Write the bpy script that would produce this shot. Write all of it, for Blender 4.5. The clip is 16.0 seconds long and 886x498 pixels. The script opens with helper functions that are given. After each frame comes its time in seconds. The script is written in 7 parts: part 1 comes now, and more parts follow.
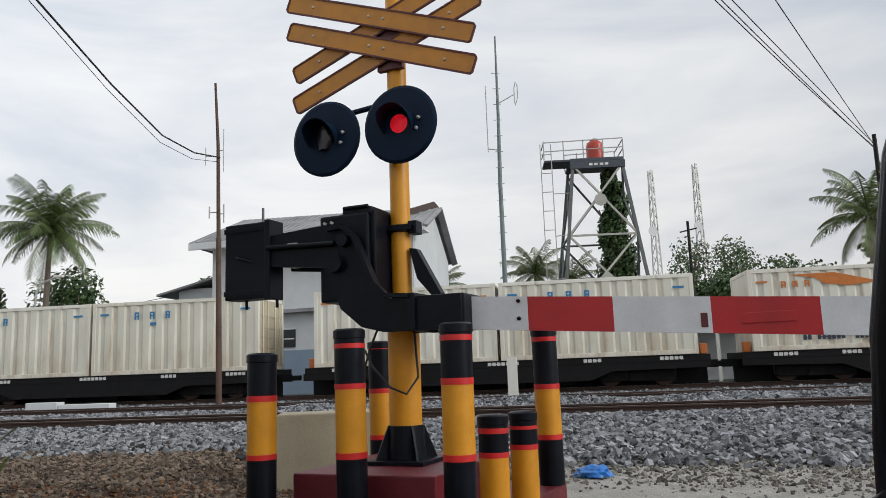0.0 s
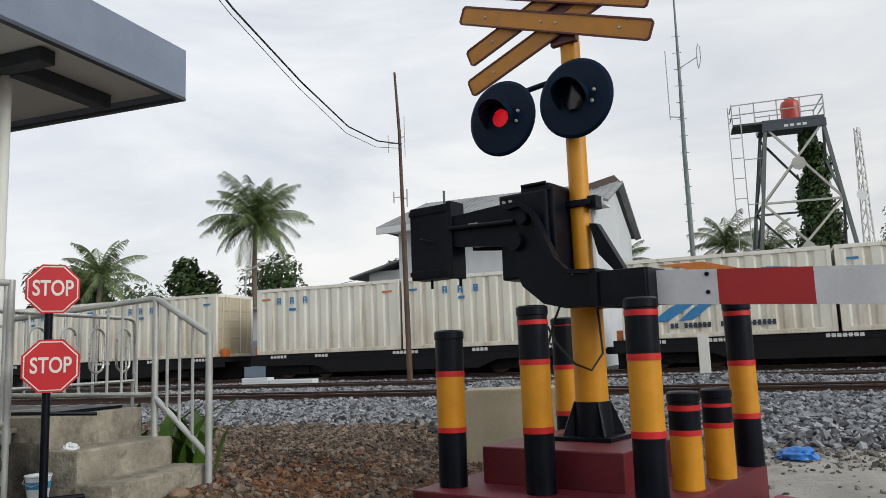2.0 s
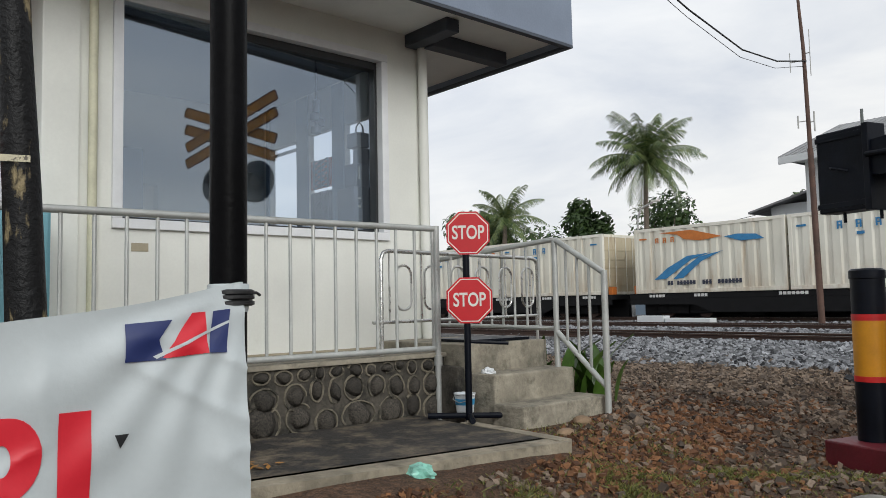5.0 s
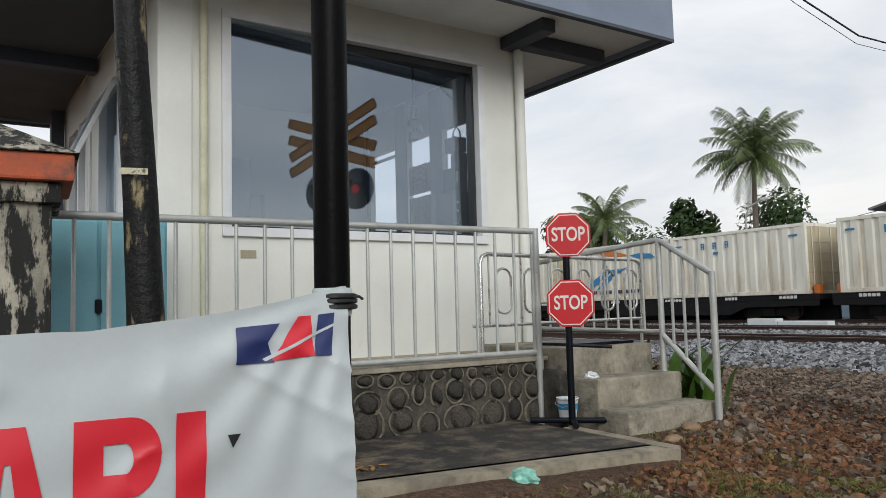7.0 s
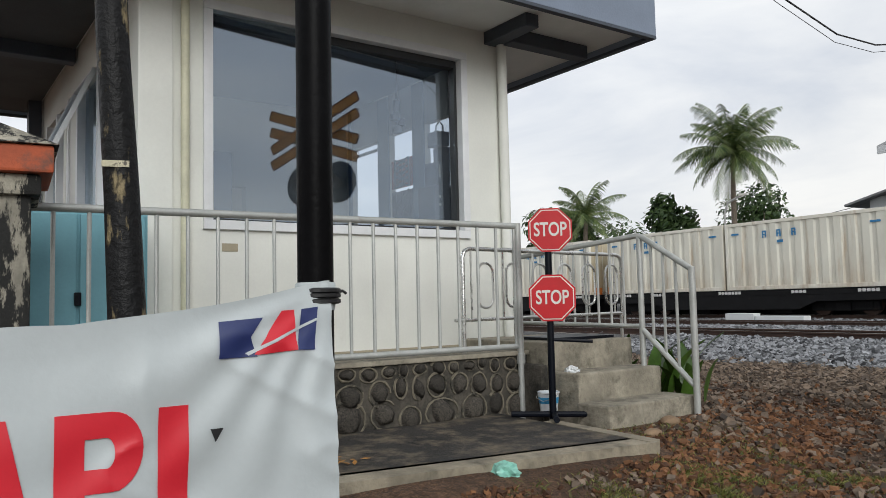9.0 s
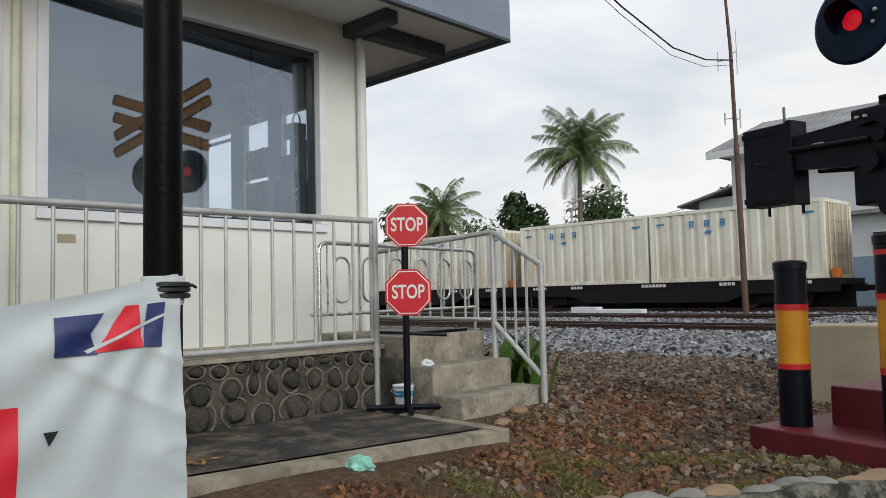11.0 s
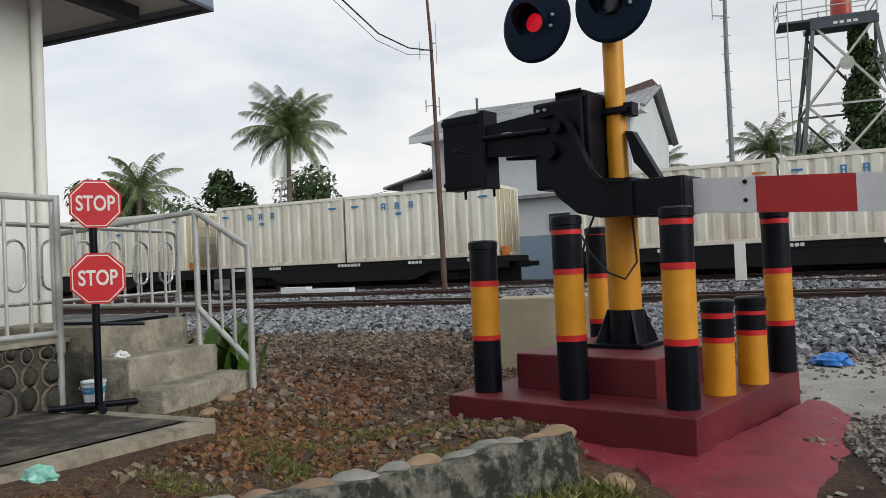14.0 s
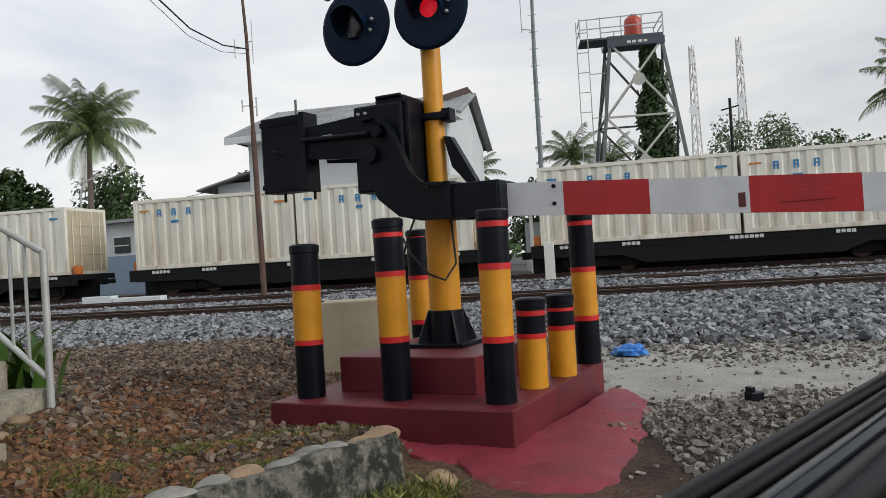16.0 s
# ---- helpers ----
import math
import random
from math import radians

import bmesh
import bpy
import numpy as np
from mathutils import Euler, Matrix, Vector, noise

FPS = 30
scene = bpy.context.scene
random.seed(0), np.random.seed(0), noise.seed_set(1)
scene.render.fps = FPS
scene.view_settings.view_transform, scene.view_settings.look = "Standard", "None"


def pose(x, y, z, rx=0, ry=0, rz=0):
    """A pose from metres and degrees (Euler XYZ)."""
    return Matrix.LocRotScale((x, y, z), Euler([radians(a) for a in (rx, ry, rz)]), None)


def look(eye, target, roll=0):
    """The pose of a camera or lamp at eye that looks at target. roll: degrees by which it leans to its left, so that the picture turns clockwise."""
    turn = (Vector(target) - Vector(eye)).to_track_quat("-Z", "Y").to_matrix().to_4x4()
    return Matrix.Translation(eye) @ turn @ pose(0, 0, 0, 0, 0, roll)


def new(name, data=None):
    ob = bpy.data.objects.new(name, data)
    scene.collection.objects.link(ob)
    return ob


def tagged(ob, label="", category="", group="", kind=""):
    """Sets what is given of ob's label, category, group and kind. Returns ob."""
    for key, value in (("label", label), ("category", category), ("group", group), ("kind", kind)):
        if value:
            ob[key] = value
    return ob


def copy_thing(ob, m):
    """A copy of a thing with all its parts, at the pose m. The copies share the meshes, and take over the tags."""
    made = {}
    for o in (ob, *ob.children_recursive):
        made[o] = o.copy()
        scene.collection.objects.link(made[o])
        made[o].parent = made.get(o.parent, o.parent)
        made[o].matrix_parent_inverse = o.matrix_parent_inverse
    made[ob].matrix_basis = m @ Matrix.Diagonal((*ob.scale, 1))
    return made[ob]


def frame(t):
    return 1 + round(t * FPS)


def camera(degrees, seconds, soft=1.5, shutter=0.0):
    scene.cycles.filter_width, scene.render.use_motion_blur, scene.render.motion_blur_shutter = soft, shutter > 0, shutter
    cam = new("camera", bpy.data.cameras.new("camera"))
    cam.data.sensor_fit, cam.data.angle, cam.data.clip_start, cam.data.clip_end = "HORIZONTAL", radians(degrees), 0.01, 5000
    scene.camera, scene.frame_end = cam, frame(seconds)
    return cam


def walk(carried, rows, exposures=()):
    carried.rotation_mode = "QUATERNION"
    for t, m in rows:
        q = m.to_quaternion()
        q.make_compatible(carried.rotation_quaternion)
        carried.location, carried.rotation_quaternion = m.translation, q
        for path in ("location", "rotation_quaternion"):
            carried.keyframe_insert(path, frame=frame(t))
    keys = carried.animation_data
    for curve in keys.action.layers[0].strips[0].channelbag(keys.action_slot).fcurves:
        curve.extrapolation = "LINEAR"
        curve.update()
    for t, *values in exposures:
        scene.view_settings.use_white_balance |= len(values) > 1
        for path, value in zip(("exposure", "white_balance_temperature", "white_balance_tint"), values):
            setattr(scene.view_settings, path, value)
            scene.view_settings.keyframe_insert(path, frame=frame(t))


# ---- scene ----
# ---------------------------------------------------------------- camera
cam = camera(60.1, 16.0, soft=0.75)
EYE = 1.2
ROWS = [
    (0, -0.000, 0.000, 0.000, 0.302, 8.913, 2.029),
    (0.5, 0.004, -0.026, -0.005, 4.542, 9.152, 2.157),
    (1, 0.005, -0.025, -0.009, 6.079, 8.364, 2.171),
    (1.5, 0.005, -0.029, -0.011, 9.320, 7.936, 2.182),
    (2, 0.006, -0.032, -0.011, 13.888, 7.777, 2.154),
    (2.5, 0.009, -0.046, -0.009, 18.955, 7.504, 1.914),
    (3, 0.020, -0.066, -0.011, 24.907, 7.121, 1.941),
    (3.5, 0.021, -0.062, -0.006, 29.821, 5.812, 2.149),
    (4, 0.028, -0.070, -0.008, 34.116, 5.026, 1.927),
    (4.5, 0.036, -0.087, -0.010, 38.427, 4.377, 1.333),
    (5, 0.045, -0.091, -0.011, 42.649, 4.033, 1.173),
    (5.2, 0.050, -0.095, -0.011, 43.827, 3.920, 1.247),
    (7.3, 0.026, -0.082, -0.016, 50.414, 4.450, 1.494),
    (7.5, 0.027, -0.083, -0.008, 50.528, 4.369, 1.479),
    (8, 0.030, -0.084, -0.011, 50.542, 4.435, 1.435),
    (8.2, 0.026, -0.086, -0.011, 50.460, 4.432, 1.380),
    (10.3, 0.042, -0.104, -0.017, 42.095, 3.354, 1.534),
    (10.5, 0.051, -0.103, -0.019, 40.914, 3.414, 1.530),
    (11, 0.035, -0.105, -0.012, 37.906, 3.348, 1.368),
    (11.5, 0.032, -0.096, -0.015, 35.201, 3.100, 1.398),
    (12, 0.031, -0.086, -0.015, 32.149, 2.933, 1.507),
    (12.5, 0.024, -0.088, -0.003, 28.817, 2.498, 1.598),
    (13, 0.025, -0.071, -0.005, 25.408, 2.139, 1.796),
    (13.5, 0.023, -0.060, -0.004, 21.371, 1.488, 2.193),
    (14, 0.011, -0.046, 0.001, 16.448, 1.090, 2.572),
    (14.5, 0.012, -0.041, -0.004, 11.903, 1.049, 2.915),
    (15, 0.005, -0.030, -0.002, 7.524, 0.917, 3.391),
    (15.5, 0.006, -0.035, -0.004, 5.005, 0.853, 3.484),
    (16, 0.003, -0.044, -0.003, 3.117, 0.651, 3.438),
]
walk(cam, [(t, pose(x, y, EYE + z, 90 + pitch, roll, yaw)) for t, x, y, z, yaw, pitch, roll in ROWS])

# ---------------------------------------------------------------- sky and light
world = bpy.data.worlds.new("overcast_sky")
scene.world = world
world.use_nodes = True
wn, wl = world.node_tree.nodes, world.node_tree.links
wn.clear()
SUN_ELEVATION, SUN_AZIMUTH = radians(27.6), radians(116.6)
w_out, w_bg = wn.new("ShaderNodeOutputWorld"), wn.new("ShaderNodeBackground")
w_sky = wn.new("ShaderNodeTexSky")
w_sky.sky_type, w_sky.sun_disc = "NISHITA", False
w_sky.sun_elevation, w_sky.sun_rotation = SUN_ELEVATION, SUN_AZIMUTH
w_sky.air_density, w_sky.dust_density = 1.0, 2.0
w_co = wn.new("ShaderNodeTexCoord")
w_map = wn.new("ShaderNodeMapping")
w_map.inputs["Scale"].default_value = (1.0, 1.0, 3.6)
w_noise = wn.new("ShaderNodeTexNoise")
w_noise.inputs["Scale"].default_value, w_noise.inputs["Detail"].default_value = 2.1, 7.0
w_noise.inputs["Roughness"].default_value, w_noise.inputs["Distortion"].default_value = 0.55, 0.4
w_ramp = wn.new("ShaderNodeValToRGB")
w_ramp.color_ramp.elements[0].position, w_ramp.color_ramp.elements[0].color = 0.34, (0.68, 0.725, 0.80, 1)
w_ramp.color_ramp.elements[1].position, w_ramp.color_ramp.elements[1].color = 0.62, (0.95, 0.965, 0.975, 1)
w_warm = wn.new("ShaderNodeValToRGB")
w_warm.color_ramp.elements[0].position, w_warm.color_ramp.elements[0].color = 0.0, (1.0, 0.97, 0.93, 1)
w_warm.color_ramp.elements[1].position, w_warm.color_ramp.elements[1].color = 0.35, (1.0, 1.0, 1.0, 1)
w_sep = wn.new("ShaderNodeSeparateXYZ")
w_mul = wn.new("ShaderNodeMixRGB")
w_mul.blend_type, w_mul.inputs["Fac"].default_value = "MULTIPLY", 1.0
w_scale = wn.new("ShaderNodeMixRGB")
w_scale.blend_type, w_scale.inputs["Fac"].default_value = "MULTIPLY", 1.0
w_scale.inputs["Color2"].default_value = (0.09, 0.09, 0.09, 1)
w_mix = wn.new("ShaderNodeMixRGB")
w_mix.inputs["Fac"].default_value = 0.90
wl.new(w_co.outputs["Generated"], w_map.inputs["Vector"])
wl.new(w_map.outputs["Vector"], w_noise.inputs["Vector"])
wl.new(w_noise.outputs["Fac"], w_ramp.inputs["Fac"])
wl.new(w_co.outputs["Generated"], w_sep.inputs["Vector"])
wl.new(w_sep.outputs["Z"], w_warm.inputs["Fac"])
wl.new(w_ramp.outputs["Color"], w_mul.inputs["Color1"])
wl.new(w_warm.outputs["Color"], w_mul.inputs["Color2"])
wl.new(w_sky.outputs["Color"], w_scale.inputs["Color1"])
wl.new(w_scale.outputs["Color"], w_mix.inputs["Color1"])
wl.new(w_mul.outputs["Color"], w_mix.inputs["Color2"])
# the cloud is thinner, and so brighter, towards the hut than over the road
w_side = wn.new("ShaderNodeMapRange")
w_side.inputs["From Min"].default_value, w_side.inputs["From Max"].default_value = -0.9, 1.0
w_side.inputs["To Min"].default_value, w_side.inputs["To Max"].default_value = 1.15, 0.80
w_thin = wn.new("ShaderNodeMixRGB")
w_thin.blend_type, w_thin.inputs["Fac"].default_value = "MULTIPLY", 1.0
wl.new(w_sep.outputs["X"], w_side.inputs["Value"])
wl.new(w_mix.outputs["Color"], w_thin.inputs["Color1"])
wl.new(w_side.outputs["Result"], w_thin.inputs["Color2"])
wl.new(w_thin.outputs["Color"], w_bg.inputs["Color"])
w_bg.inputs["Strength"].default_value = 1.0
wl.new(w_bg.outputs["Background"], w_out.inputs["Surface"])

sun = new("sun", bpy.data.lights.new("sun", "SUN"))
sun.data.energy, sun.data.angle, sun.data.color = 1.95, radians(32), (0.99, 1.0, 0.985)
sun.matrix_world = look((13, -6.5, 7.6), (0, 0, 0))

# ---------------------------------------------------------------- materials


def nodes_of(name):
    m = bpy.data.materials.new(name)
    m.use_nodes = True
    nt = m.node_tree
    return m, nt, nt.nodes["Principled BSDF"]


def noise_node(nt, scale, detail=5.0, stretch=(1, 1, 1), rough=0.6):
    co, mp, nz = nt.nodes.new("ShaderNodeTexCoord"), nt.nodes.new("ShaderNodeMapping"), nt.nodes.new("ShaderNodeTexNoise")
    mp.inputs["Scale"].default_value = stretch
    nz.inputs["Scale"].default_value, nz.inputs["Detail"].default_value, nz.inputs["Roughness"].default_value = scale, detail, rough
    nt.links.new(co.outputs["Object"], mp.inputs["Vector"])
    nt.links.new(mp.outputs["Vector"], nz.inputs["Vector"])
    return nz


def ramp_node(nt, source, p0, c0, p1, c1):
    r = nt.nodes.new("ShaderNodeValToRGB")
    e = r.color_ramp.elements
    e[0].position, e[0].color = p0, (*c0, 1)
    e[1].position, e[1].color = p1, (*c1, 1)
    nt.links.new(source, r.inputs["Fac"])
    return r


def mix_node(nt, fac, a, b, mode="MIX"):
    m = nt.nodes.new("ShaderNodeMixRGB")
    m.blend_type = mode
    for key, val in (("Fac", fac), ("Color1", a), ("Color2", b)):
        if isinstance(val, (int, float)):
            m.inputs[key].default_value = val
        elif isinstance(val, tuple):
            m.inputs[key].default_value = (*val, 1)
        else:
            nt.links.new(val, m.inputs[key])
    return m.outputs["Color"]


def surface(name, color, rough=0.6, vary=0.18, scale=6.0, bump=0.15, fine=60.0, metal=0.0, dirt=None, dirt_at=(0.55, 0.75), dirt_scale=3.0, stretch=(1, 1, 1), random_tone=0.0, spec=0.5):
    """A worn real-world surface: large and small variation, optional stains, fine relief."""
    m, nt, bsdf = nodes_of(name)
    lo, hi = tuple(c * (1 - vary) for c in color), tuple(min(1.0, c * (1 + vary)) for c in color)
    big = noise_node(nt, scale, 4.0, stretch)
    col = ramp_node(nt, big.outputs["Fac"], 0.3, lo, 0.7, hi).outputs["Color"]
    small = noise_node(nt, fine, 3.0)
    grain = ramp_node(nt, small.outputs["Fac"], 0.3, (1 - vary * 0.6,) * 3, 0.7, (1.0,) * 3).outputs["Color"]
    col = mix_node(nt, 1.0, col, grain, "MULTIPLY")
    if dirt:
        dn = noise_node(nt, dirt_scale, 6.0, stretch, 0.7)
        mask = ramp_node(nt, dn.outputs["Fac"], dirt_at[0], (0, 0, 0), dirt_at[1], (1, 1, 1)).outputs["Color"]
        col = mix_node(nt, mask, col, dirt)
    if random_tone:
        info = nt.nodes.new("ShaderNodeObjectInfo")
        tone = ramp_node(nt, info.outputs["Random"], 0.0, (1 - random_tone,) * 3, 1.0, (1.0,) * 3).outputs["Color"]
        col = mix_node(nt, 1.0, col, tone, "MULTIPLY")
    nt.links.new(col, bsdf.inputs["Base Color"])
    rr = nt.nodes.new("ShaderNodeMapRange")
    rr.inputs["To Min"].default_value, rr.inputs["To Max"].default_value = max(0.05, rough - 0.12), min(1.0, rough + 0.12)
    nt.links.new(big.outputs["Fac"], rr.inputs["Value"])
    nt.links.new(rr.outputs["Result"], bsdf.inputs["Roughness"])
    bsdf.inputs["Metallic"].default_value = metal
    bsdf.inputs["Specular IOR Level"].default_value = spec
    if bump:
        bp = nt.nodes.new("ShaderNodeBump")
        bp.inputs["Strength"].default_value, bp.inputs["Distance"].default_value = bump, 0.01
        nt.links.new(small.outputs["Fac"], bp.inputs["Height"])
        nt.links.new(bp.outputs["Normal"], bsdf.inputs["Normal"])
    return m


def island_stones(name, dark, light, rough=0.85):
    """Loose stones, each of its own tone."""
    m, nt, bsdf = nodes_of(name)
    geo = nt.nodes.new("ShaderNodeNewGeometry")
    col = ramp_node(nt, geo.outputs["Random Per Island"], 0.0, dark, 1.0, light).outputs["Color"]
    nz = noise_node(nt, 45.0, 3.0)
    grain = ramp_node(nt, nz.outputs["Fac"], 0.3, (0.7, 0.7, 0.7), 0.7, (1, 1, 1)).outputs["Color"]
    nt.links.new(mix_node(nt, 1.0, col, grain, "MULTIPLY"), bsdf.inputs["Base Color"])
    bsdf.inputs["Roughness"].default_value = rough
    return m


def glow(name, color, strength):
    m, nt, bsdf = nodes_of(name)
    bsdf.inputs["Base Color"].default_value = (*color, 1)
    bsdf.inputs["Emission Color"].default_value = (*color, 1)
    nz = noise_node(nt, 60.0, 1.0)
    r = ramp_node(nt, nz.outputs["Fac"], 0.42, (0.28,) * 3, 0.62, (1.3,) * 3)
    mul = nt.nodes.new("ShaderNodeMath")
    mul.operation, mul.inputs[1].default_value = "MULTIPLY", strength
    nt.links.new(r.outputs["Color"], mul.inputs[0])
    nt.links.new(mul.outputs["Value"], bsdf.inputs["Emission Strength"])
    return m


def window_glass(name, mirror=0.21, tint=(0.84, 0.88, 0.92)):
    m, nt, bsdf = nodes_of(name)
    nt.nodes.remove(bsdf)
    gl, tr, mx = nt.nodes.new("ShaderNodeBsdfGlossy"), nt.nodes.new("ShaderNodeBsdfTransparent"), nt.nodes.new("ShaderNodeMixShader")
    gl.inputs["Roughness"].default_value, gl.inputs["Color"].default_value = 0.01, (0.82, 0.91, 1.0, 1)
    tr.inputs["Color"].default_value = (*tint, 1)
    mx.inputs["Fac"].default_value = mirror
    nt.links.new(tr.outputs[0], mx.inputs[1])
    nt.links.new(gl.outputs[0], mx.inputs[2])
    nt.links.new(mx.outputs[0], nt.nodes["Material Output"].inputs["Surface"])
    return m


M_YELLOW = surface("yellow_paint", (0.60, 0.255, 0.006), 0.45, 0.12, 5, 0.12, 70, dirt=(0.22, 0.10, 0.02), dirt_at=(0.66, 0.8), dirt_scale=7)
M_ORANGE = surface("reflective_amber_sheet", (0.46, 0.19, 0.015), 0.5, 0.15, 6, 0.1, 80)
M_EDGE = surface("dark_red_edge_paint", (0.09, 0.012, 0.012), 0.5, 0.2, 9, 0.1)
M_BLACK = surface("black_gloss_paint", (0.003, 0.0045, 0.009), 0.40, 0.4, 7, 0.10, 60, dirt=(0.05, 0.048, 0.045), dirt_at=(0.68, 0.80), dirt_scale=14, spec=0.18)
M_BLACKFLAT = surface("black_signal_paint", (0.004, 0.014, 0.034), 0.5, 0.25, 4, 0.1, spec=0.12)
M_REDBAND = surface("red_tape", (0.55, 0.012, 0.012), 0.45, 0.15, 9, 0.08)
M_PLINTH = surface("maroon_painted_concrete", (0.12, 0.008, 0.015), 0.5, 0.3, 2.5, 0.25, 40, dirt=(0.16, 0.05, 0.045), dirt_at=(0.66, 0.9), dirt_scale=5)
M_SPILL = surface("maroon_paint_on_rough_ground", (0.20, 0.016, 0.030), 0.6, 0.3, 3, 0.6, 25, dirt=(0.22, 0.11, 0.09), dirt_at=(0.58, 0.8), dirt_scale=4)
M_WHITEPAINT = surface("white_arm_paint", (0.62, 0.64, 0.66), 0.45, 0.1, 4, 0.08, dirt=(0.4, 0.4, 0.4), dirt_at=(0.6, 0.85))
M_REDPAINT = surface("red_arm_paint", (0.40, 0.010, 0.012), 0.42, 0.15, 4, 0.08)
M_STEEL = surface("painted_grey_steel_tube", (0.46, 0.47, 0.45), 0.42, 0.14, 7, 0.12, 70, metal=0.35, dirt=(0.20, 0.15, 0.10), dirt_at=(0.64, 0.82), dirt_scale=6)
M_CHROME = surface("stainless_tube", (0.62, 0.62, 0.60), 0.28, 0.12, 8, 0.05, metal=0.85)
M_WALL = surface("cream_white_wall_paint", (0.72, 0.725, 0.675), 0.6, 0.06, 1.6, 0.08, 50, dirt=(0.55, 0.54, 0.48), dirt_at=(0.62, 0.9), dirt_scale=1.5)
M_SOFFIT = surface("white_soffit_board", (0.80, 0.81, 0.79), 0.7, 0.06, 2, 0.05)
M_FASCIA = surface("blue_grey_fascia", (0.20, 0.24, 0.31), 0.6, 0.12, 2.0, 0.15, 50)
M_TRIM = surface("dark_blue_grey_trim", (0.055, 0.066, 0.085), 0.55, 0.15, 4, 0.1)
M_FRAME = surface("black_window_gasket", (0.02, 0.021, 0.023), 0.5, 0.2, 5, 0.05)
M_WFRAME = surface("white_window_frame", (0.70, 0.71, 0.72), 0.4, 0.06, 4, 0.04)
M_GLASS = window_glass("tinted_window_glass")
M_CONC = surface("worn_concrete", (0.30, 0.27, 0.21), 0.85, 0.35, 4, 0.9, 30, dirt=(0.075, 0.068, 0.05), dirt_at=(0.50, 0.72), dirt_scale=5)
M_CONC_LT = surface("smooth_cement_block", (0.36, 0.315, 0.225), 0.85, 0.15, 2, 0.3, 40, dirt=(0.20, 0.18, 0.14), dirt_at=(0.6, 0.85), dirt_scale=3)
M_MORTAR = surface("dark_grey_mortar", (0.085, 0.075, 0.06), 0.9, 0.45, 6, 0.9, 45, dirt=(0.02, 0.019, 0.015), dirt_at=(0.46, 0.62), dirt_scale=5)
M_STONE = surface("river_stone", (0.11, 0.095, 0.076), 0.85, 0.5, 9, 0.6, 50, dirt=(0.018, 0.017, 0.014), dirt_at=(0.46, 0.66), dirt_scale=7, random_tone=0.55)
M_SLAB = surface("dark_ribbed_slab", (0.030, 0.027, 0.024), 0.8, 0.5, 2.5, 1.0, 70, dirt=(0.20, 0.16, 0.11), dirt_at=(0.46, 0.70), dirt_scale=4)
M_KERB = surface("cement_kerb", (0.31, 0.27, 0.20), 0.85, 0.35, 3, 0.9, 40, dirt=(0.09, 0.08, 0.06), dirt_at=(0.50, 0.70), dirt_scale=5)
M_BALLAST = island_stones("grey_ballast_stone", (0.018, 0.019, 0.022), (0.37, 0.38, 0.40))
M_RUBBLE = island_stones("brown_rubble_stone", (0.028, 0.018, 0.012), (0.27, 0.20, 0.145))
M_CLOD = island_stones("orange_brown_clod", (0.045, 0.018, 0.008), (0.25, 0.115, 0.05), 0.95)
M_RAIL = surface("rusty_rail_steel", (0.055, 0.030, 0.022), 0.65, 0.3, 3, 0.3, 50, metal=0.3)
M_RAILTOP = surface("polished_rail_head", (0.30, 0.28, 0.27), 0.3, 0.2, 4, 0.05, metal=0.9)
M_SLEEPER = surface("concrete_sleeper", (0.22, 0.20, 0.18), 0.9, 0.2, 4, 0.4)
M_GRASS = island_stones("green_grass_blade", (0.05, 0.075, 0.010), (0.24, 0.22, 0.05), 0.6)
M_BARK = surface("palm_bark", (0.16, 0.13, 0.10), 0.9, 0.3, 8, 0.6, 40)
M_PALM = island_stones("palm_leaflet", (0.035, 0.08, 0.022), (0.22, 0.27, 0.09), 0.45)
M_LEAF = island_stones("broad_leaf", (0.020, 0.052, 0.012), (0.080, 0.140, 0.035), 0.55)
M_LEAF_PALE = island_stones("dusty_leaf", (0.05, 0.10, 0.04), (0.17, 0.23, 0.11), 0.6)
M_LATTICE = surface("galvanised_lattice_steel", (0.42, 0.42, 0.40), 0.5, 0.12, 3, 0.1, metal=0.3)
M_GIRDER = surface("dark_green_grey_girder", (0.10, 0.115, 0.11), 0.6, 0.2, 2, 0.2, dirt=(0.22, 0.12, 0.06), dirt_at=(0.6, 0.8), dirt_scale=2)
M_GIRDER_LT = surface("pale_steel_brace", (0.40, 0.40, 0.36), 0.6, 0.15, 2, 0.2, dirt=(0.25, 0.13, 0.07), dirt_at=(0.6, 0.8), dirt_scale=2)
M_TANK = surface("orange_red_plastic_tank", (0.42, 0.045, 0.022), 0.4, 0.12, 2, 0.05)
M_RUSTMAST = surface("rusty_steel_pole", (0.10, 0.055, 0.04), 0.75, 0.4, 3, 0.3, 40)
M_ROOF = surface("weathered_grey_roof_sheet", (0.27, 0.275, 0.28), 0.8, 0.2, 0.6, 0.3, 10, dirt=(0.15, 0.145, 0.14), dirt_at=(0.5, 0.75), dirt_scale=0.8)
M_HOUSE = surface("pale_house_wall", (0.60, 0.62, 0.63), 0.7, 0.08, 0.6, 0.1, 10)
M_BLUEWALL = surface("blue_grey_house_wall", (0.22, 0.29, 0.37), 0.7, 0.08, 0.6, 0.1, 10)
M_DARKWIN = surface("dark_window_pane", (0.03, 0.035, 0.04), 0.2, 0.2, 1, 0.0)
M_STOPRED = surface("stop_sign_red", (0.50, 0.006, 0.012), 0.4, 0.08, 5, 0.05)
M_SIGNWHITE = surface("sign_white", (0.66, 0.65, 0.60), 0.5, 0.05, 5, 0.03)
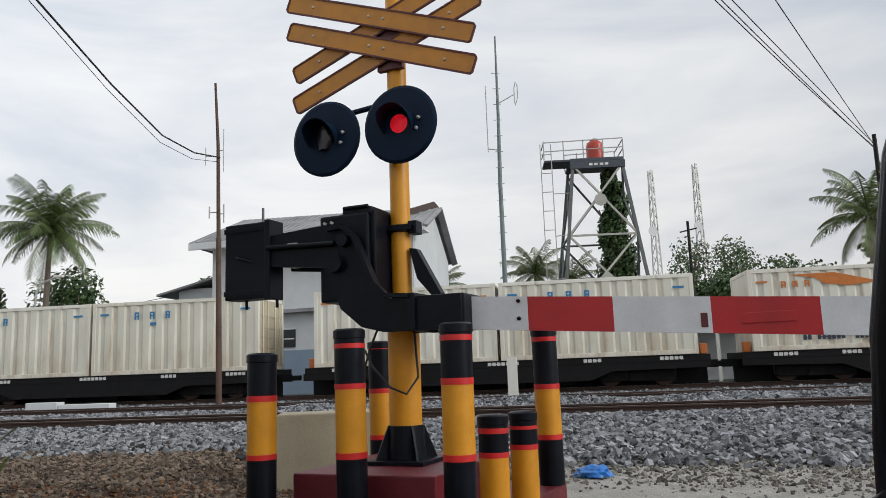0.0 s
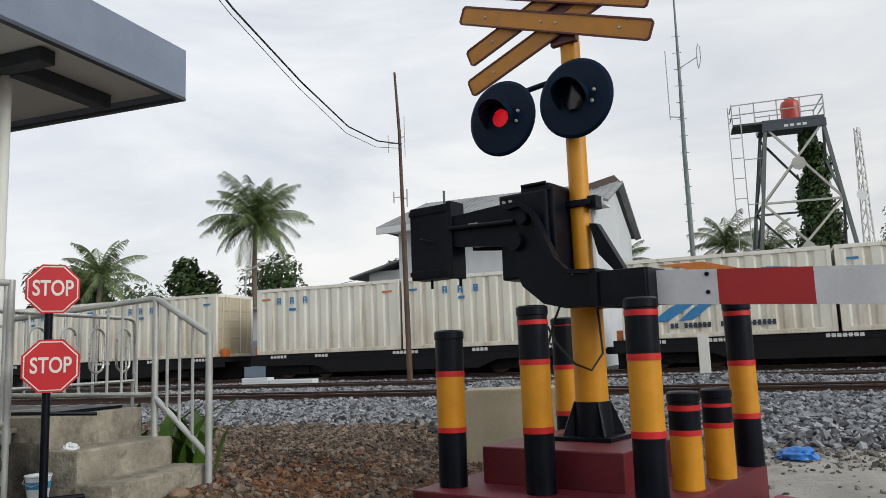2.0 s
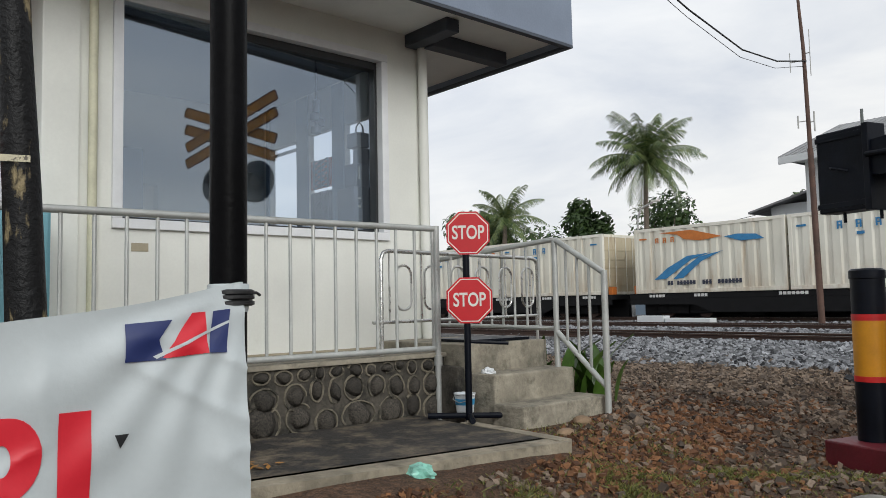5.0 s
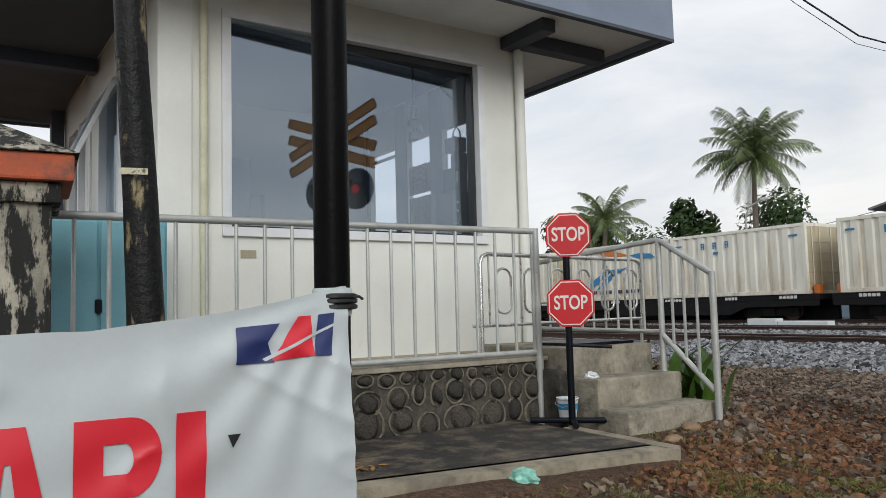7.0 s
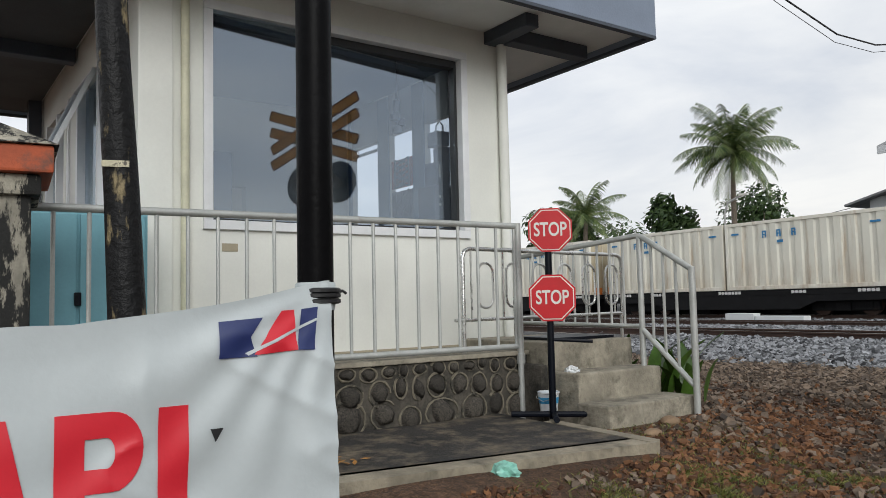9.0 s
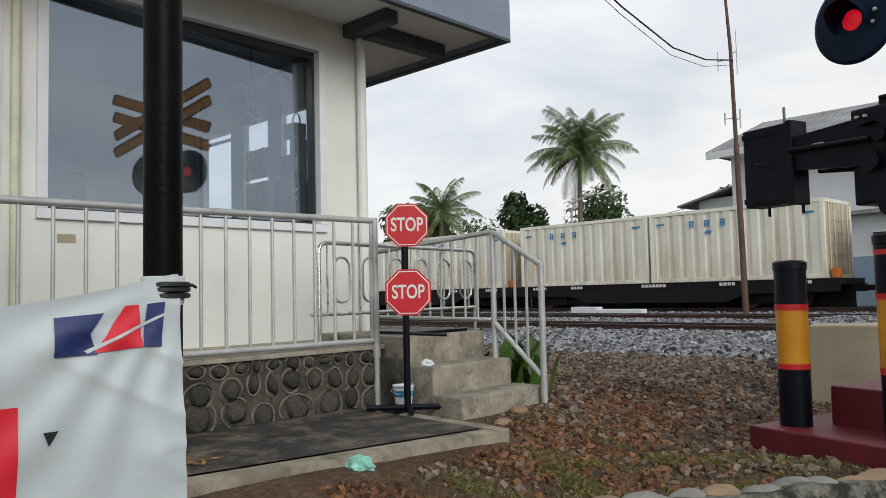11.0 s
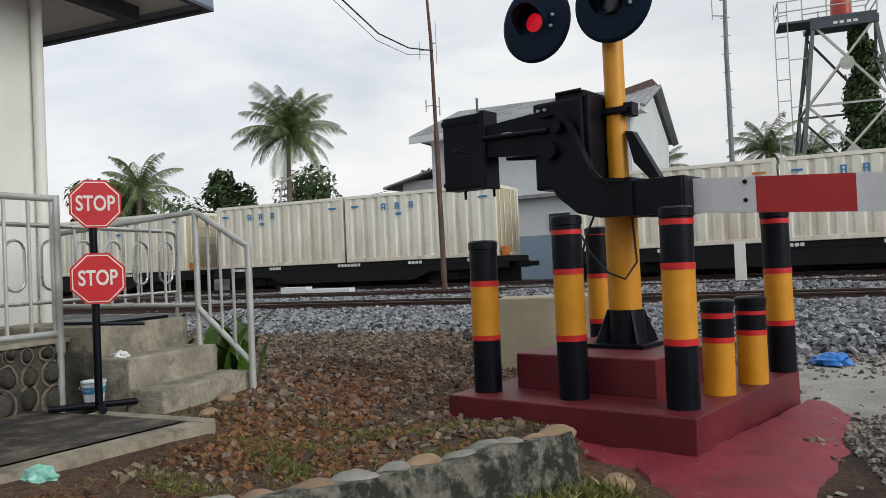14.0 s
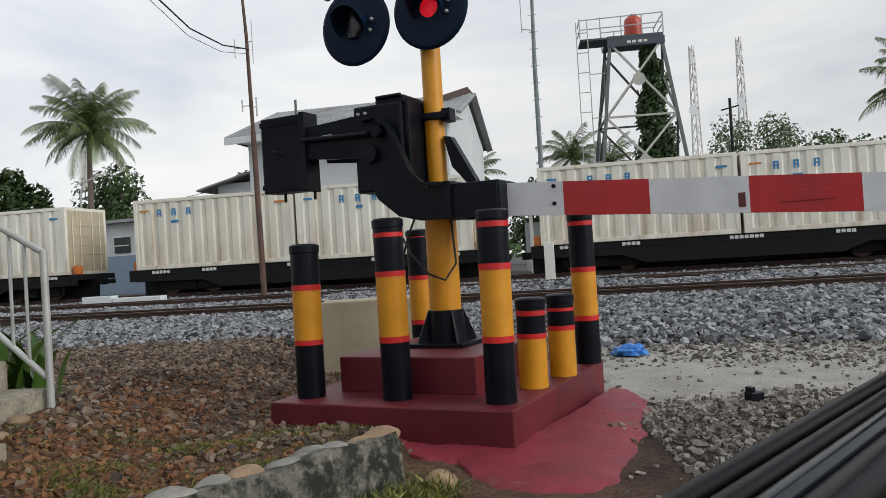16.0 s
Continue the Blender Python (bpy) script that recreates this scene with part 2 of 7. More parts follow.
M_BANNER = surface("white_vinyl_banner", (0.47, 0.51, 0.52), 0.45, 0.04, 2.5, 0.1, 40, dirt=(0.55, 0.52, 0.44), dirt_at=(0.70, 0.95), dirt_scale=3)
M_BANNER_RED = surface("banner_red_ink", (0.62, 0.02, 0.035), 0.45, 0.06, 3, 0.05)
M_BANNER_NAVY = surface("banner_navy_ink", (0.018, 0.03, 0.12), 0.45, 0.1, 3, 0.05)
M_TAR = surface("tarred_timber", (0.009, 0.009, 0.0095), 0.5, 0.6, 6, 0.9, 35, dirt=(0.25, 0.20, 0.11), dirt_at=(0.57, 0.67), dirt_scale=11, stretch=(1, 1, 0.35), spec=0.2)
M_POLEBLACK = surface("black_painted_pole", (0.003, 0.003, 0.0035), 0.42, 0.4, 5, 0.2, 40, dirt=(0.035, 0.033, 0.03), dirt_at=(0.70, 0.82), dirt_scale=12, spec=0.07)
M_BRICKCAP = surface("orange_painted_cap", (0.42, 0.085, 0.03), 0.7, 0.25, 4, 0.3, dirt=(0.07, 0.06, 0.05), dirt_at=(0.55, 0.75), dirt_scale=6)
M_MOSS = surface("moss_stained_plaster", (0.36, 0.335, 0.27), 0.9, 0.45, 7, 0.9, 28, dirt=(0.012, 0.012, 0.011), dirt_at=(0.45, 0.50), dirt_scale=9, stretch=(1, 1, 0.30))
M_TEAL = surface("teal_painted_panel", (0.16, 0.36, 0.42), 0.55, 0.1, 2, 0.1)
M_RUBBER = surface("black_rubber_trim", (0.004, 0.004, 0.005), 0.40, 0.3, 6, 0.05, spec=0.14)
M_CARGLOSS = surface("car_black_lacquer", (0.006, 0.008, 0.011), 0.25, 0.2, 3, 0.0, spec=0.3)
M_PLASTIC_BLUE = surface("blue_plastic_sheet", (0.02, 0.16, 0.50), 0.35, 0.3, 8, 0.2)
M_PLASTIC_TEAL = surface("pale_teal_plastic_bag", (0.25, 0.55, 0.45), 0.35, 0.2, 12, 0.2)
M_BUCKET = surface("white_paint_bucket", (0.72, 0.74, 0.75), 0.4, 0.08, 6, 0.05)
M_BUCKETBLUE = surface("bucket_blue_label", (0.05, 0.30, 0.55), 0.4, 0.1, 6, 0.05)
M_WIRE = surface("black_cable", (0.012, 0.012, 0.013), 0.5, 0.2, 5, 0.0)
M_DARKLENS = surface("dark_red_lens", (0.010, 0.008, 0.014), 0.15, 0.3, 40, 0.3)
M_LIT = glow("lit_red_lens", (0.8, 0.006, 0.022), 0.5)
M_INTERIOR = surface("room_wall_paint", (0.20, 0.215, 0.24), 0.7, 0.08, 2, 0.05)
M_CREAMPIPE = surface("cream_pipe_paint", (0.62, 0.60, 0.44), 0.5, 0.15, 4, 0.1)
M_TAG = surface("cream_tag", (0.55, 0.50, 0.34), 0.5, 0.3, 40, 0.1, dirt=(0.08, 0.07, 0.05), dirt_at=(0.5, 0.6), dirt_scale=40)
# dark grey that puts the street-side eave's shade into colour
M_SOFFIT_SHADE = surface("soffit_shade_grey", (0.075, 0.08, 0.085), 0.75, 0.25, 2, 0.2)
M_MAST = surface("dull_green_grey_mast_paint", (0.17, 0.205, 0.205), 0.6, 0.25, 3, 0.1, metal=0.2)
M_LEAFDRY = surface("dry_orange_leaf", (0.42, 0.20, 0.045), 0.7, 0.3, 20, 0.2, random_tone=0.5)

# ---------------------------------------------------------------- mesh helpers


def part(name, bm, material, parent=None, label="", smooth=False):
    me = bpy.data.meshes.new(name)
    bmesh.ops.recalc_face_normals(bm, faces=bm.faces)
    bm.to_mesh(me)
    bm.free()
    if smooth:
        for p in me.polygons:
            p.use_smooth = True
        me.set_sharp_from_angle(angle=radians(42))
    me.materials.append(material)
    ob = new(name, me)
    ob.parent = parent
    if label:
        ob["label"] = label
    return ob


def thing(name, m, label, category, group="", kind=""):
    ob = new(name)
    ob.empty_display_size = 0.1
    ob.matrix_basis = m
    return tagged(ob, label, category, group, kind)


def solo(name, bm, material, m, label, category, group="", kind="", smooth=False):
    ob = part(name, bm, material, None, "", smooth)
    ob.matrix_basis = m
    return tagged(ob, label, category, group, kind)


def box(bm, x0, x1, y0, y1, z0, z1, bevel=0.0, m=None):
    vs = [bm.verts.new((x, y, z)) for x in (x0, x1) for y in (y0, y1) for z in (z0, z1)]
    fs = [bm.faces.new([vs[i] for i in q]) for q in ((0, 1, 3, 2), (4, 6, 7, 5), (0, 4, 5, 1), (2, 3, 7, 6), (0, 2, 6, 4), (1, 5, 7, 3))]
    if bevel:
        r = bmesh.ops.bevel(bm, geom=list({e for f in fs for e in f.edges}), offset=bevel, segments=2, affect="EDGES", profile=0.6)
        vs = list({v for f in r["faces"] for v in f.verts} | {v for v in vs if v.is_valid})
    if m is not None:
        bmesh.ops.transform(bm, matrix=m, verts=[v for v in vs if v.is_valid])
    return bm


def boxed(*a, **k):
    return box(bmesh.new(), *a, **k)


def sweep(bm, pts, radii, n=10, caps=True):
    """A round bar along points, with a radius at each."""
    pts = [Vector(p) for p in pts]
    if isinstance(radii, (int, float)):
        radii = [radii] * len(pts)
    rings, side = [], None
    for i, p in enumerate(pts):
        a = pts[min(i + 1, len(pts) - 1)] - pts[max(i - 1, 0)]
        a.normalize()
        if side is None:
            side = a.orthogonal().normalized()
        side = (side - a * side.dot(a)).normalized()
        up = a.cross(side)
        rings.append([bm.verts.new(p + (side * math.cos(k * math.tau / n) + up * math.sin(k * math.tau / n)) * radii[i]) for k in range(n)])
    for r, q in zip(rings, rings[1:]):
        for k in range(n):
            bm.faces.new((r[k], r[(k + 1) % n], q[(k + 1) % n], q[k]))
    if caps:
        bm.faces.new(rings[0][::-1])
        bm.faces.new(rings[-1])
    return bm


def swept(pts, radii, n=10):
    return sweep(bmesh.new(), pts, radii, n)


def beam(bm, p, q, w, d):
    """A square bar from p to q, w wide and d deep."""
    p, q = Vector(p), Vector(q)
    a = (q - p).normalized()
    s = a.cross(Vector((0, 1, 0)))
    if s.length < 0.05:
        s = a.cross(Vector((1, 0, 0)))
    s.normalize()
    u = a.cross(s)
    vs = [bm.verts.new(o + s * (i * w / 2) + u * (j * d / 2)) for o in (p, q) for i, j in ((-1, -1), (1, -1), (1, 1), (-1, 1))]
    for f in ((0, 1, 2, 3), (7, 6, 5, 4), (0, 4, 5, 1), (1, 5, 6, 2), (2, 6, 7, 3), (3, 7, 4, 0)):
        bm.faces.new([vs[i] for i in f])
    return bm


def plate(bm, poly, y0, y1):
    """A polygon in x and z, given thickness along y."""
    a = [bm.verts.new((x, y0, z)) for x, z in poly]
    b = [bm.verts.new((x, y1, z)) for x, z in poly]
    bm.faces.new(a)
    bm.faces.new(b[::-1])
    for i in range(len(poly)):
        j = (i + 1) % len(poly)
        bm.faces.new((a[j], a[i], b[i], b[j]))
    return bm


def lathe(bm, profile, n=24, m=None):
    """A turned form: profile of (radius, height) about z."""
    rings = []
    for r, z in profile:
        rings.append([bm.verts.new((r * math.cos(k * math.tau / n), r * math.sin(k * math.tau / n), z)) for k in range(n)])
    for a, b in zip(rings, rings[1:]):
        for k in range(n):
            bm.faces.new((a[k], a[(k + 1) % n], b[(k + 1) % n], b[k]))
    bm.faces.new(rings[0][::-1])
    bm.faces.new(rings[-1])
    if m is not None:
        bmesh.ops.transform(bm, matrix=m, verts=[v for r in rings for v in r])
    return bm


def lettering(name, text, size, material, m, parent, depth=0.002):
    """Raised letters in the built-in font, centred on the pose m."""
    cu = bpy.data.curves.new(name, "FONT")
    cu.body, cu.size, cu.extrude, cu.align_x, cu.align_y = text, size, depth, "CENTER", "CENTER"
    cu.offset = size * 0.018
    tmp = bpy.data.objects.new(name, cu)
    me = bpy.data.meshes.new_from_object(tmp)
    bpy.data.objects.remove(tmp)
    me.materials.clear()
    me.materials.append(material)
    ob = new(name, me)
    ob.parent, ob.matrix_basis = parent, m
    return ob


CHIP_FACES = ((0, 2, 3, 1), (4, 5, 7, 6), (0, 1, 5, 4), (2, 6, 7, 3), (0, 4, 6, 2), (1, 3, 7, 5))


def chip_form(rng):
    """The eight corners of a broken angular stone."""
    l, w, h = rng.uniform(0.75, 1.15), rng.uniform(0.5, 0.85), rng.uniform(0.35, 0.65)
    return [(x * l * rng.uniform(0.55, 1.1), y * w * rng.uniform(0.5, 1.1), z * h * rng.uniform(0.55, 1.1)) for x in (-1, 1) for y in (-1, 1) for z in (-1, 1)]


def scatter_stones(name, material, spots, label, category, seed, tilt=1.0):
    """Many loose broken stones in one mesh: spots of (x, y, z, radius)."""
    rng = random.Random(seed)
    npr = np.random.RandomState(seed)
    forms = np.array([chip_form(rng) for _ in range(60)])
    at = np.array(spots)
    n = len(at)
    f = forms[npr.randint(0, 60, n)] * at[:, 3][:, None, None]
    for i, j, turn in ((1, 2, npr.normal(0, 0.5 * tilt, n)), (0, 2, npr.normal(0, 0.5 * tilt, n)), (0, 1, npr.uniform(0, math.tau, n))):
        c, s = np.cos(turn)[:, None], np.sin(turn)[:, None]
        a, b = f[:, :, i].copy(), f[:, :, j].copy()
        f[:, :, i], f[:, :, j] = a * c - b * s, a * s + b * c
    f += at[:, None, :3]
    faces = (np.array(CHIP_FACES)[None] + 8 * np.arange(n)[:, None, None]).reshape(-1, 4)
    me = bpy.data.meshes.new(name)
    me.from_pydata(f.reshape(-1, 3).tolist(), [], faces.tolist())
    me.materials.append(material)
    return tagged(new(name, me), label, category, kind="stuff")

# ---------------------------------------------------------------- frames of the plan
GATE = pose(0.114, 4.439, 0, 0, 0, -23.1)      # plinth: x along the barrier arm, y away from the road
HUT = pose(-4.13, 4.31, 0, 0, 0, -6.3)         # guard hut: x out of its front, y towards the tracks
TRACK = pose(0, 25.6, 0, 0, 0, -8.53)          # line: x along the rails, y away; 0 is the near face of the train
RAIL_Z = 0.45
SLOPE = math.tan(radians(8.53))


def smooth(a, b, v):
    t = max(0.0, min(1.0, (v - a) / (b - a)))
    return t * t * (3 - 2 * t)


def ground_z(x, y):
    """Height of the ground: the road at 0, raised earth beside the hut, the line's formation."""
    y0 = y + SLOPE * x
    edge = 0.75 * (y - 4.1) - 0.55 if y < 4.1 else -0.55 + 0.0 * y
    left = 1 - smooth(edge - 0.12, edge + 0.02, x)
    z = (0.13 + 0.16 * smooth(1.7, 3.0, -x)) * left * smooth(-3.0, 1.5, y)
    z += (0.30 - z) * smooth(7.0, 12.2, y0)
    z += 0.22 * math.exp(-((y0 - 18.3) / 0.9) ** 2) * (0.6 + 0.8 * noise.noise(Vector((x * 0.35, 3.1, 0)))) * smooth(-6, -2, x)
    n = noise.noise(Vector((x * 1.3, y * 1.3, 0.5))) * 0.03 + noise.noise(Vector((x * 5, y * 5, 1.5))) * 0.012
    z += n * smooth(-0.4, 0.4, -x + 0.2) * (1 if y < 30 else 0.3)
    return z


def make_ground():
    def axis(lo, hi, step, far):
        mid = np.arange(lo, hi + step / 2, step)
        grow, g, d = [], step, 0.0
        while d < far:
            g *= 1.35
            d += g
            grow.append(d)
        grow = np.array(grow)
        return np.concatenate((lo - grow[::-1], mid, hi + grow))
    xs, ys = axis(-7, 7, 0.11, 1800), axis(0.6, 14, 0.13, 1800)
    verts = [(x, y, ground_z(x, y)) for y in ys for x in xs]
    w = len(xs)
    faces = [(j * w + i, j * w + i + 1, (j + 1) * w + i + 1, (j + 1) * w + i) for j in range(len(ys) - 1) for i in range(w - 1)]
    me = bpy.data.meshes.new("ground")
    me.from_pydata([tuple(map(float, v)) for v in verts], [], faces)
    for p in me.polygons:
        p.use_smooth = True
    m, nt, bsdf = nodes_of("earth_and_gravel")
    sep, co = nt.nodes.new("ShaderNodeSeparateXYZ"), nt.nodes.new("ShaderNodeTexCoord")
    nt.links.new(co.outputs["Object"], sep.inputs["Vector"])
    soil_n = noise_node(nt, 1.6, 6.0)
    soil = ramp_node(nt, soil_n.outputs["Fac"], 0.32, (0.075, 0.037, 0.019), 0.68, (0.26, 0.15, 0.085)).outputs["Color"]
    fine = noise_node(nt, 22.0, 6.0, rough=0.75)
    soil = mix_node(nt, 1.0, soil, ramp_node(nt, fine.outputs["Fac"], 0.32, (0.22, 0.22, 0.22), 0.66, (1, 1, 1)).outputs["Color"], "MULTIPLY")
    clod = noise_node(nt, 75.0, 3.0, rough=0.7)
    soil = mix_node(nt, 1.0, soil, ramp_node(nt, clod.outputs["Fac"], 0.35, (0.45, 0.42, 0.40), 0.62, (1.25, 1.2, 1.15)).outputs["Color"], "MULTIPLY")
    grit_n = noise_node(nt, 30.0, 5.0, rough=0.8)
    grit = ramp_node(nt, grit_n.outputs["Fac"], 0.3, (0.016, 0.016, 0.017), 0.7, (0.13, 0.13, 0.13)).outputs["Color"]
    road_n = noise_node(nt, 2.2, 6.0)
    road = ramp_node(nt, road_n.outputs["Fac"], 0.3, (0.36, 0.345, 0.31), 0.7, (0.57, 0.55, 0.50)).outputs["Color"]
    road = mix_node(nt, 1.0, road, ramp_node(nt, fine.outputs["Fac"], 0.25, (0.72,) * 3, 0.7, (1, 1, 1)).outputs["Color"], "MULTIPLY")
    wob = noise_node(nt, 0.9, 4.0)

    def band(axis_out, slope, lo, hi, amount):
        ma = nt.nodes.new("ShaderNodeMath")
        ma.operation, ma.inputs[1].default_value = "MULTIPLY_ADD", slope
        nt.links.new(sep.outputs["X"], ma.inputs[0])
        nt.links.new(axis_out, ma.inputs[2])
        mb = nt.nodes.new("ShaderNodeMath")
        mb.operation, mb.inputs[1].default_value = "MULTIPLY_ADD", amount
        nt.links.new(wob.outputs["Fac"], mb.inputs[0])
        nt.links.new(ma.outputs["Value"], mb.inputs[2])
        mr = nt.nodes.new("ShaderNodeMapRange")
        mr.inputs["From Min"].default_value, mr.inputs["From Max"].default_value = lo, hi
        nt.links.new(mb.outputs["Value"], mr.inputs["Value"])
        return mr.outputs["Result"]
    dark_soil = mix_node(nt, 1.0, soil, (0.50, 0.55, 0.60), "MULTIPLY")
    road = mix_node(nt, band(sep.outputs["Y"], -0.12, 5.5, 5.9, 0.6), dark_soil, road)
    col = mix_node(nt, band(sep.outputs["X"], 0.0, 0.9, 1.5, 0.8), soil, road)
    col = mix_node(nt, band(sep.outputs["Y"], SLOPE - 0.06, 9.6, 10.6, 1.4), col, grit)
    nt.links.new(col, bsdf.inputs["Base Color"])
    bsdf.inputs["Roughness"].default_value = 0.95
    bp = nt.nodes.new("ShaderNodeBump")
    bp.inputs["Strength"].default_value, bp.inputs["Distance"].default_value = 1.0, 0.05
    nt.links.new(fine.outputs["Fac"], bp.inputs["Height"])
    nt.links.new(bp.outputs["Normal"], bsdf.inputs["Normal"])
    me.materials.append(m)
    tagged(new("ground", me), "brown earth, dusty road and grey gravel ground", "ground", kind="structure")


make_ground()

# ---------------------------------------------------------------- railway


def make_track(name, y0):
    tr = thing(name, pose(0, 0, 0, 0, 0, 0), "rusty railway track on concrete sleepers in ballast", "railway track", kind="structure")
    tr.matrix_basis = pose(0, y0, 0, 0, 0, -8.53)
    for side in (0.0, 1.067):
        bm = bmesh.new()
        prof = [(-0.06, -0.14), (0.06, -0.14), (0.06, -0.125), (0.012, -0.11), (0.012, -0.04), (0.034, -0.03), (0.034, -0.002), (-0.034, -0.002), (-0.034, -0.03), (-0.012, -0.04), (-0.012, -0.11), (-0.06, -0.125)]
        a = [bm.verts.new((-70, side + p, RAIL_Z + q)) for p, q in prof]
        b = [bm.verts.new((70, side + p, RAIL_Z + q)) for p, q in prof]
        for i in range(len(prof)):
            j = (i + 1) % len(prof)
            bm.faces.new((a[i], a[j], b[j], b[i]))
        rail = part("rail", bm, M_RAIL, tr)
        part("rail_head", boxed(-70, 70, side - 0.026, side + 0.026, RAIL_Z - 0.001, RAIL_Z + 0.001), M_RAILTOP, rail, "polished running surface")
    bm = bmesh.new()
    for k in range(-60, 61):
        box(bm, k * 0.62 - 0.11, k * 0.62 + 0.11, -0.45, 1.52, RAIL_Z - 0.26, RAIL_Z - 0.142)
    part("sleepers", bm, M_SLEEPER, tr)["kind"] = "stuff"
    return tr


for nm, y0 in (("railway_track_near", 14.2), ("railway_track_middle", 19.6), ("railway_track_far", 26.3)):
    make_track(nm, y0)

# ---------------------------------------------------------------- plinth and bollards


def make_plinth():
    p = thing("signal_plinth", GATE, "two-tier concrete plinth painted glossy maroon", "plinth")
    part("lower_tier", boxed(-1.78, 0, 0, 2.06, -0.15, 0.28, 0.012), M_PLINTH, p)
    part("upper_tier", boxed(-1.49, -0.42, 0.44, 1.72, 0.275, 0.53, 0.012), M_PLINTH, p)
    return p


make_plinth()


def make_bollard(x, y, h, bands, group_label, short=False):
    b = thing("bollard", GATE @ pose(x, y, 0.28, random.uniform(-0.6, 0.6), random.uniform(-0.6, 0.6), random.uniform(0, 360)), group_label, "bollard", "bollards round the barrier")
    r = 0.099
    for (z0, z1, kind) in [(bands[i][0], bands[i + 1][0] if i + 1 < len(bands) else h, bands[i][1]) for i in range(len(bands))]:
        mat = {"k": M_BLACK, "y": M_YELLOW, "r": M_REDBAND}[kind]
        rr = r + (0.003 if kind == "r" else 0.0)
        prof = [(rr, z0), (rr, z1)]
        if z1 >= h - 0.001:
            prof = [(rr, z0), (rr, h - 0.065), (rr + 0.006, h - 0.06), (rr + 0.006, h - 0.012), (rr - 0.01, h), (0.02, h + 0.004)]
        part({"k": "black_section", "y": "yellow_section", "r": "red_band"}[kind], lathe(bmesh.new(), prof, 28), mat, b, smooth=False)
    for ch in b.children:
        for f in ch.data.polygons:
            f.use_smooth = abs(f.normal.z) < 0.5
        ch.data.set_sharp_from_angle(angle=radians(42))
    return b


TALL = "tall black and yellow pipe bollard with red bands on maroon plinth"
make_bollard(-1.60, 0.235, 1.07, [(0, "k"), (0.365, "r"), (0.40, "y"), (0.745, "r"), (0.785, "k")], "black and yellow pipe bollard with two red bands on plinth")
make_bollard(-0.91, 0.248, 1.20, [(0, "k"), (0.38, "r"), (0.42, "y"), (0.815, "r"), (0.85, "k"), (1.075, "r"), (1.105, "k")], TALL)
make_bollard(-0.17, 0.244, 1.20, [(0, "k"), (0.375, "r"), (0.415, "y"), (0.825, "r"), (0.865, "k"), (1.09, "r"), (1.125, "k")], TALL)
make_bollard(-0.067, 1.89, 1.22, [(0, "k"), (0.345, "r"), (0.385, "y"), (0.735, "r"), (0.775, "k"), (1.11, "r"), (1.145, "k")], TALL)
make_bollard(-1.55, 1.86, 1.18, [(0, "k"), (0.345, "r"), (0.385, "y"), (0.735, "r"), (0.775, "k"), (1.11, "r"), (1.145, "k")], TALL)
SHORT = "short pipe bollard, yellow below, black above, on maroon plinth"
make_bollard(-0.146, 0.78, 0.61, [(0, "y"), (0.335, "r"), (0.37, "k"), (0.49, "r"), (0.525, "k")], SHORT)
make_bollard(-0.093, 1.28, 0.60, [(0, "y"), (0.335, "r"), (0.37, "k"), (0.475, "r"), (0.50, "k")], SHORT)

# ---------------------------------------------------------------- crossing signal and barrier machine
PX, PY = -0.95, 1.12
LENS_COVERS = []


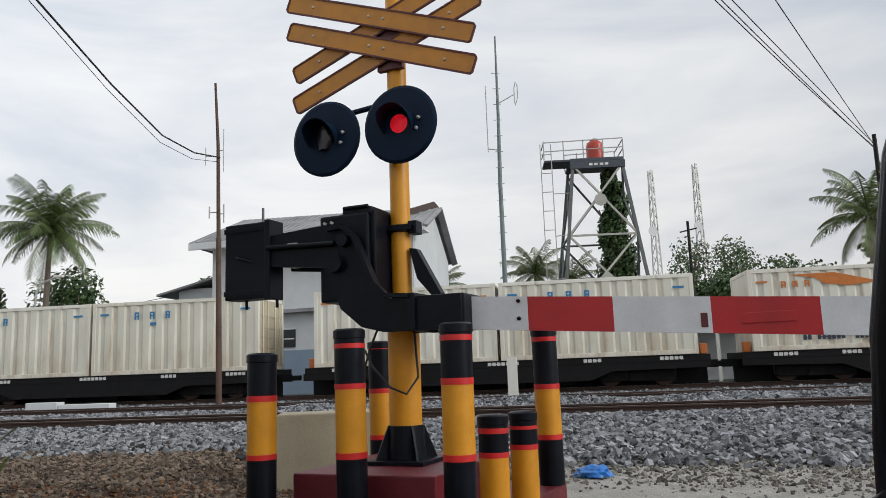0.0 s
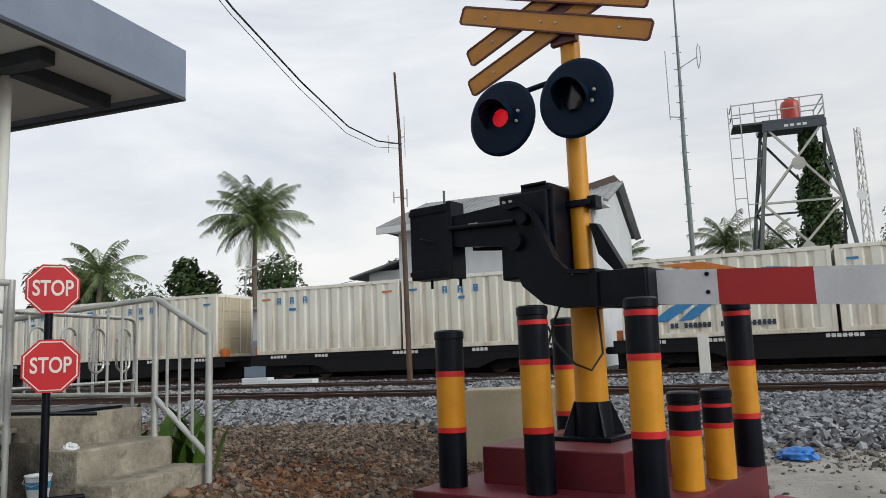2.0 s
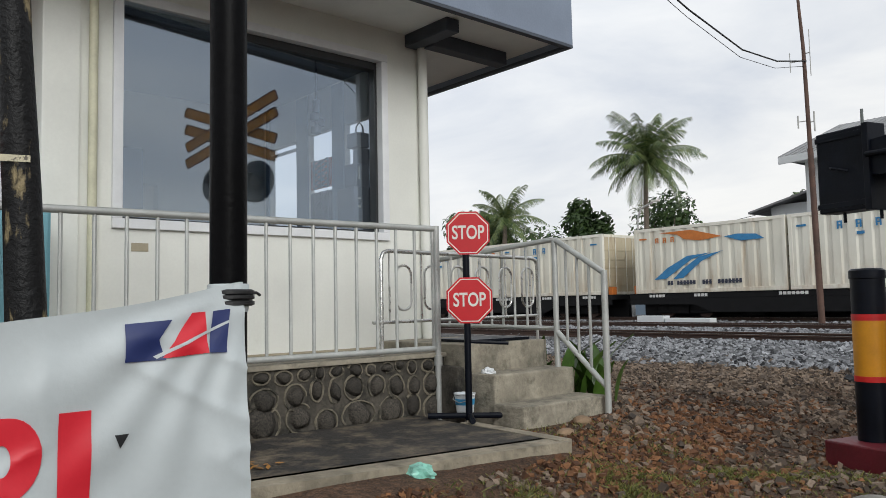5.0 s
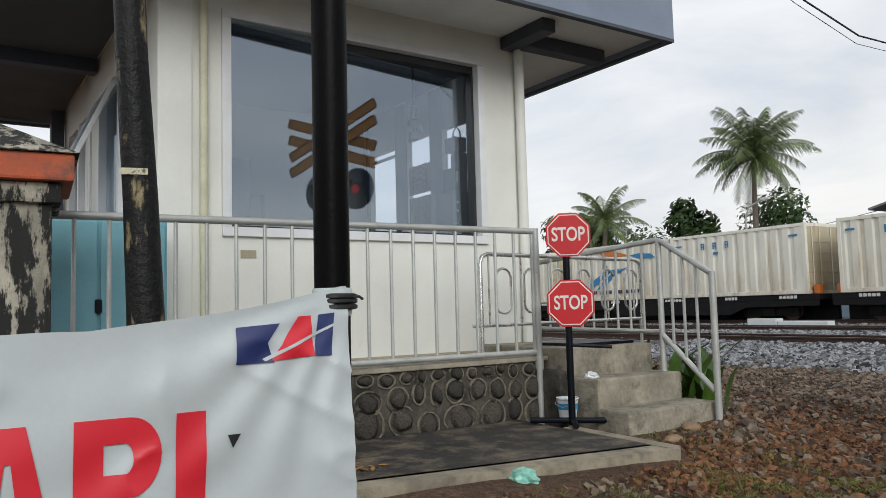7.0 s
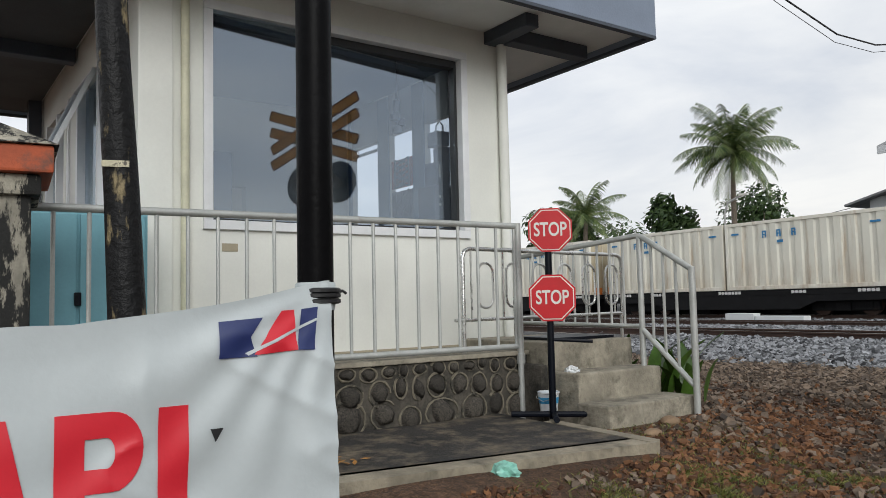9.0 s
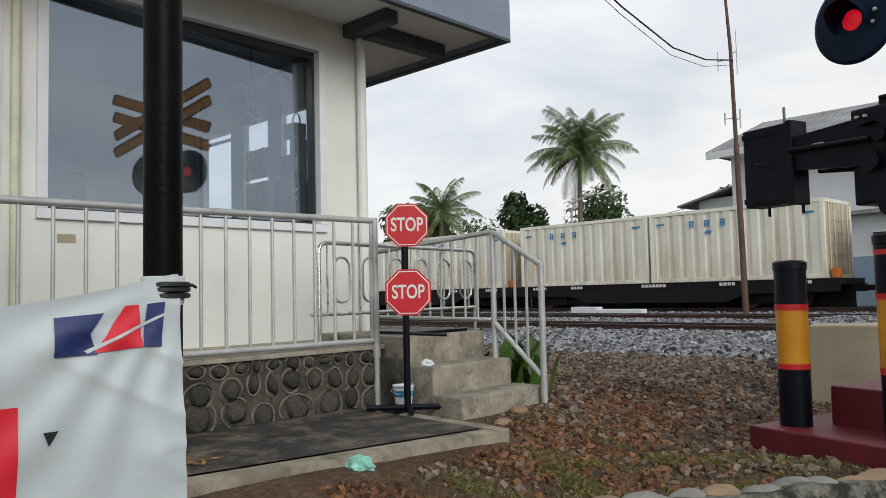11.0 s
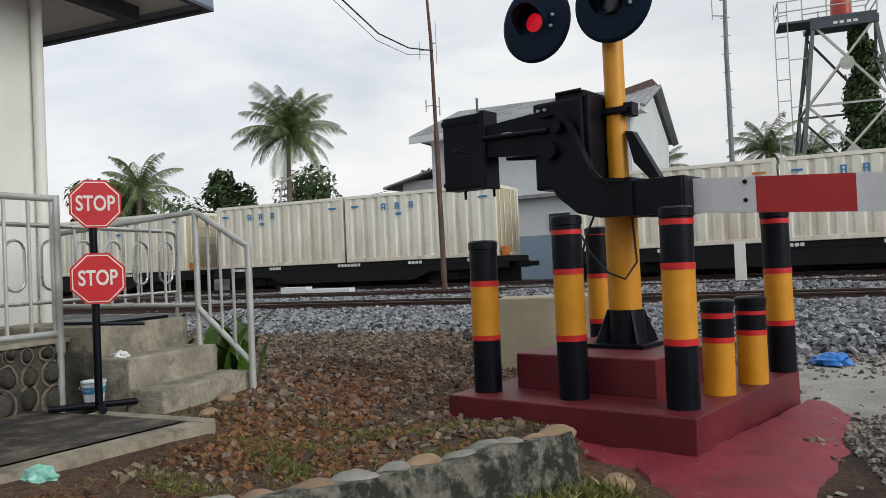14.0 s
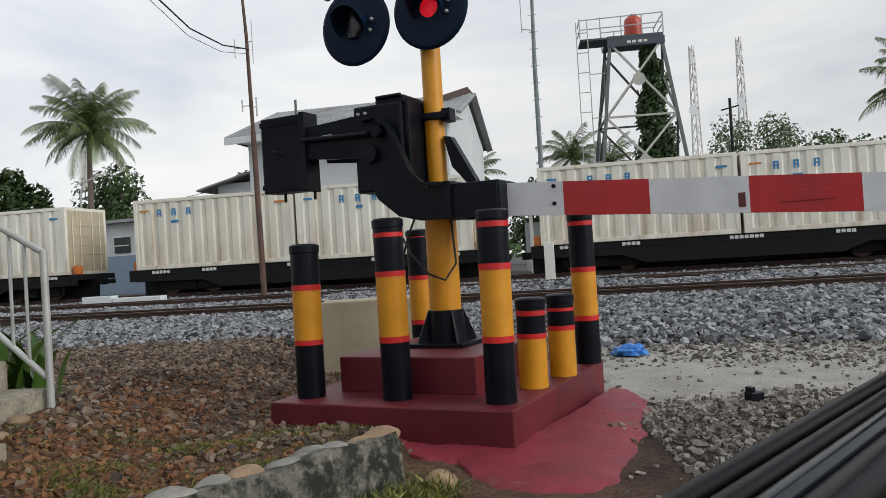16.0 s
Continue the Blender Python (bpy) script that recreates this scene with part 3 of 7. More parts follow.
def make_signal():
    s = thing("crossing_signal", GATE @ pose(PX, PY, 0.53), "yellow level-crossing signal post with amber crossbuck boards and red flashing lamps", "crossing signal")
    part("post", swept([(0, 0, 0.1), (0, 0, 4.2)], 0.077, 24), M_YELLOW, s, smooth=True)
    part("sleeve", swept([(0, 0, 0.02), (0, 0, 1.0)], 0.122, 28), M_YELLOW, s, "thick yellow lower sleeve", smooth=True)
    foot = part("foot_plate", boxed(-0.24, 0.24, -0.24, 0.24, 0.0, 0.03, 0.004), M_BLACK, s)
    part("foot_collar", swept([(0, 0, 0.03), (0, 0, 0.27)], [0.15, 0.135], 24), M_BLACK, foot)
    for k in range(4):
        bm = bmesh.new()
        plate(bm, [(0.13, 0.03), (0.24, 0.03), (0.14, 0.27), (0.13, 0.27)], -0.008, 0.008)
        bmesh.ops.transform(bm, matrix=pose(0, 0, 0, 0, 0, 90 * k + 45), verts=bm.verts)
        part("gusset", bm, M_BLACK, foot)
    # crossbuck: two parallel boards each way
    def board(cx, cz, angle, y):
        L, w = 0.875, 0.074
        ob = part("crossbuck_board", bmesh.new(), M_ORANGE, s)
        bm = bmesh.new()
        plate(bm, [(-L, -w + 0.018), (-L + 0.018, -w), (L - 0.018, -w), (L, -w + 0.018), (L, w - 0.018), (L - 0.018, w), (-L + 0.018, w), (-L, w - 0.018)], -0.012, 0.012)
        bmesh.ops.transform(bm, matrix=pose(cx, y, cz, 0, angle, 0), verts=bm.verts)
        bm.to_mesh(ob.data)
        bm.free()
        rim = bmesh.new()
        o = [(-L, -w + 0.018), (-L + 0.018, -w), (L - 0.018, -w), (L, -w + 0.018), (L, w - 0.018), (L - 0.018, w), (-L + 0.018, w), (-L, w - 0.018)]
        for i in range(8):
            (x0, z0), (x1, z1) = o[i], o[(i + 1) % 8]
            beam(rim, (x0, -0.012, z0), (x1, -0.012, z1), 0.014, 0.014)
        bmesh.ops.transform(rim, matrix=pose(cx, y, cz, 0, angle, 0), verts=rim.verts)
        part("board_rim", rim, M_EDGE, ob, "dark red painted edge")
        for d in (-0.62, -0.07, 0.07, 0.62):
            bm = lathe(bmesh.new(), [(0.011, 0), (0.011, 0.008), (0.006, 0.011)], 10, pose(cx, y, cz, 0, angle, 0) @ pose(d, -0.012, 0, 90, 0, 0))
            part("bolt", bm, M_LATTICE, ob)
    zc = 3.27
    board(-0.10, zc + 0.188, 20.5, -0.135)
    board(-0.10, zc - 0.062, 20.5, -0.135)
    board(-0.06, zc + 0.150, -20, -0.105)
    board(-0.06, zc - 0.112, -20, -0.105)
    part("board_bracket", boxed(-0.12, 0.10, -0.10, -0.05, zc - 0.25, zc + 0.25, 0.005), M_EDGE, s)
    # lamps
    arm = part("lamp_crossarm", swept([(-0.62, -0.05, 2.72), (0.20, -0.05, 2.79)], 0.022, 10), M_BLACKFLAT, s)
    for lx, lz in ((-0.56, 2.52), (0.10, 2.535)):
        hd = part("lamp_backboard", lathe(bmesh.new(), [(0.05, 0.06), (0.285, 0.050), (0.308, 0.036), (0.308, 0.026), (0.285, 0.022), (0.10, 0.0)], 40, pose(lx, -0.13, lz, 90, 0, 0)), M_BLACKFLAT, s, "round black backing disc")
        part("lamp_housing", lathe(bmesh.new(), [(0.115, 0), (0.115, 0.11), (0.105, 0.115)], 28, pose(lx, -0.05, lz, 90, 0, 0)), M_BLACKFLAT, hd)
        bm = bmesh.new()
        n, rings = 20, []
        for j, (r, y) in enumerate(((0.125, 0.0), (0.13, 0.09), (0.135, 0.19), (0.128, 0.19), (0.12, 0.0))):
            ring = []
            for k in range(n + 1):
                a = radians(-28 + 236 * k / n)
                drop = 0.0 if y < 0.01 else max(0.0, 0.55 - math.sin(a)) * 0.13 * (y / 0.19)
                ring.append(bm.verts.new((lx + r * math.cos(a), -0.16 - max(0.01, y - drop), lz + r * math.sin(a) - 0.06 * y)))
            rings.append(ring)
        for a, b in zip(rings, rings[1:]):
            for k in range(n):
                bm.faces.new((a[k], a[k + 1], b[k + 1], b[k]))
        part("lamp_visor", bm, M_BLACKFLAT, hd, "black sheet hood over the lens", smooth=True)
        part("lit_lens", lathe(bmesh.new(), [(0.098, 0.0), (0.096, 0.012), (0.07, 0.026), (0.02, 0.032)], 28, pose(lx, -0.165, lz, 90, 0, 0)), M_LIT, hd, "glowing red lens", smooth=True)
        for bx, bz in ((0.17, 0.02), (0.15, -0.06)):
            part("bolt", lathe(bmesh.new(), [(0.014, 0), (0.014, 0.015), (0.006, 0.02)], 10, pose(lx + bx, -0.19, lz + bz, 90, 0, 0)), M_LATTICE, hd)
        # added dark cover, turned about its upright axis to imitate the unlit lens
        bm = bmesh.new()
        n = 14
        ring = [[bm.verts.new((0.104 * math.sin(a), -0.104 * math.cos(a), z)) for a in [radians(-90 + 180 * k / n) for k in range(n + 1)]] for z in (-0.10, -0.05, 0.0, 0.05, 0.10)]
        for i, z in enumerate((0.45, 0.87, 1.0, 0.87, 0.45)):
            for v in ring[i]:
                v.co.x *= z
                v.co.y *= 0.62
        for a, b in zip(ring, ring[1:]):
            for k in range(n):
                bm.faces.new((a[k], a[k + 1], b[k + 1], b[k]))
        sh = part("lamp_shutter", bm, M_DARKLENS, hd, "added dark cover that imitates the unlit lens", smooth=True)
        sh.location = (lx, -0.165, lz)
        LENS_COVERS.append((sh, (lx, -0.165, lz)))
    part("clamp", swept([(0, 0, 1.72), (0, 0, 1.775)], 0.09, 20), M_BLACK, s)
    part("clamp_bolt", boxed(-0.10, 0.13, -0.105, -0.08, 1.725, 1.77, 0.004), M_BLACK, s)
    part("clamp_lug", boxed(0.09, 0.16, -0.06, 0.05, 1.70, 1.80, 0.006), M_BLACK, s)
    bm = swept([(-0.16, -0.1, 1.0), (-0.20, -0.16, 0.85), (-0.24, -0.17, 0.72), (-0.30, -0.12, 0.66), (-0.33, -0.05, 0.78), (-0.26, -0.14, 0.83), (-0.16, -0.2, 0.70), (-0.02, -0.2, 0.55), (0.10, -0.18, 0.50), (0.16, -0.1, 0.62), (0.12, -0.06, 0.95)], 0.009, 8)
    part("loose_cable", bm, M_WIRE, s, "looped black cable hanging on the sleeve")
    return s


make_signal()


def make_machine():
    g = thing("barrier_machine", GATE @ pose(0, PY - 0.17, 0), "black painted barrier machine with counterweight box and red and white arm", "barrier gate")
    part("drive_box", boxed(-1.475, -1.06, -0.16, 0.22, 1.72, 2.38, 0.02), M_BLACK, g, "black steel motor box")
    part("drive_box_lid", boxed(-1.29, -1.04, -0.14, 0.20, 2.36, 2.43, 0.02), M_BLACK, g)
    part("rear_column", boxed(-1.12, -1.02, -0.12, 0.16, 1.70, 2.40, 0.015), M_BLACK, g)
    part("lid_hinge", swept([(-1.27, -0.15, 2.425), (-1.06, -0.15, 2.425)], 0.014, 8), M_BLACK, g)
    for x in (-1.42, -1.36):
        part("box_bolt", swept([(x, -0.165, 2.32), (x, -0.185, 2.32)], 0.012, 8), M_LATTICE, g)
    part("counterweight_box", boxed(-2.32, -1.935, -0.22, -0.04, 1.79, 2.39, 0.012), M_BLACK, g)
    for z in (1.84, 2.34):
        part("box_strap", boxed(-2.325, -1.93, -0.228, -0.221, z - 0.02, z + 0.02, 0.003), M_BLACK, g)
    part("box_handle", swept([(-2.20, -0.23, 2.12), (-2.16, -0.26, 2.11), (-2.09, -0.26, 2.09), (-2.06, -0.23, 2.08)], 0.010, 8), M_BLACK, g)
    part("counterweight_lid", boxed(-1.934, -1.885, -0.235, -0.05, 1.78, 2.40, 0.006), M_BLACK, g)
    for x in (-2.20, -1.91):
        part("drain_bolt", swept([(x, -0.1, 1.72), (x, -0.1, 1.81)], 0.012, 8), M_BLACK, g)
    for y in (-0.21, 0.12):
        bm = plate(bmesh.new(), [(-1.93, 2.27), (-1.45, 2.30), (-1.22, 2.27), (-1.12, 2.18), (-0.95, 1.80), (-0.86, 1.71), (-0.32, 1.71), (-0.32, 1.47), (-0.92, 1.475), (-1.10, 1.52), (-1.27, 1.66), (-1.40, 1.98), (-1.93, 2.03)], y, y + 0.035)
        part("lever_cheek", bm, M_BLACK, g, "bent black steel lever plate")
    for y in (-0.235, 0.15):
        bm = bmesh.new()
        pts = [(-1.36, 2.26), (-1.24, 2.27), (-1.14, 2.20), (-0.98, 1.83), (-0.88, 1.735), (-0.70, 1.72)]
        for p, q in zip(pts, pts[1:]):
            beam(bm, (p[0], y, p[1]), (q[0], y, q[1]), 0.03, 0.05)
        part("lever_rib", bm, M_BLACK, g, "raised edge rib worn bright")
    part("shaft", swept([(-1.22, -0.28, 2.16), (-1.22, 0.25, 2.16)], 0.045, 16), M_BLACK, g)
    part("hub", swept([(-1.30, -0.27, 2.0), (-1.30, 0.2, 2.0)], 0.07, 16), M_BLACK, g)
    part("linkage_rod", swept([(-1.90, -0.24, 2.17), (-1.30, -0.24, 2.15)], 0.02, 10), M_BLACK, g)
    part("adjuster", boxed(-1.72, -1.64, -0.235, -0.21, 2.15, 2.19, 0.004), M_LATTICE, g, "bright steel adjuster nut")
    part("lower_adjuster", boxed(-1.70, -1.62, -0.2, -0.17, 2.00, 2.03, 0.004), M_LATTICE, g)
    part("post_flange", lathe(bmesh.new(), [(0.13, 1.715), (0.13, 1.745), (0.095, 1.75), (0.095, 1.775)], 24, pose(-0.95, 0.17, 0)), M_BLACK, g)
    for x in (-0.36, -0.44, -0.60):
        part("holder_bolt", swept([(x, -0.18, 1.66), (x, -0.20, 1.66)], 0.014, 8), M_BLACK, g)
    part("arm_holder", boxed(-0.78, -0.31, -0.18, 0.16, 1.485, 1.72, 0.012), M_BLACK, g)
    part("holder_rib", boxed(-0.72, -0.66, -0.24, 0.2, 1.47, 1.74, 0.008), M_BLACK, g)
    bm = plate(bmesh.new(), [(-0.86, 2.12), (-0.80, 2.11), (-0.61, 1.76), (-0.66, 1.72), (-0.80, 1.88)], 0.12, 0.2)
    part("side_stay", bm, M_BLACK, g)
    # the arm, slightly drooping
    cuts = [(-0.31, 0.10, "w"), (0.10, 0.68, "r"), (0.68, 1.286, "w"), (1.286, 1.90, "r"), (1.90, 2.50, "w"), (2.50, 3.10, "r"), (3.10, 3.70, "w"), (3.70, 4.30, "r")]
    for x0, x1, c in cuts:
        z0, z1 = 1.700 - 0.069 * (x0 + 0.31), 1.700 - 0.069 * (x1 + 0.31)
        h0, h1 = 0.232 - 0.003 * x0, 0.232 - 0.003 * x1
        bm = plate(bmesh.new(), [(x0, z0 - h0), (x1, z1 - h1), (x1, z1), (x0, z0)], -0.03, 0.03)
        seg = part("arm_section", bm, M_WHITEPAINT if c == "w" else M_REDPAINT, g, "white painted board" if c == "w" else "red painted board")
        if x0 < 0:
            for z in (1.645, 1.525):
                part("bolt", lathe(bmesh.new(), [(0.014, 0), (0.014, 0.01), (0.006, 0.014)], 10, pose(0.035, -0.03, z, 90, 0, 0)), M_BLACK, seg)
        if abs(x0 - 1.286) < 0.01:
            part("taped_patch", boxed(1.46, 1.76, -0.036, -0.03, 1.41, 1.475, 0.003), M_REDPAINT, seg, "red tape strip")
        if abs(x0 - 0.68) < 0.01:
            part("torn_sticker", boxed(1.22, 1.262, -0.034, -0.03, 1.40, 1.49, 0.002), M_EDGE, seg, "torn dark sticker")
    return g


make_machine()


# ---------------------------------------------------------------- train
def container_material(name, base, rust):
    m, nt, bsdf = nodes_of(name)
    info = nt.nodes.new("ShaderNodeObjectInfo")
    tone = ramp_node(nt, info.outputs["Random"], 0.0, (0.90, 0.885, 0.84), 1.0, (1, 1, 1)).outputs["Color"]
    big = noise_node(nt, 0.8, 5.0, (1, 1, 0.5))
    col = ramp_node(nt, big.outputs["Fac"], 0.3, tuple(c * 0.82 for c in base), 0.7, base).outputs["Color"]
    col = mix_node(nt, 1.0, col, tone, "MULTIPLY")
    streak = noise_node(nt, 2.6, 7.0, (1.0, 1.0, 0.10), 0.72)
    mask = ramp_node(nt, streak.outputs["Fac"], 0.57, (0, 0, 0), 0.80, (1, 1, 1)).outputs["Color"]
    col = mix_node(nt, mask, col, rust)
    co, sep, mr = nt.nodes.new("ShaderNodeTexCoord"), nt.nodes.new("ShaderNodeSeparateXYZ"), nt.nodes.new("ShaderNodeMapRange")
    nt.links.new(co.outputs["Object"], sep.inputs["Vector"])
    mr.inputs["From Min"].default_value, mr.inputs["From Max"].default_value = 0.0, 1.5
    mr.inputs["To Min"].default_value, mr.inputs["To Max"].default_value = 0.65, 0.0
    nt.links.new(sep.outputs["Z"], mr.inputs["Value"])
    low = noise_node(nt, 1.5, 6.0, (1.2, 1.2, 0.25), 0.7)
    mul = mix_node(nt, 1.0, mr.outputs["Result"], ramp_node(nt, low.outputs["Fac"], 0.38, (0, 0, 0), 0.68, (1, 1, 1)).outputs["Color"], "MULTIPLY")
    col = mix_node(nt, mul, col, (0.30, 0.175, 0.07))
    nt.links.new(col, bsdf.inputs["Base Color"])
    bsdf.inputs["Roughness"].default_value = 0.55
    return m


M_BOX = container_material("cream_container_paint", (0.77, 0.755, 0.67), (0.42, 0.27, 0.13))
M_BOXFRAME = container_material("cream_container_frame", (0.82, 0.80, 0.72), (0.34, 0.20, 0.10))
M_BOXEND = container_material("stained_container_door", (0.52, 0.45, 0.32), (0.20, 0.10, 0.045))
M_MARKBLUE = surface("faded_blue_marking", (0.03, 0.20, 0.42), 0.6, 0.15, 5, 0.0)
M_MARKORANGE = surface("faded_orange_marking", (0.55, 0.17, 0.03), 0.6, 0.15, 5, 0.0)
M_MARKDARK = surface("dark_marking", (0.03, 0.035, 0.06), 0.6, 0.15, 5, 0.0)
M_WAGON = surface("dirty_black_wagon_steel", (0.007, 0.007, 0.008), 0.7, 0.4, 3, 0.2, 30, dirt=(0.04, 0.028, 0.02), dirt_at=(0.62, 0.82), dirt_scale=2, spec=0.2)
M_MARKWHITE = surface("white_stencil_paint", (0.62, 0.62, 0.60), 0.6, 0.1, 5, 0.0)
M_LOCKORANGE = surface("orange_twistlock_paint", (0.50, 0.14, 0.02), 0.5, 0.2, 6, 0.1)
BOX_L, BOX_H, BOX_W = 6.25, 2.56, 2.44


def corrugated(bm, length, z0, z1, y, depth, ribs, lead, axis="x"):
    """A pressed steel sheet with upright ribs."""
    pitch = (length - 2 * lead) / ribs
    line = [(0.0, 0.0), (lead, 0.0)]
    for k in range(ribs):
        a = lead + k * pitch
        line += [(a + 0.02, 0.0), (a + pitch * 0.18, depth), (a + pitch * 0.42, depth), (a + pitch * 0.55, 0.0)]
    line += [(length, 0.0)]
    lo = [bm.verts.new((p, y + d, z0) if axis == "x" else (y + d, p, z0)) for p, d in line]
    hi = [bm.verts.new((p, y + d, z1) if axis == "x" else (y + d, p, z1)) for p, d in line]
    for i in range(len(line) - 1):
        bm.faces.new((lo[i], lo[i + 1], hi[i + 1], hi[i]))
    return bm


def glyph_bars(parent, glyphs, x, z, h, w, gap, material, name="painted_mark"):
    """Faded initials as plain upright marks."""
    for k in range(glyphs):
        x0 = x + k * (w + gap)
        bm = bmesh.new()
        box(bm, x0, x0 + w * 0.32, -0.006, -0.001, z, z + h)
        box(bm, x0 + w * 0.32, x0 + w, -0.006, -0.001, z + h * 0.80, z + h)
        box(bm, x0 + w * 0.68, x0 + w, -0.006, -0.001, z, z + h * 0.80)
        box(bm, x0 + w * 0.32, x0 + w * 0.68, -0.006, -0.001, z + h * 0.38, z + h * 0.54)
        part(name, bm, material, parent)


def make_container(style, label):
    c = thing("freight_container", pose(0, 0, 0), label, "shipping container", "containers on the train")
    L, H, W = BOX_L, BOX_H, BOX_W
    part("near_side", corrugated(bmesh.new(), L - 0.2, 0.14, H - 0.1, 0.015, 0.045, 12, 0.12), M_BOX, c).location = (0.1, 0, 0)
    part("far_side", corrugated(bmesh.new(), L - 0.2, 0.14, H - 0.1, W - 0.065, 0.045, 13, 0.12), M_BOX, c).location = (0.1, 0, 0)
    part("roof", boxed(0.05, L - 0.05, 0.05, W - 0.05, H - 0.06, H - 0.02), M_BOX, c)
    part("front_end", boxed(0.02, 0.06, 0.1, W - 0.1, 0.1, H - 0.1), M_BOX, c)
    end = part("end_door", boxed(L - 0.07, L - 0.018, 0.1, W - 0.1, 0.1, H - 0.1), M_BOXEND if style != "logo" else M_BOX, c, "weather-stained end doors")
    for z in (0.35, 0.75, 1.1, 1.45, 1.85):
        part("door_rail", boxed(L - 0.018, L + 0.0, 0.14, W - 0.14, z, z + 0.09, 0.01), M_BOXEND, end)
    for y in (0.4, 0.85, 1.55, 2.0):
        part("lock_rod", swept([(L + 0.015, y, 0.12), (L + 0.015, y, H - 0.12)], 0.018, 8), M_BOXFRAME, end)
    for z in (0.0, H - 0.12):
        for y in (0.0, W - 0.1):
            part("side_beam", boxed(0.06, L - 0.06, y, y + 0.1, z, z + (0.14 if z == 0 else 0.12), 0.008), M_BOXFRAME, c)
        for x in (0.0, L - 0.1):
            part("end_beam", boxed(x, x + 0.1, 0.06, W - 0.06, z, z + 0.12, 0.008), M_BOXFRAME, c)
    for x in (0.0, L - 0.13):
        for y in (0.0, W - 0.13):
            part("corner_post", boxed(x, x + 0.13, y - 0.004, y + 0.134, 0.0, H + 0.004, 0.008), M_BOXFRAME, c)
    if style == "plain":
        glyph_bars(c, 3, 1.62, 1.92, 0.26, 0.17, 0.42, M_MARKBLUE)
        part("sub_mark", boxed(2.22, 2.46, -0.006, -0.001, 1.70, 1.80), M_MARKBLUE, c)
        part("corner_mark", boxed(0.30, 0.62, -0.006, -0.001, 2.10, 2.17), M_MARKBLUE, c)
        part("corner_mark", boxed(5.6, 5.95, -0.006, -0.001, 2.10, 2.17), M_MARKBLUE, c)
    elif style == "orange":
        glyph_bars(c, 3, 0.95, 1.92, 0.26, 0.17, 0.42, M_MARKBLUE)
        part("sub_mark", boxed(1.50, 1.80, -0.006, -0.001, 1.66, 1.76), M_MARKBLUE, c)
        part("corner_mark", boxed(0.25, 0.62, -0.006, -0.001, 2.12, 2.18), M_MARKORANGE, c)
        part("corner_mark", boxed(5.55, 5.95, -0.006, -0.001, 2.10, 2.17), M_MARKORANGE, c)
    else:
        part("corner_mark", boxed(0.25, 0.60, -0.006, -0.001, 2.12, 2.18), M_MARKORANGE, c)
        glyph_bars(c, 3, 1.0, 1.95, 0.2, 0.15, 0.2, M_MARKORANGE)
        part("orange_swoosh", plate(bmesh.new(), [(1.2, 2.34), (2.6, 2.36), (3.9, 2.02), (3.0, 1.93), (2.3, 2.02), (2.0, 2.22)], -0.007, -0.002), M_MARKORANGE, c, "orange painted wing mark")
        part("blue_swoosh", plate(bmesh.new(), [(3.95, 2.0), (4.6, 1.80), (5.5, 1.82), (5.2, 2.0), (4.5, 2.06)], -0.007, -0.002), M_MARKBLUE, c, "blue painted wing mark")
        part("blue_stripe", plate(bmesh.new(), [(0.9, 0.52), (1.45, 0.55), (2.6, 1.25), (3.4, 1.45), (2.4, 1.38), (1.5, 0.95)], -0.007, -0.002), M_MARKBLUE, c, "blue slanted stripe")
        part("blue_stripe", plate(bmesh.new(), [(1.75, 0.52), (2.2, 0.55), (3.0, 1.15), (3.9, 1.5), (2.9, 1.32), (2.2, 0.9)], -0.007, -0.002), M_MARKBLUE, c, "blue slanted stripe")
        x = 1.5
        for wd in (0.28, 0.95, 0.5, 1.1):
            bm = bmesh.new()
            n = int(wd / 0.14)
            for k in range(n):
                box(bm, x + k * 0.14, x + k * 0.14 + 0.10, -0.006, -0.001, 0.30, 0.46)
            box(bm, x, x + n * 0.14 - 0.04, -0.0055, -0.001, 0.36, 0.39)
            part("name_bar", bm, M_MARKDARK, c, "dark lettering mark along the base")
            x += wd + 0.14
    return c


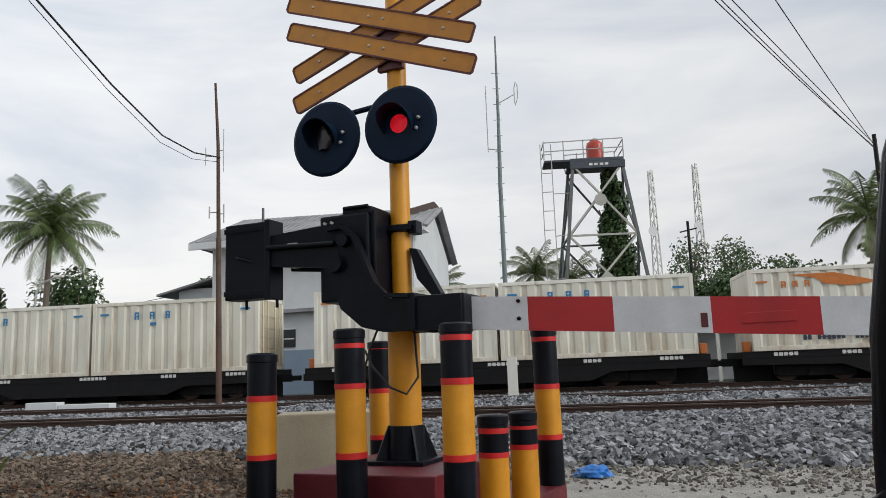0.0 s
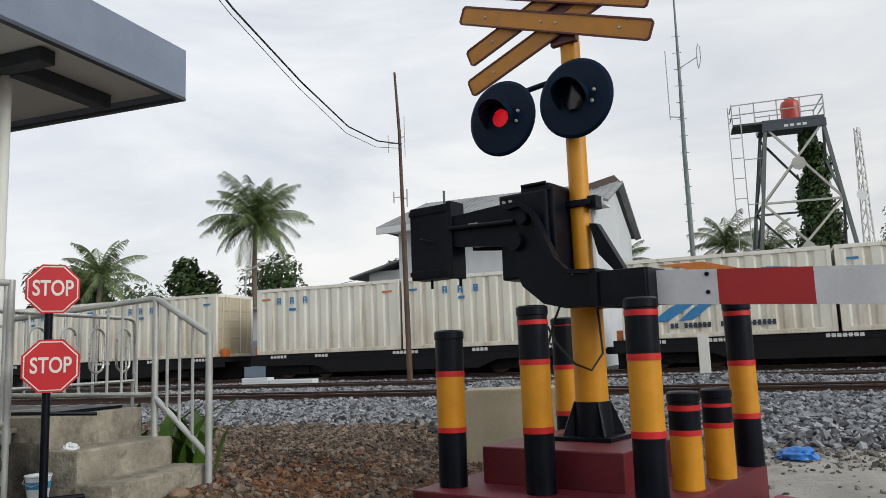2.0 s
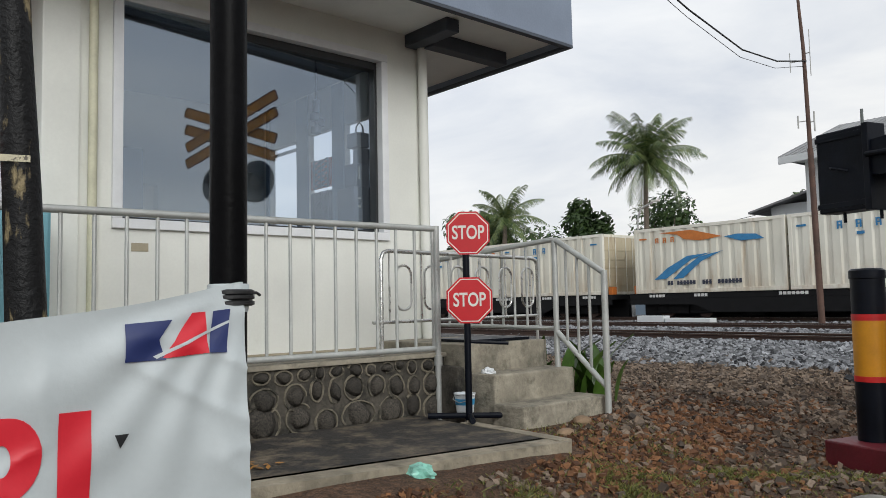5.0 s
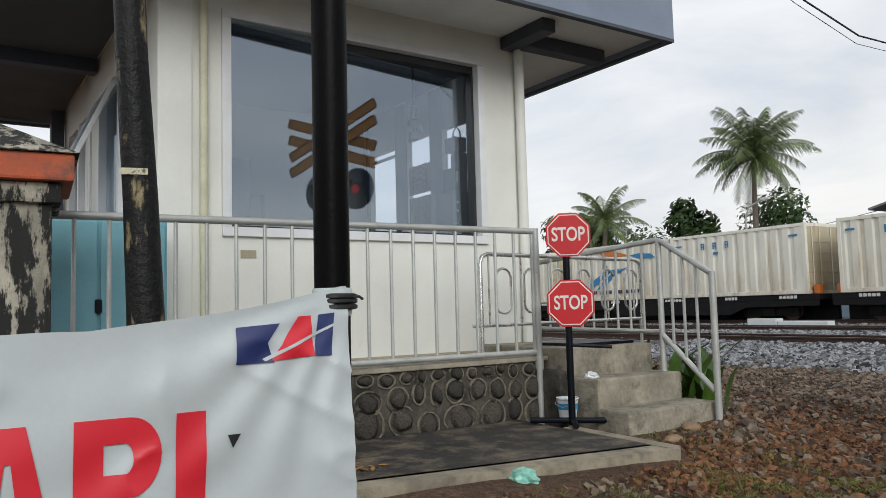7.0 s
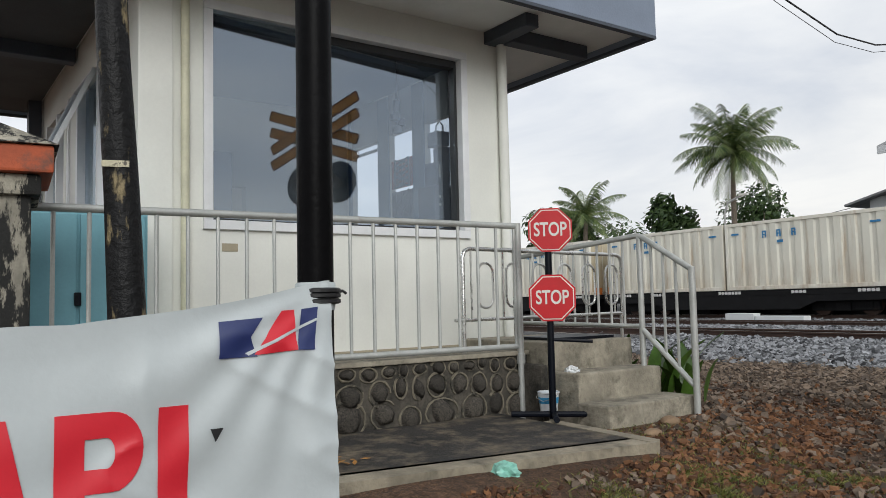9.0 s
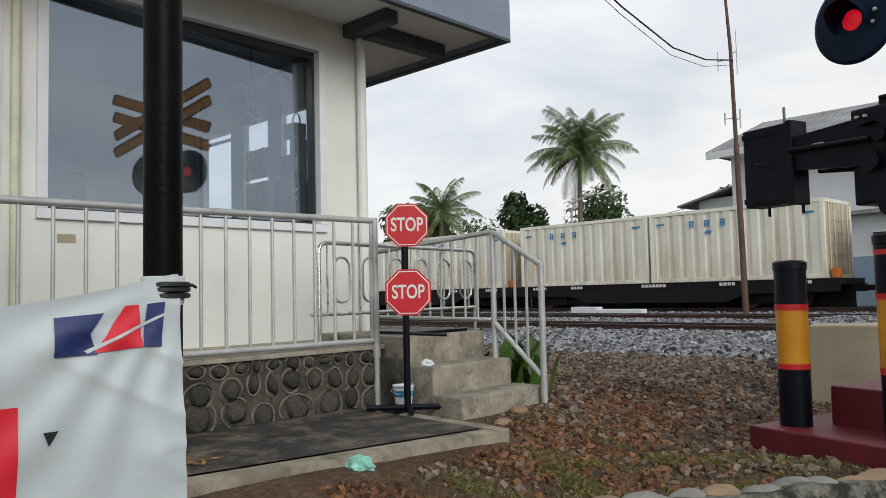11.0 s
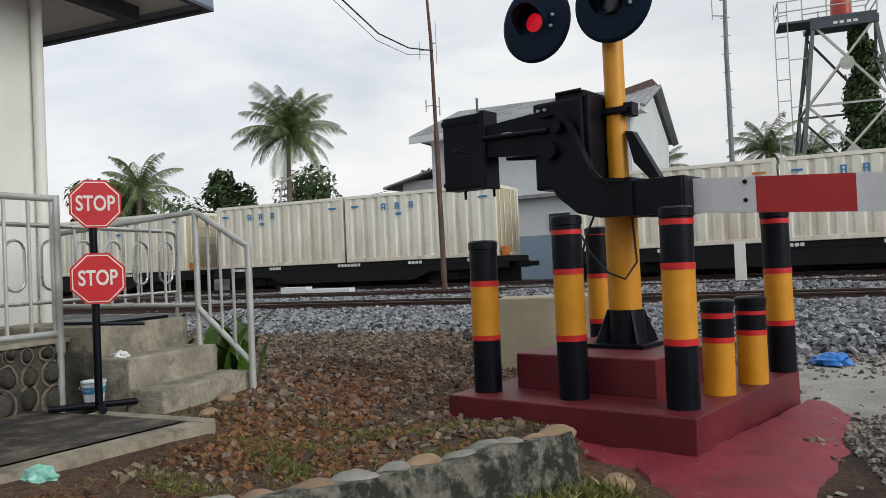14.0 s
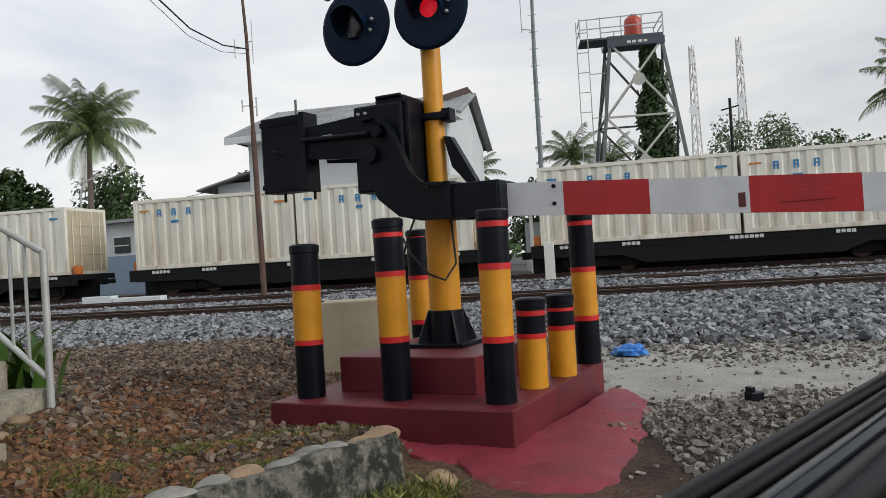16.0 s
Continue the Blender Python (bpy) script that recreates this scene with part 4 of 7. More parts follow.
def make_wagon():
    w = thing("flat_wagon", pose(0, 0, 0), "black low-sided container flat wagon with stencilled numbers", "freight wagon", "wagons of the train")
    L = 13.3
    part("deck", boxed(-0.35, L - 0.35, 0.05, 2.35, 1.18, 1.39, 0.01), M_WAGON, w)
    # sill deepened mid-length, its black also standing for shadow below the deck
    bm = plate(bmesh.new(), [(-0.35, 1.20), (L - 0.35, 1.20), (L - 0.35, 0.98), (9.9, 0.94), (9.2, 0.66), (3.3, 0.66), (2.6, 0.94), (-0.35, 0.98)], 0.06, 0.10)
    part("side_sill", bm, M_WAGON, w)
    part("centre_sill", boxed(-0.75, L + 0.05, 1.05, 1.35, 0.95, 1.2), M_WAGON, w)
    # underframe filled in over full length; its black stands for shadow beneath
    part("underframe", boxed(-0.4, L - 0.3, 1.1, 1.3, 0.44, 0.95), M_WAGON, w)
    for x in (4.4, 6.4, 8.0):
        part("brake_gear", boxed(x, x + 0.7, 0.5, 1.9, 0.52, 0.9, 0.04), M_WAGON, w)
    for x0, n in ((0.6, 5), (2.6, 4), (5.9, 7), (9.0, 4), (11.4, 5)):
        bm = bmesh.new()
        for k in range(n):
            box(bm, x0 + k * 0.15, x0 + k * 0.15 + 0.11, 0.042, 0.049, 1.24, 1.35)
        box(bm, x0, x0 + n * 0.15 - 0.04, 0.043, 0.048, 1.285, 1.30)
        part("stencil", bm, M_MARKWHITE, w, "white stencilled mark")
    for cx in (1.9, L - 2.6):
        bogie = part("bogie", boxed(cx - 1.2, cx + 1.2, 0.42, 0.60, 0.60, 0.95, 0.04), M_WAGON, w)
        part("bogie_bolster", boxed(cx - 0.25, cx + 0.25, 0.35, 2.0, 0.6, 0.95, 0.02), M_WAGON, bogie)
        for dx in (-0.85, 0.85):
            for y in (0.62, 1.69):
                part("wheel", lathe(bmesh.new(), [(0.05, -0.07), (0.39, -0.065), (0.39, 0.065), (0.05, 0.07)], 24, pose(cx + dx, y, RAIL_Z + 0.39, 90, 0, 0)), M_RAIL, bogie)
            part("axle_box", boxed(cx + dx - 0.14, cx + dx + 0.14, 0.40, 0.60, 0.68, 0.96, 0.03), M_WAGON, bogie)
    for x in (-0.25, L - 0.62):
        part("brake_lock", boxed(x, x + 0.22, 0.2, 0.5, 1.39, 1.72, 0.03), M_LOCKORANGE, w, "orange painted lock block")
    for x in (-0.75, L - 0.02):
        part("coupler", boxed(x, x + 0.42, 1.08, 1.32, 0.98, 1.16, 0.02), M_WAGON, w)
    return w


TRAIN = []          # (object, start along the line)
PAIRS = ((-33.6, "p", "p"), (-19.15, "p", "p"), (-4.55, "o", "p"), (9.70, "l", "p"), (23.5, "p", "p"), (37.1, "p", "p"), (51.55, "p", "p"), (67.05, "o", "p"), (81.9, "p", "o"), (96.2, "p", "p"))
protos = {"p": make_container("plain", "cream steel freight container with faded blue initials and rust streaks"),
          "o": make_container("orange", "cream steel freight container with blue initials and an orange corner mark"),
          "l": make_container("logo", "cream steel freight container painted with orange and blue wing marks")}
used = set()
first_wagon = make_wagon()
for i, (x, a, b) in enumerate(PAIRS):
    wagon = first_wagon if i == 0 else copy_thing(first_wagon, pose(0, 0, 0))
    TRAIN.append((wagon, x, 0.0))
    for k, dx in ((a, 0.0), (b, BOX_L + 0.1)):
        c = protos[k] if k not in used else copy_thing(protos[k], pose(0, 0, 0))
        used.add(k)
        TRAIN.append((c, x + dx, 1.40))


# ---------------------------------------------------------------- guard hut
WALL_X = -0.90


def wall_with_hole(name, mat, parent, axis, at, thick, a0, a1, z0, z1, holes):
    """An upright wall along one axis with rectangular openings right through it."""
    edges_a = sorted({a0, a1, *[h[0] for h in holes], *[h[1] for h in holes]})
    edges_z = sorted({z0, z1, *[h[2] for h in holes], *[h[3] for h in holes]})
    bm = bmesh.new()
    for i in range(len(edges_a) - 1):
        for j in range(len(edges_z) - 1):
            ca, cz = (edges_a[i] + edges_a[i + 1]) / 2, (edges_z[j] + edges_z[j + 1]) / 2
            if any(h[0] < ca < h[1] and h[2] < cz < h[3] for h in holes):
                continue
            if axis == "y":
                box(bm, at - thick, at, edges_a[i], edges_a[i + 1], edges_z[j], edges_z[j + 1])
            else:
                box(bm, edges_a[i], edges_a[i + 1], at - thick, at, edges_z[j], edges_z[j + 1])
    bmesh.ops.remove_doubles(bm, verts=bm.verts, dist=0.0005)
    bm.verts.index_update()
    seen = {}
    for f in bm.faces:
        seen.setdefault(tuple(sorted(v.index for v in f.verts)), []).append(f)
    bmesh.ops.delete(bm, geom=[f for fs in seen.values() if len(fs) > 1 for f in fs], context="FACES_ONLY")
    return part(name, bm, mat, parent)


def make_hut():
    h = thing("guard_hut", HUT, "cream-white guard hut with large tinted window and blue-grey roof edge", "guard hut")
    W0, W1 = -2.60, 0.69
    z0, z1 = 0.78, 3.74
    wall_with_hole("front_wall", M_WALL, h, "y", WALL_X, 0.14, W0, W1, z0, z1, [(-2.10, 0.20, 1.82, 3.43)])
    wall_with_hole("track_side_wall", M_WALL, h, "x", W1, 0.07, -3.9, WALL_X - 0.14, z0, z1, [(-3.75, -3.09, 1.70, 3.10), (-2.85, -2.34, 1.70, 3.12), (-2.12, -1.15, 1.70, 3.11)])
    wall_with_hole("street_side_wall", M_WALL, h, "x", W0 + 0.14, 0.14, -5.6, WALL_X - 0.14, z0, z1, [(-3.2, -1.35, 1.8, 3.3), (-5.1, -3.7, 1.8, 3.3)])
    part("rear_room_wall", boxed(-5.74, -5.6, W0, W1, z0, z1), M_WALL, h)
    part("rear_post", boxed(-5.62, -5.46, W0 - 0.16, W0 - 0.02, 0.3, 3.7, 0.008), M_TRIM, h, "dark rear post")
    wall_with_hole("back_wall", M_WALL, h, "y", -3.9, 0.14, W0, W1, z0, z1, [(-1.01, -0.70, 1.70, 2.58)])
    part("room_floor", boxed(-3.9, WALL_X - 0.14, W0 + 0.14, W1 - 0.071, 0.70, 0.80), M_INTERIOR, h)
    part("room_ceiling", boxed(-3.9, WALL_X - 0.14, W0 + 0.14, W1 - 0.071, 3.60, 3.66), M_INTERIOR, h)
    for x0, x1 in ((-3.82, -3.75), (-3.09, -2.85), (-2.34, -2.12)):
        part("inner_post", boxed(x0, x1, 0.600, 0.617, 0.8, 3.58), M_BLUEWALL, h, "pale blue-grey window post")
    part("transom", boxed(-3.75, -3.09, 0.63, 0.66, 3.00, 3.03), M_WFRAME, h)
    for z0, z1, k in ((2.49, 2.81, M_BRICKCAP), (1.70, 2.45, M_TRIM)):
        part("inner_screen_board", boxed(-2.83, -2.36, 0.63, 0.65, z0, z1), k, h, "board fixed inside the window opening")
        bm = bmesh.new()
        n = 5
        for i in range(n):
            a, b = z0 + (z1 - z0) * i / n, z0 + (z1 - z0) * (i + 1) / n
            beam(bm, (-2.74, 0.622, a), (-2.46, 0.622, b), 0.018, 0.01)
            beam(bm, (-2.46, 0.622, a), (-2.74, 0.622, b), 0.018, 0.01)
        for x in (-2.74, -2.60, -2.46):
            beam(bm, (x, 0.622, z0), (x, 0.622, z1), 0.02, 0.01)
        part("screen_lattice", bm, M_FRAME, h, "dark lattice on the board")
    cab = part("control_cabinet", boxed(-1.75, -1.45, 0.27, 0.53, 0.8, 2.34, 0.02), M_TRIM, h, "dark control cabinet with small lamps")
    for dy, dz, k in ((0.33, 2.22, M_SIGNWHITE), (0.33, 2.14, M_SIGNWHITE), (0.36, 1.98, M_REDBAND), (0.42, 1.97, M_REDBAND)):
        part("indicator", lathe(bmesh.new(), [(0.012, 0), (0.012, 0.008), (0.006, 0.011)], 12, pose(-1.45, dy, dz, 0, 90, 0)), k, cab)
    part("radio_set", boxed(-1.72, -1.50, 0.34, 0.50, 2.341, 2.58, 0.012), M_TRIM, h, "dark radio set on the cabinet")
    part("radio_grille", boxed(-1.50, -1.494, 0.36, 0.375, 2.42, 2.54), M_SIGNWHITE, h)
    part("radio_top", boxed(-1.68, -1.52, 0.42, 0.52, 2.581, 2.74, 0.01), M_TRIM, h)
    part("desk_monitor", boxed(-1.68, -1.50, 0.35, 0.50, 2.741, 2.89, 0.015), M_TRIM, h)
    part("monitor_handle", swept([(-1.6, 0.40, 2.885), (-1.6, 0.41, 2.96), (-1.6, 0.45, 3.01), (-1.6, 0.49, 2.97), (-1.6, 0.495, 2.885)], 0.008, 8), M_TRIM, h)
    horn = part("horn_stack", swept([(-1.62, -0.04, 3.60), (-1.62, -0.04, 2.88)], 0.012, 8), M_TRIM, h, "dark loudspeakers hanging on a rod")
    for z, r, dy in ((3.13, 0.035, 0.0), (3.07, 0.035, 0.0), (2.99, 0.045, -0.02), (2.95, 0.04, 0.05), (2.87, 0.05, 0.0)):
        part("horn", lathe(bmesh.new(), [(r * 0.5, -0.04), (r, -0.03), (r, 0.03), (r * 0.6, 0.04)], 16, pose(-1.62, -0.04 + dy, z)), M_TRIM, horn, smooth=True)
    for x, y, z1 in ((-2.9, -1.75, 2.35), (-2.6, -1.45, 2.7)):
        part("inner_cupboard", boxed(x - 0.3, x, y - 0.15, y + 0.12, 0.8, z1, 0.01), M_INTERIOR, h)
    # window: outer frame, gasket and glass
    win = part("window", boxed(-0.004, 0.004, -1.145, 1.145, -0.785, 0.785), M_GLASS, h, "large tinted glass pane reflecting the sky")
    win.matrix_basis = pose(WALL_X - 0.062, -0.95, 2.625, 0, -0.4, 4.6)
    win.visible_shadow = False
    for (a, b, c, d) in ((-2.16, 0.26, 3.40, 3.47), (-2.16, 0.26, 1.76, 1.83), (-2.16, -2.09, 1.83, 3.40), (0.19, 0.26, 1.83, 3.40)):
        part("window_frame", boxed(WALL_X - 0.06, WALL_X + 0.03, a, b, c, d, 0.005), M_WFRAME, h)
    for (a, b, c, d) in ((-2.09, 0.19, 3.335, 3.40), (-2.09, 0.19, 1.83, 1.85), (-2.09, -2.07, 1.85, 3.335), (0.165, 0.19, 1.85, 3.335)):
        part("gasket", boxed(WALL_X - 0.139, WALL_X - 0.05, a, b, c, d), M_FRAME, h)
    # street side: narrow panes with a pushed-out casement
    for x0, x1 in ((-5.06, -4.44), (-4.36, -3.74), (-3.15, -2.30), (-2.22, -1.40)):
        p = part("side_pane", boxed(x0, x1, W0 + 0.05, W0 + 0.06, 1.85, 3.25), M_GLASS, h)
        p.visible_shadow = False
    for x in (-5.1, -4.4, -3.7, -3.2, -2.26, -1.37):
        part("side_mullion", boxed(x - 0.04, x + 0.04, W0 - 0.02, W0 + 0.08, 1.8, 3.3), M_WFRAME, h)
    cas = part("open_casement", boxed(-0.40, 0.40, -0.012, 0.012, -1.3, 0.0), M_GLASS, h, "casement pushed open from below")
    cas.matrix_basis = pose(-2.72, W0 - 0.03, 3.25, -24, 0, 0)
    for (a, b, c, d) in ((-0.42, 0.42, -0.05, 0.0), (-0.42, 0.42, -1.32, -1.27), (-0.42, -0.37, -1.3, 0), (0.37, 0.42, -1.3, 0)):
        part("casement_frame", boxed(a, b, -0.02, 0.02, c, d), M_WFRAME, cas)
    part("downpipe", swept([(WALL_X + 0.06, W1 - 0.04, 0.80), (WALL_X + 0.06, W1 - 0.04, 3.70)], 0.045, 14), M_WALL, h, "white corner downpipe", smooth=True)
    part("corner_column", boxed(WALL_X - 0.02, WALL_X + 0.03, W0 - 0.02, W0 + 0.22, 0.78, 3.74, 0.01), M_WALL, h)
    part("base_course", boxed(WALL_X - 0.01, WALL_X + 0.02, W0, W1, 0.76, 0.815), M_CONC_LT, h, "stained cement base course")
    # roof: slab edge, soffit and beams
    RX0, RX1, RY0, RY1 = -6.2, 0.0, -3.75, 1.86
    part("roof_slab", boxed(RX0 + 0.06, RX1 - 0.06, RY0 + 0.06, RY1 - 0.06, 3.78, 4.08), M_SOFFIT, h)
    part("soffit", boxed(RX0 + 0.06, RX1 - 0.06, RY0 + 0.06, RY1 - 0.06, 3.72, 3.779), M_SOFFIT, h, "white painted soffit")
    for a in ((RX1 - 0.06, RX1, RY0, RY1), (RX0, RX0 + 0.06, RY0, RY1), (RX0 + 0.06, RX1 - 0.06, RY1 - 0.06, RY1), (RX0 + 0.06, RX1 - 0.06, RY0, RY0 + 0.06)):
        f = part("fascia", boxed(*a, 3.66, 4.13, 0.006), M_FASCIA, h, "blue-grey rendered roof edge")
        part("drip_edge", boxed(a[0], a[1], a[2], a[3], 3.632, 3.66), M_TRIM, f)
    part("eave_beam", boxed(-0.80, -0.66, W1 - 0.05, 1.62, 3.585, 3.72, 0.01), M_TRIM, h, "dark eave beam")
    part("eave_beam", boxed(WALL_X - 0.05, -0.30, W1 - 0.20, W1 - 0.05, 3.60, 3.72, 0.01), M_TRIM, h, "dark eave beam")
    part("eave_beam", boxed(-3.4, -3.25, W0 - 1.1, W0 - 0.02, 3.56, 3.72, 0.01), M_TRIM, h, "dark eave beam")
    # added board below the soffit; its dark colour stands for shade there
    part("street_awning", boxed(RX0 + 0.1, RX1 - 0.9, RY0 + 0.08, W0 - 0.03, 3.690, 3.717), M_SOFFIT_SHADE, h, "added dark grey board painting shade under the street-side eave")
    part("trim_pipe", swept([(WALL_X + 0.045, W0 + 0.30, 0.82), (WALL_X + 0.045, W0 + 0.30, 3.70)], 0.03, 12), M_CREAMPIPE, h, "cream wall pipe", smooth=True)
    part("wall_stain", boxed(WALL_X, WALL_X + 0.004, -2.02, -1.9, 1.60, 1.66), M_CONC_LT, h)
    return h


make_hut()


M_JOINT = surface("pale_mortar_bead", (0.24, 0.21, 0.155), 0.9, 0.4, 6, 0.6, 50, dirt=(0.035, 0.032, 0.025), dirt_at=(0.44, 0.60), dirt_scale=6)


def make_platform():
    """The raised walkway on its stone wall, with every stone set in mortar."""
    p = thing("stone_wall", HUT, "low retaining wall of rounded river stones in raised mortar", "stone wall", kind="structure")
    part("mortar_core", boxed(-0.22, 0.0, -4.4, 0.12, 0.1, 0.775, 0.01), M_MORTAR, p)
    rng = random.Random(11)
    protos_ = []
    for k in range(6):
        bm = bmesh.new()
        n, rim = 9, [rng.uniform(0.80, 1.08) for _ in range(9)]
        rings = []
        for r, d in ((1.0, -0.01), (0.93, 0.02), (0.6, 0.036)):
            rings.append([bm.verts.new((d, r * rim[i] * math.cos(i * math.tau / n), r * rim[i] * math.sin(i * math.tau / n))) for i in range(n)])
        for a, b in zip(rings, rings[1:]):
            for i in range(n):
                bm.faces.new((a[i], a[(i + 1) % n], b[(i + 1) % n], b[i]))
        bm.faces.new(rings[-1])
        bmesh.ops.recalc_face_normals(bm, faces=bm.faces)
        me = bpy.data.meshes.new("stone")
        bm.to_mesh(me)
        bm.free()
        for q in me.polygons:
            q.use_smooth = True
        me.materials.append(M_STONE)
        protos_.append(me)
    rows = ((0.40, 0.105), (0.585, 0.080), (0.715, 0.046))
    rings = bmesh.new()
    for ri, (z, r) in enumerate(rows):
        y = -4.3 + 0.07 * ri
        while y < 0.04:
            w = r * rng.uniform(0.55, 1.35)
            high = r * rng.uniform(0.72, 1.05)
            ob = new("stone", protos_[rng.randrange(6)])
            ob.parent = p
            zc = z + rng.uniform(-0.03, 0.03) * (1 if ri < 2 else 0.4)
            ob.matrix_basis = pose(0.0, y + w, zc, rng.uniform(-40, 40), 0, 0) @ Matrix.Diagonal((1, w * 0.90, high, 1))
            start, span = rng.randrange(18), rng.choice((18, 18, 14, 11))
            rim_pts = []
            for k in range(span + 1):
                a = (start + k) * math.tau / 18
                q = 1.13 + 0.10 * noise.noise(Vector((math.cos(a) * 2, math.sin(a) * 2, y * 7)))
                rim_pts.append(Vector((0.006, y + w + w * 0.95 * q * math.cos(a), zc + high * q * math.sin(a))))
            sweep(rings, rim_pts, [0.011 * (0.75 + 0.5 * noise.noise(v * 40)) for v in rim_pts], 5, False)
            y += 2 * w + rng.uniform(0.03, 0.06)
    part("mortar_joint", rings, M_JOINT, p, "raised pale mortar beads", smooth=True)["kind"] = "stuff"
    tagged(solo("walkway_slab", boxed(-0.899, 0.03, -4.4, 0.12, 0.765, 0.80, 0.006), M_CONC, HUT, "cement walkway slab along the hut", "walkway"), kind="structure")
    st = thing("entrance_steps", HUT, "rough chipped concrete entrance steps with three risers", "steps")
    part("landing", boxed(-0.899, 0.25, 0.125, 1.06, 0.1, 0.865, 0.012), M_CONC, st)
    part("step", boxed(0.252, 0.55, 0.13, 1.05, 0.1, 0.645, 0.014), M_CONC, st)
    part("step", boxed(0.552, 0.87, 0.10, 1.07, 0.1, 0.44, 0.014), M_CONC, st)
    part("cheek_rubble", boxed(0.0, 0.24, 0.04, 0.125, 0.1, 0.70, 0.03), M_MORTAR, st)
    sl = thing("hut_forecourt", HUT, "dark ribbed cement forecourt slab with a pale kerb", "paving", kind="structure")
    bm = bmesh.new()
    vs = [bm.verts.new(v) for v in ((0.0, -4.6, 0.335), (0.72, -4.6, 0.335), (1.40, -0.28, 0.335), (0.0, -0.18, 0.335), (0.0, -4.6, 0.1), (0.72, -4.6, 0.1), (1.40, -0.28, 0.1), (0.0, -0.18, 0.1))]
    for f in ((0, 1, 2, 3), (4, 7, 6, 5), (0, 4, 5, 1), (1, 5, 6, 2), (2, 6, 7, 3), (3, 7, 4, 0)):
        bm.faces.new([vs[i] for i in f])
    part("slab", bm, M_SLAB, sl)
    rng = random.Random(6)
    for k in range(70):
        cx, cy = ((0.52, -2.55), (0.80, -1.98), (0.60, -2.3))[k % 3]
        q = pose(cx + rng.gauss(0, 0.10), cy + rng.gauss(0, 0.08), 0.342, rng.uniform(-15, 15), rng.uniform(-15, 15), rng.uniform(0, 360))
        bm = bmesh.new()
        vs = [bm.verts.new(q @ Vector(v)) for v in ((-0.03, 0, 0), (0, 0.014, 0.004), (0.034, 0, 0.008), (0, -0.014, 0.004))]
        bm.faces.new(vs)
        part("dry_leaf", bm, M_LEAFDRY, sl)
    bm = bmesh.new()
    beam(bm, (0.78, -4.6, 0.27), (1.47, -0.22, 0.27), 0.13, 0.2)
    part("kerb", bm, M_KERB, sl)
    bm = bmesh.new()
    beam(bm, (0.55, -0.17, 0.27), (1.53, -0.24, 0.27), 0.14, 0.10)
    part("kerb", bm, M_KERB, sl)


make_platform()


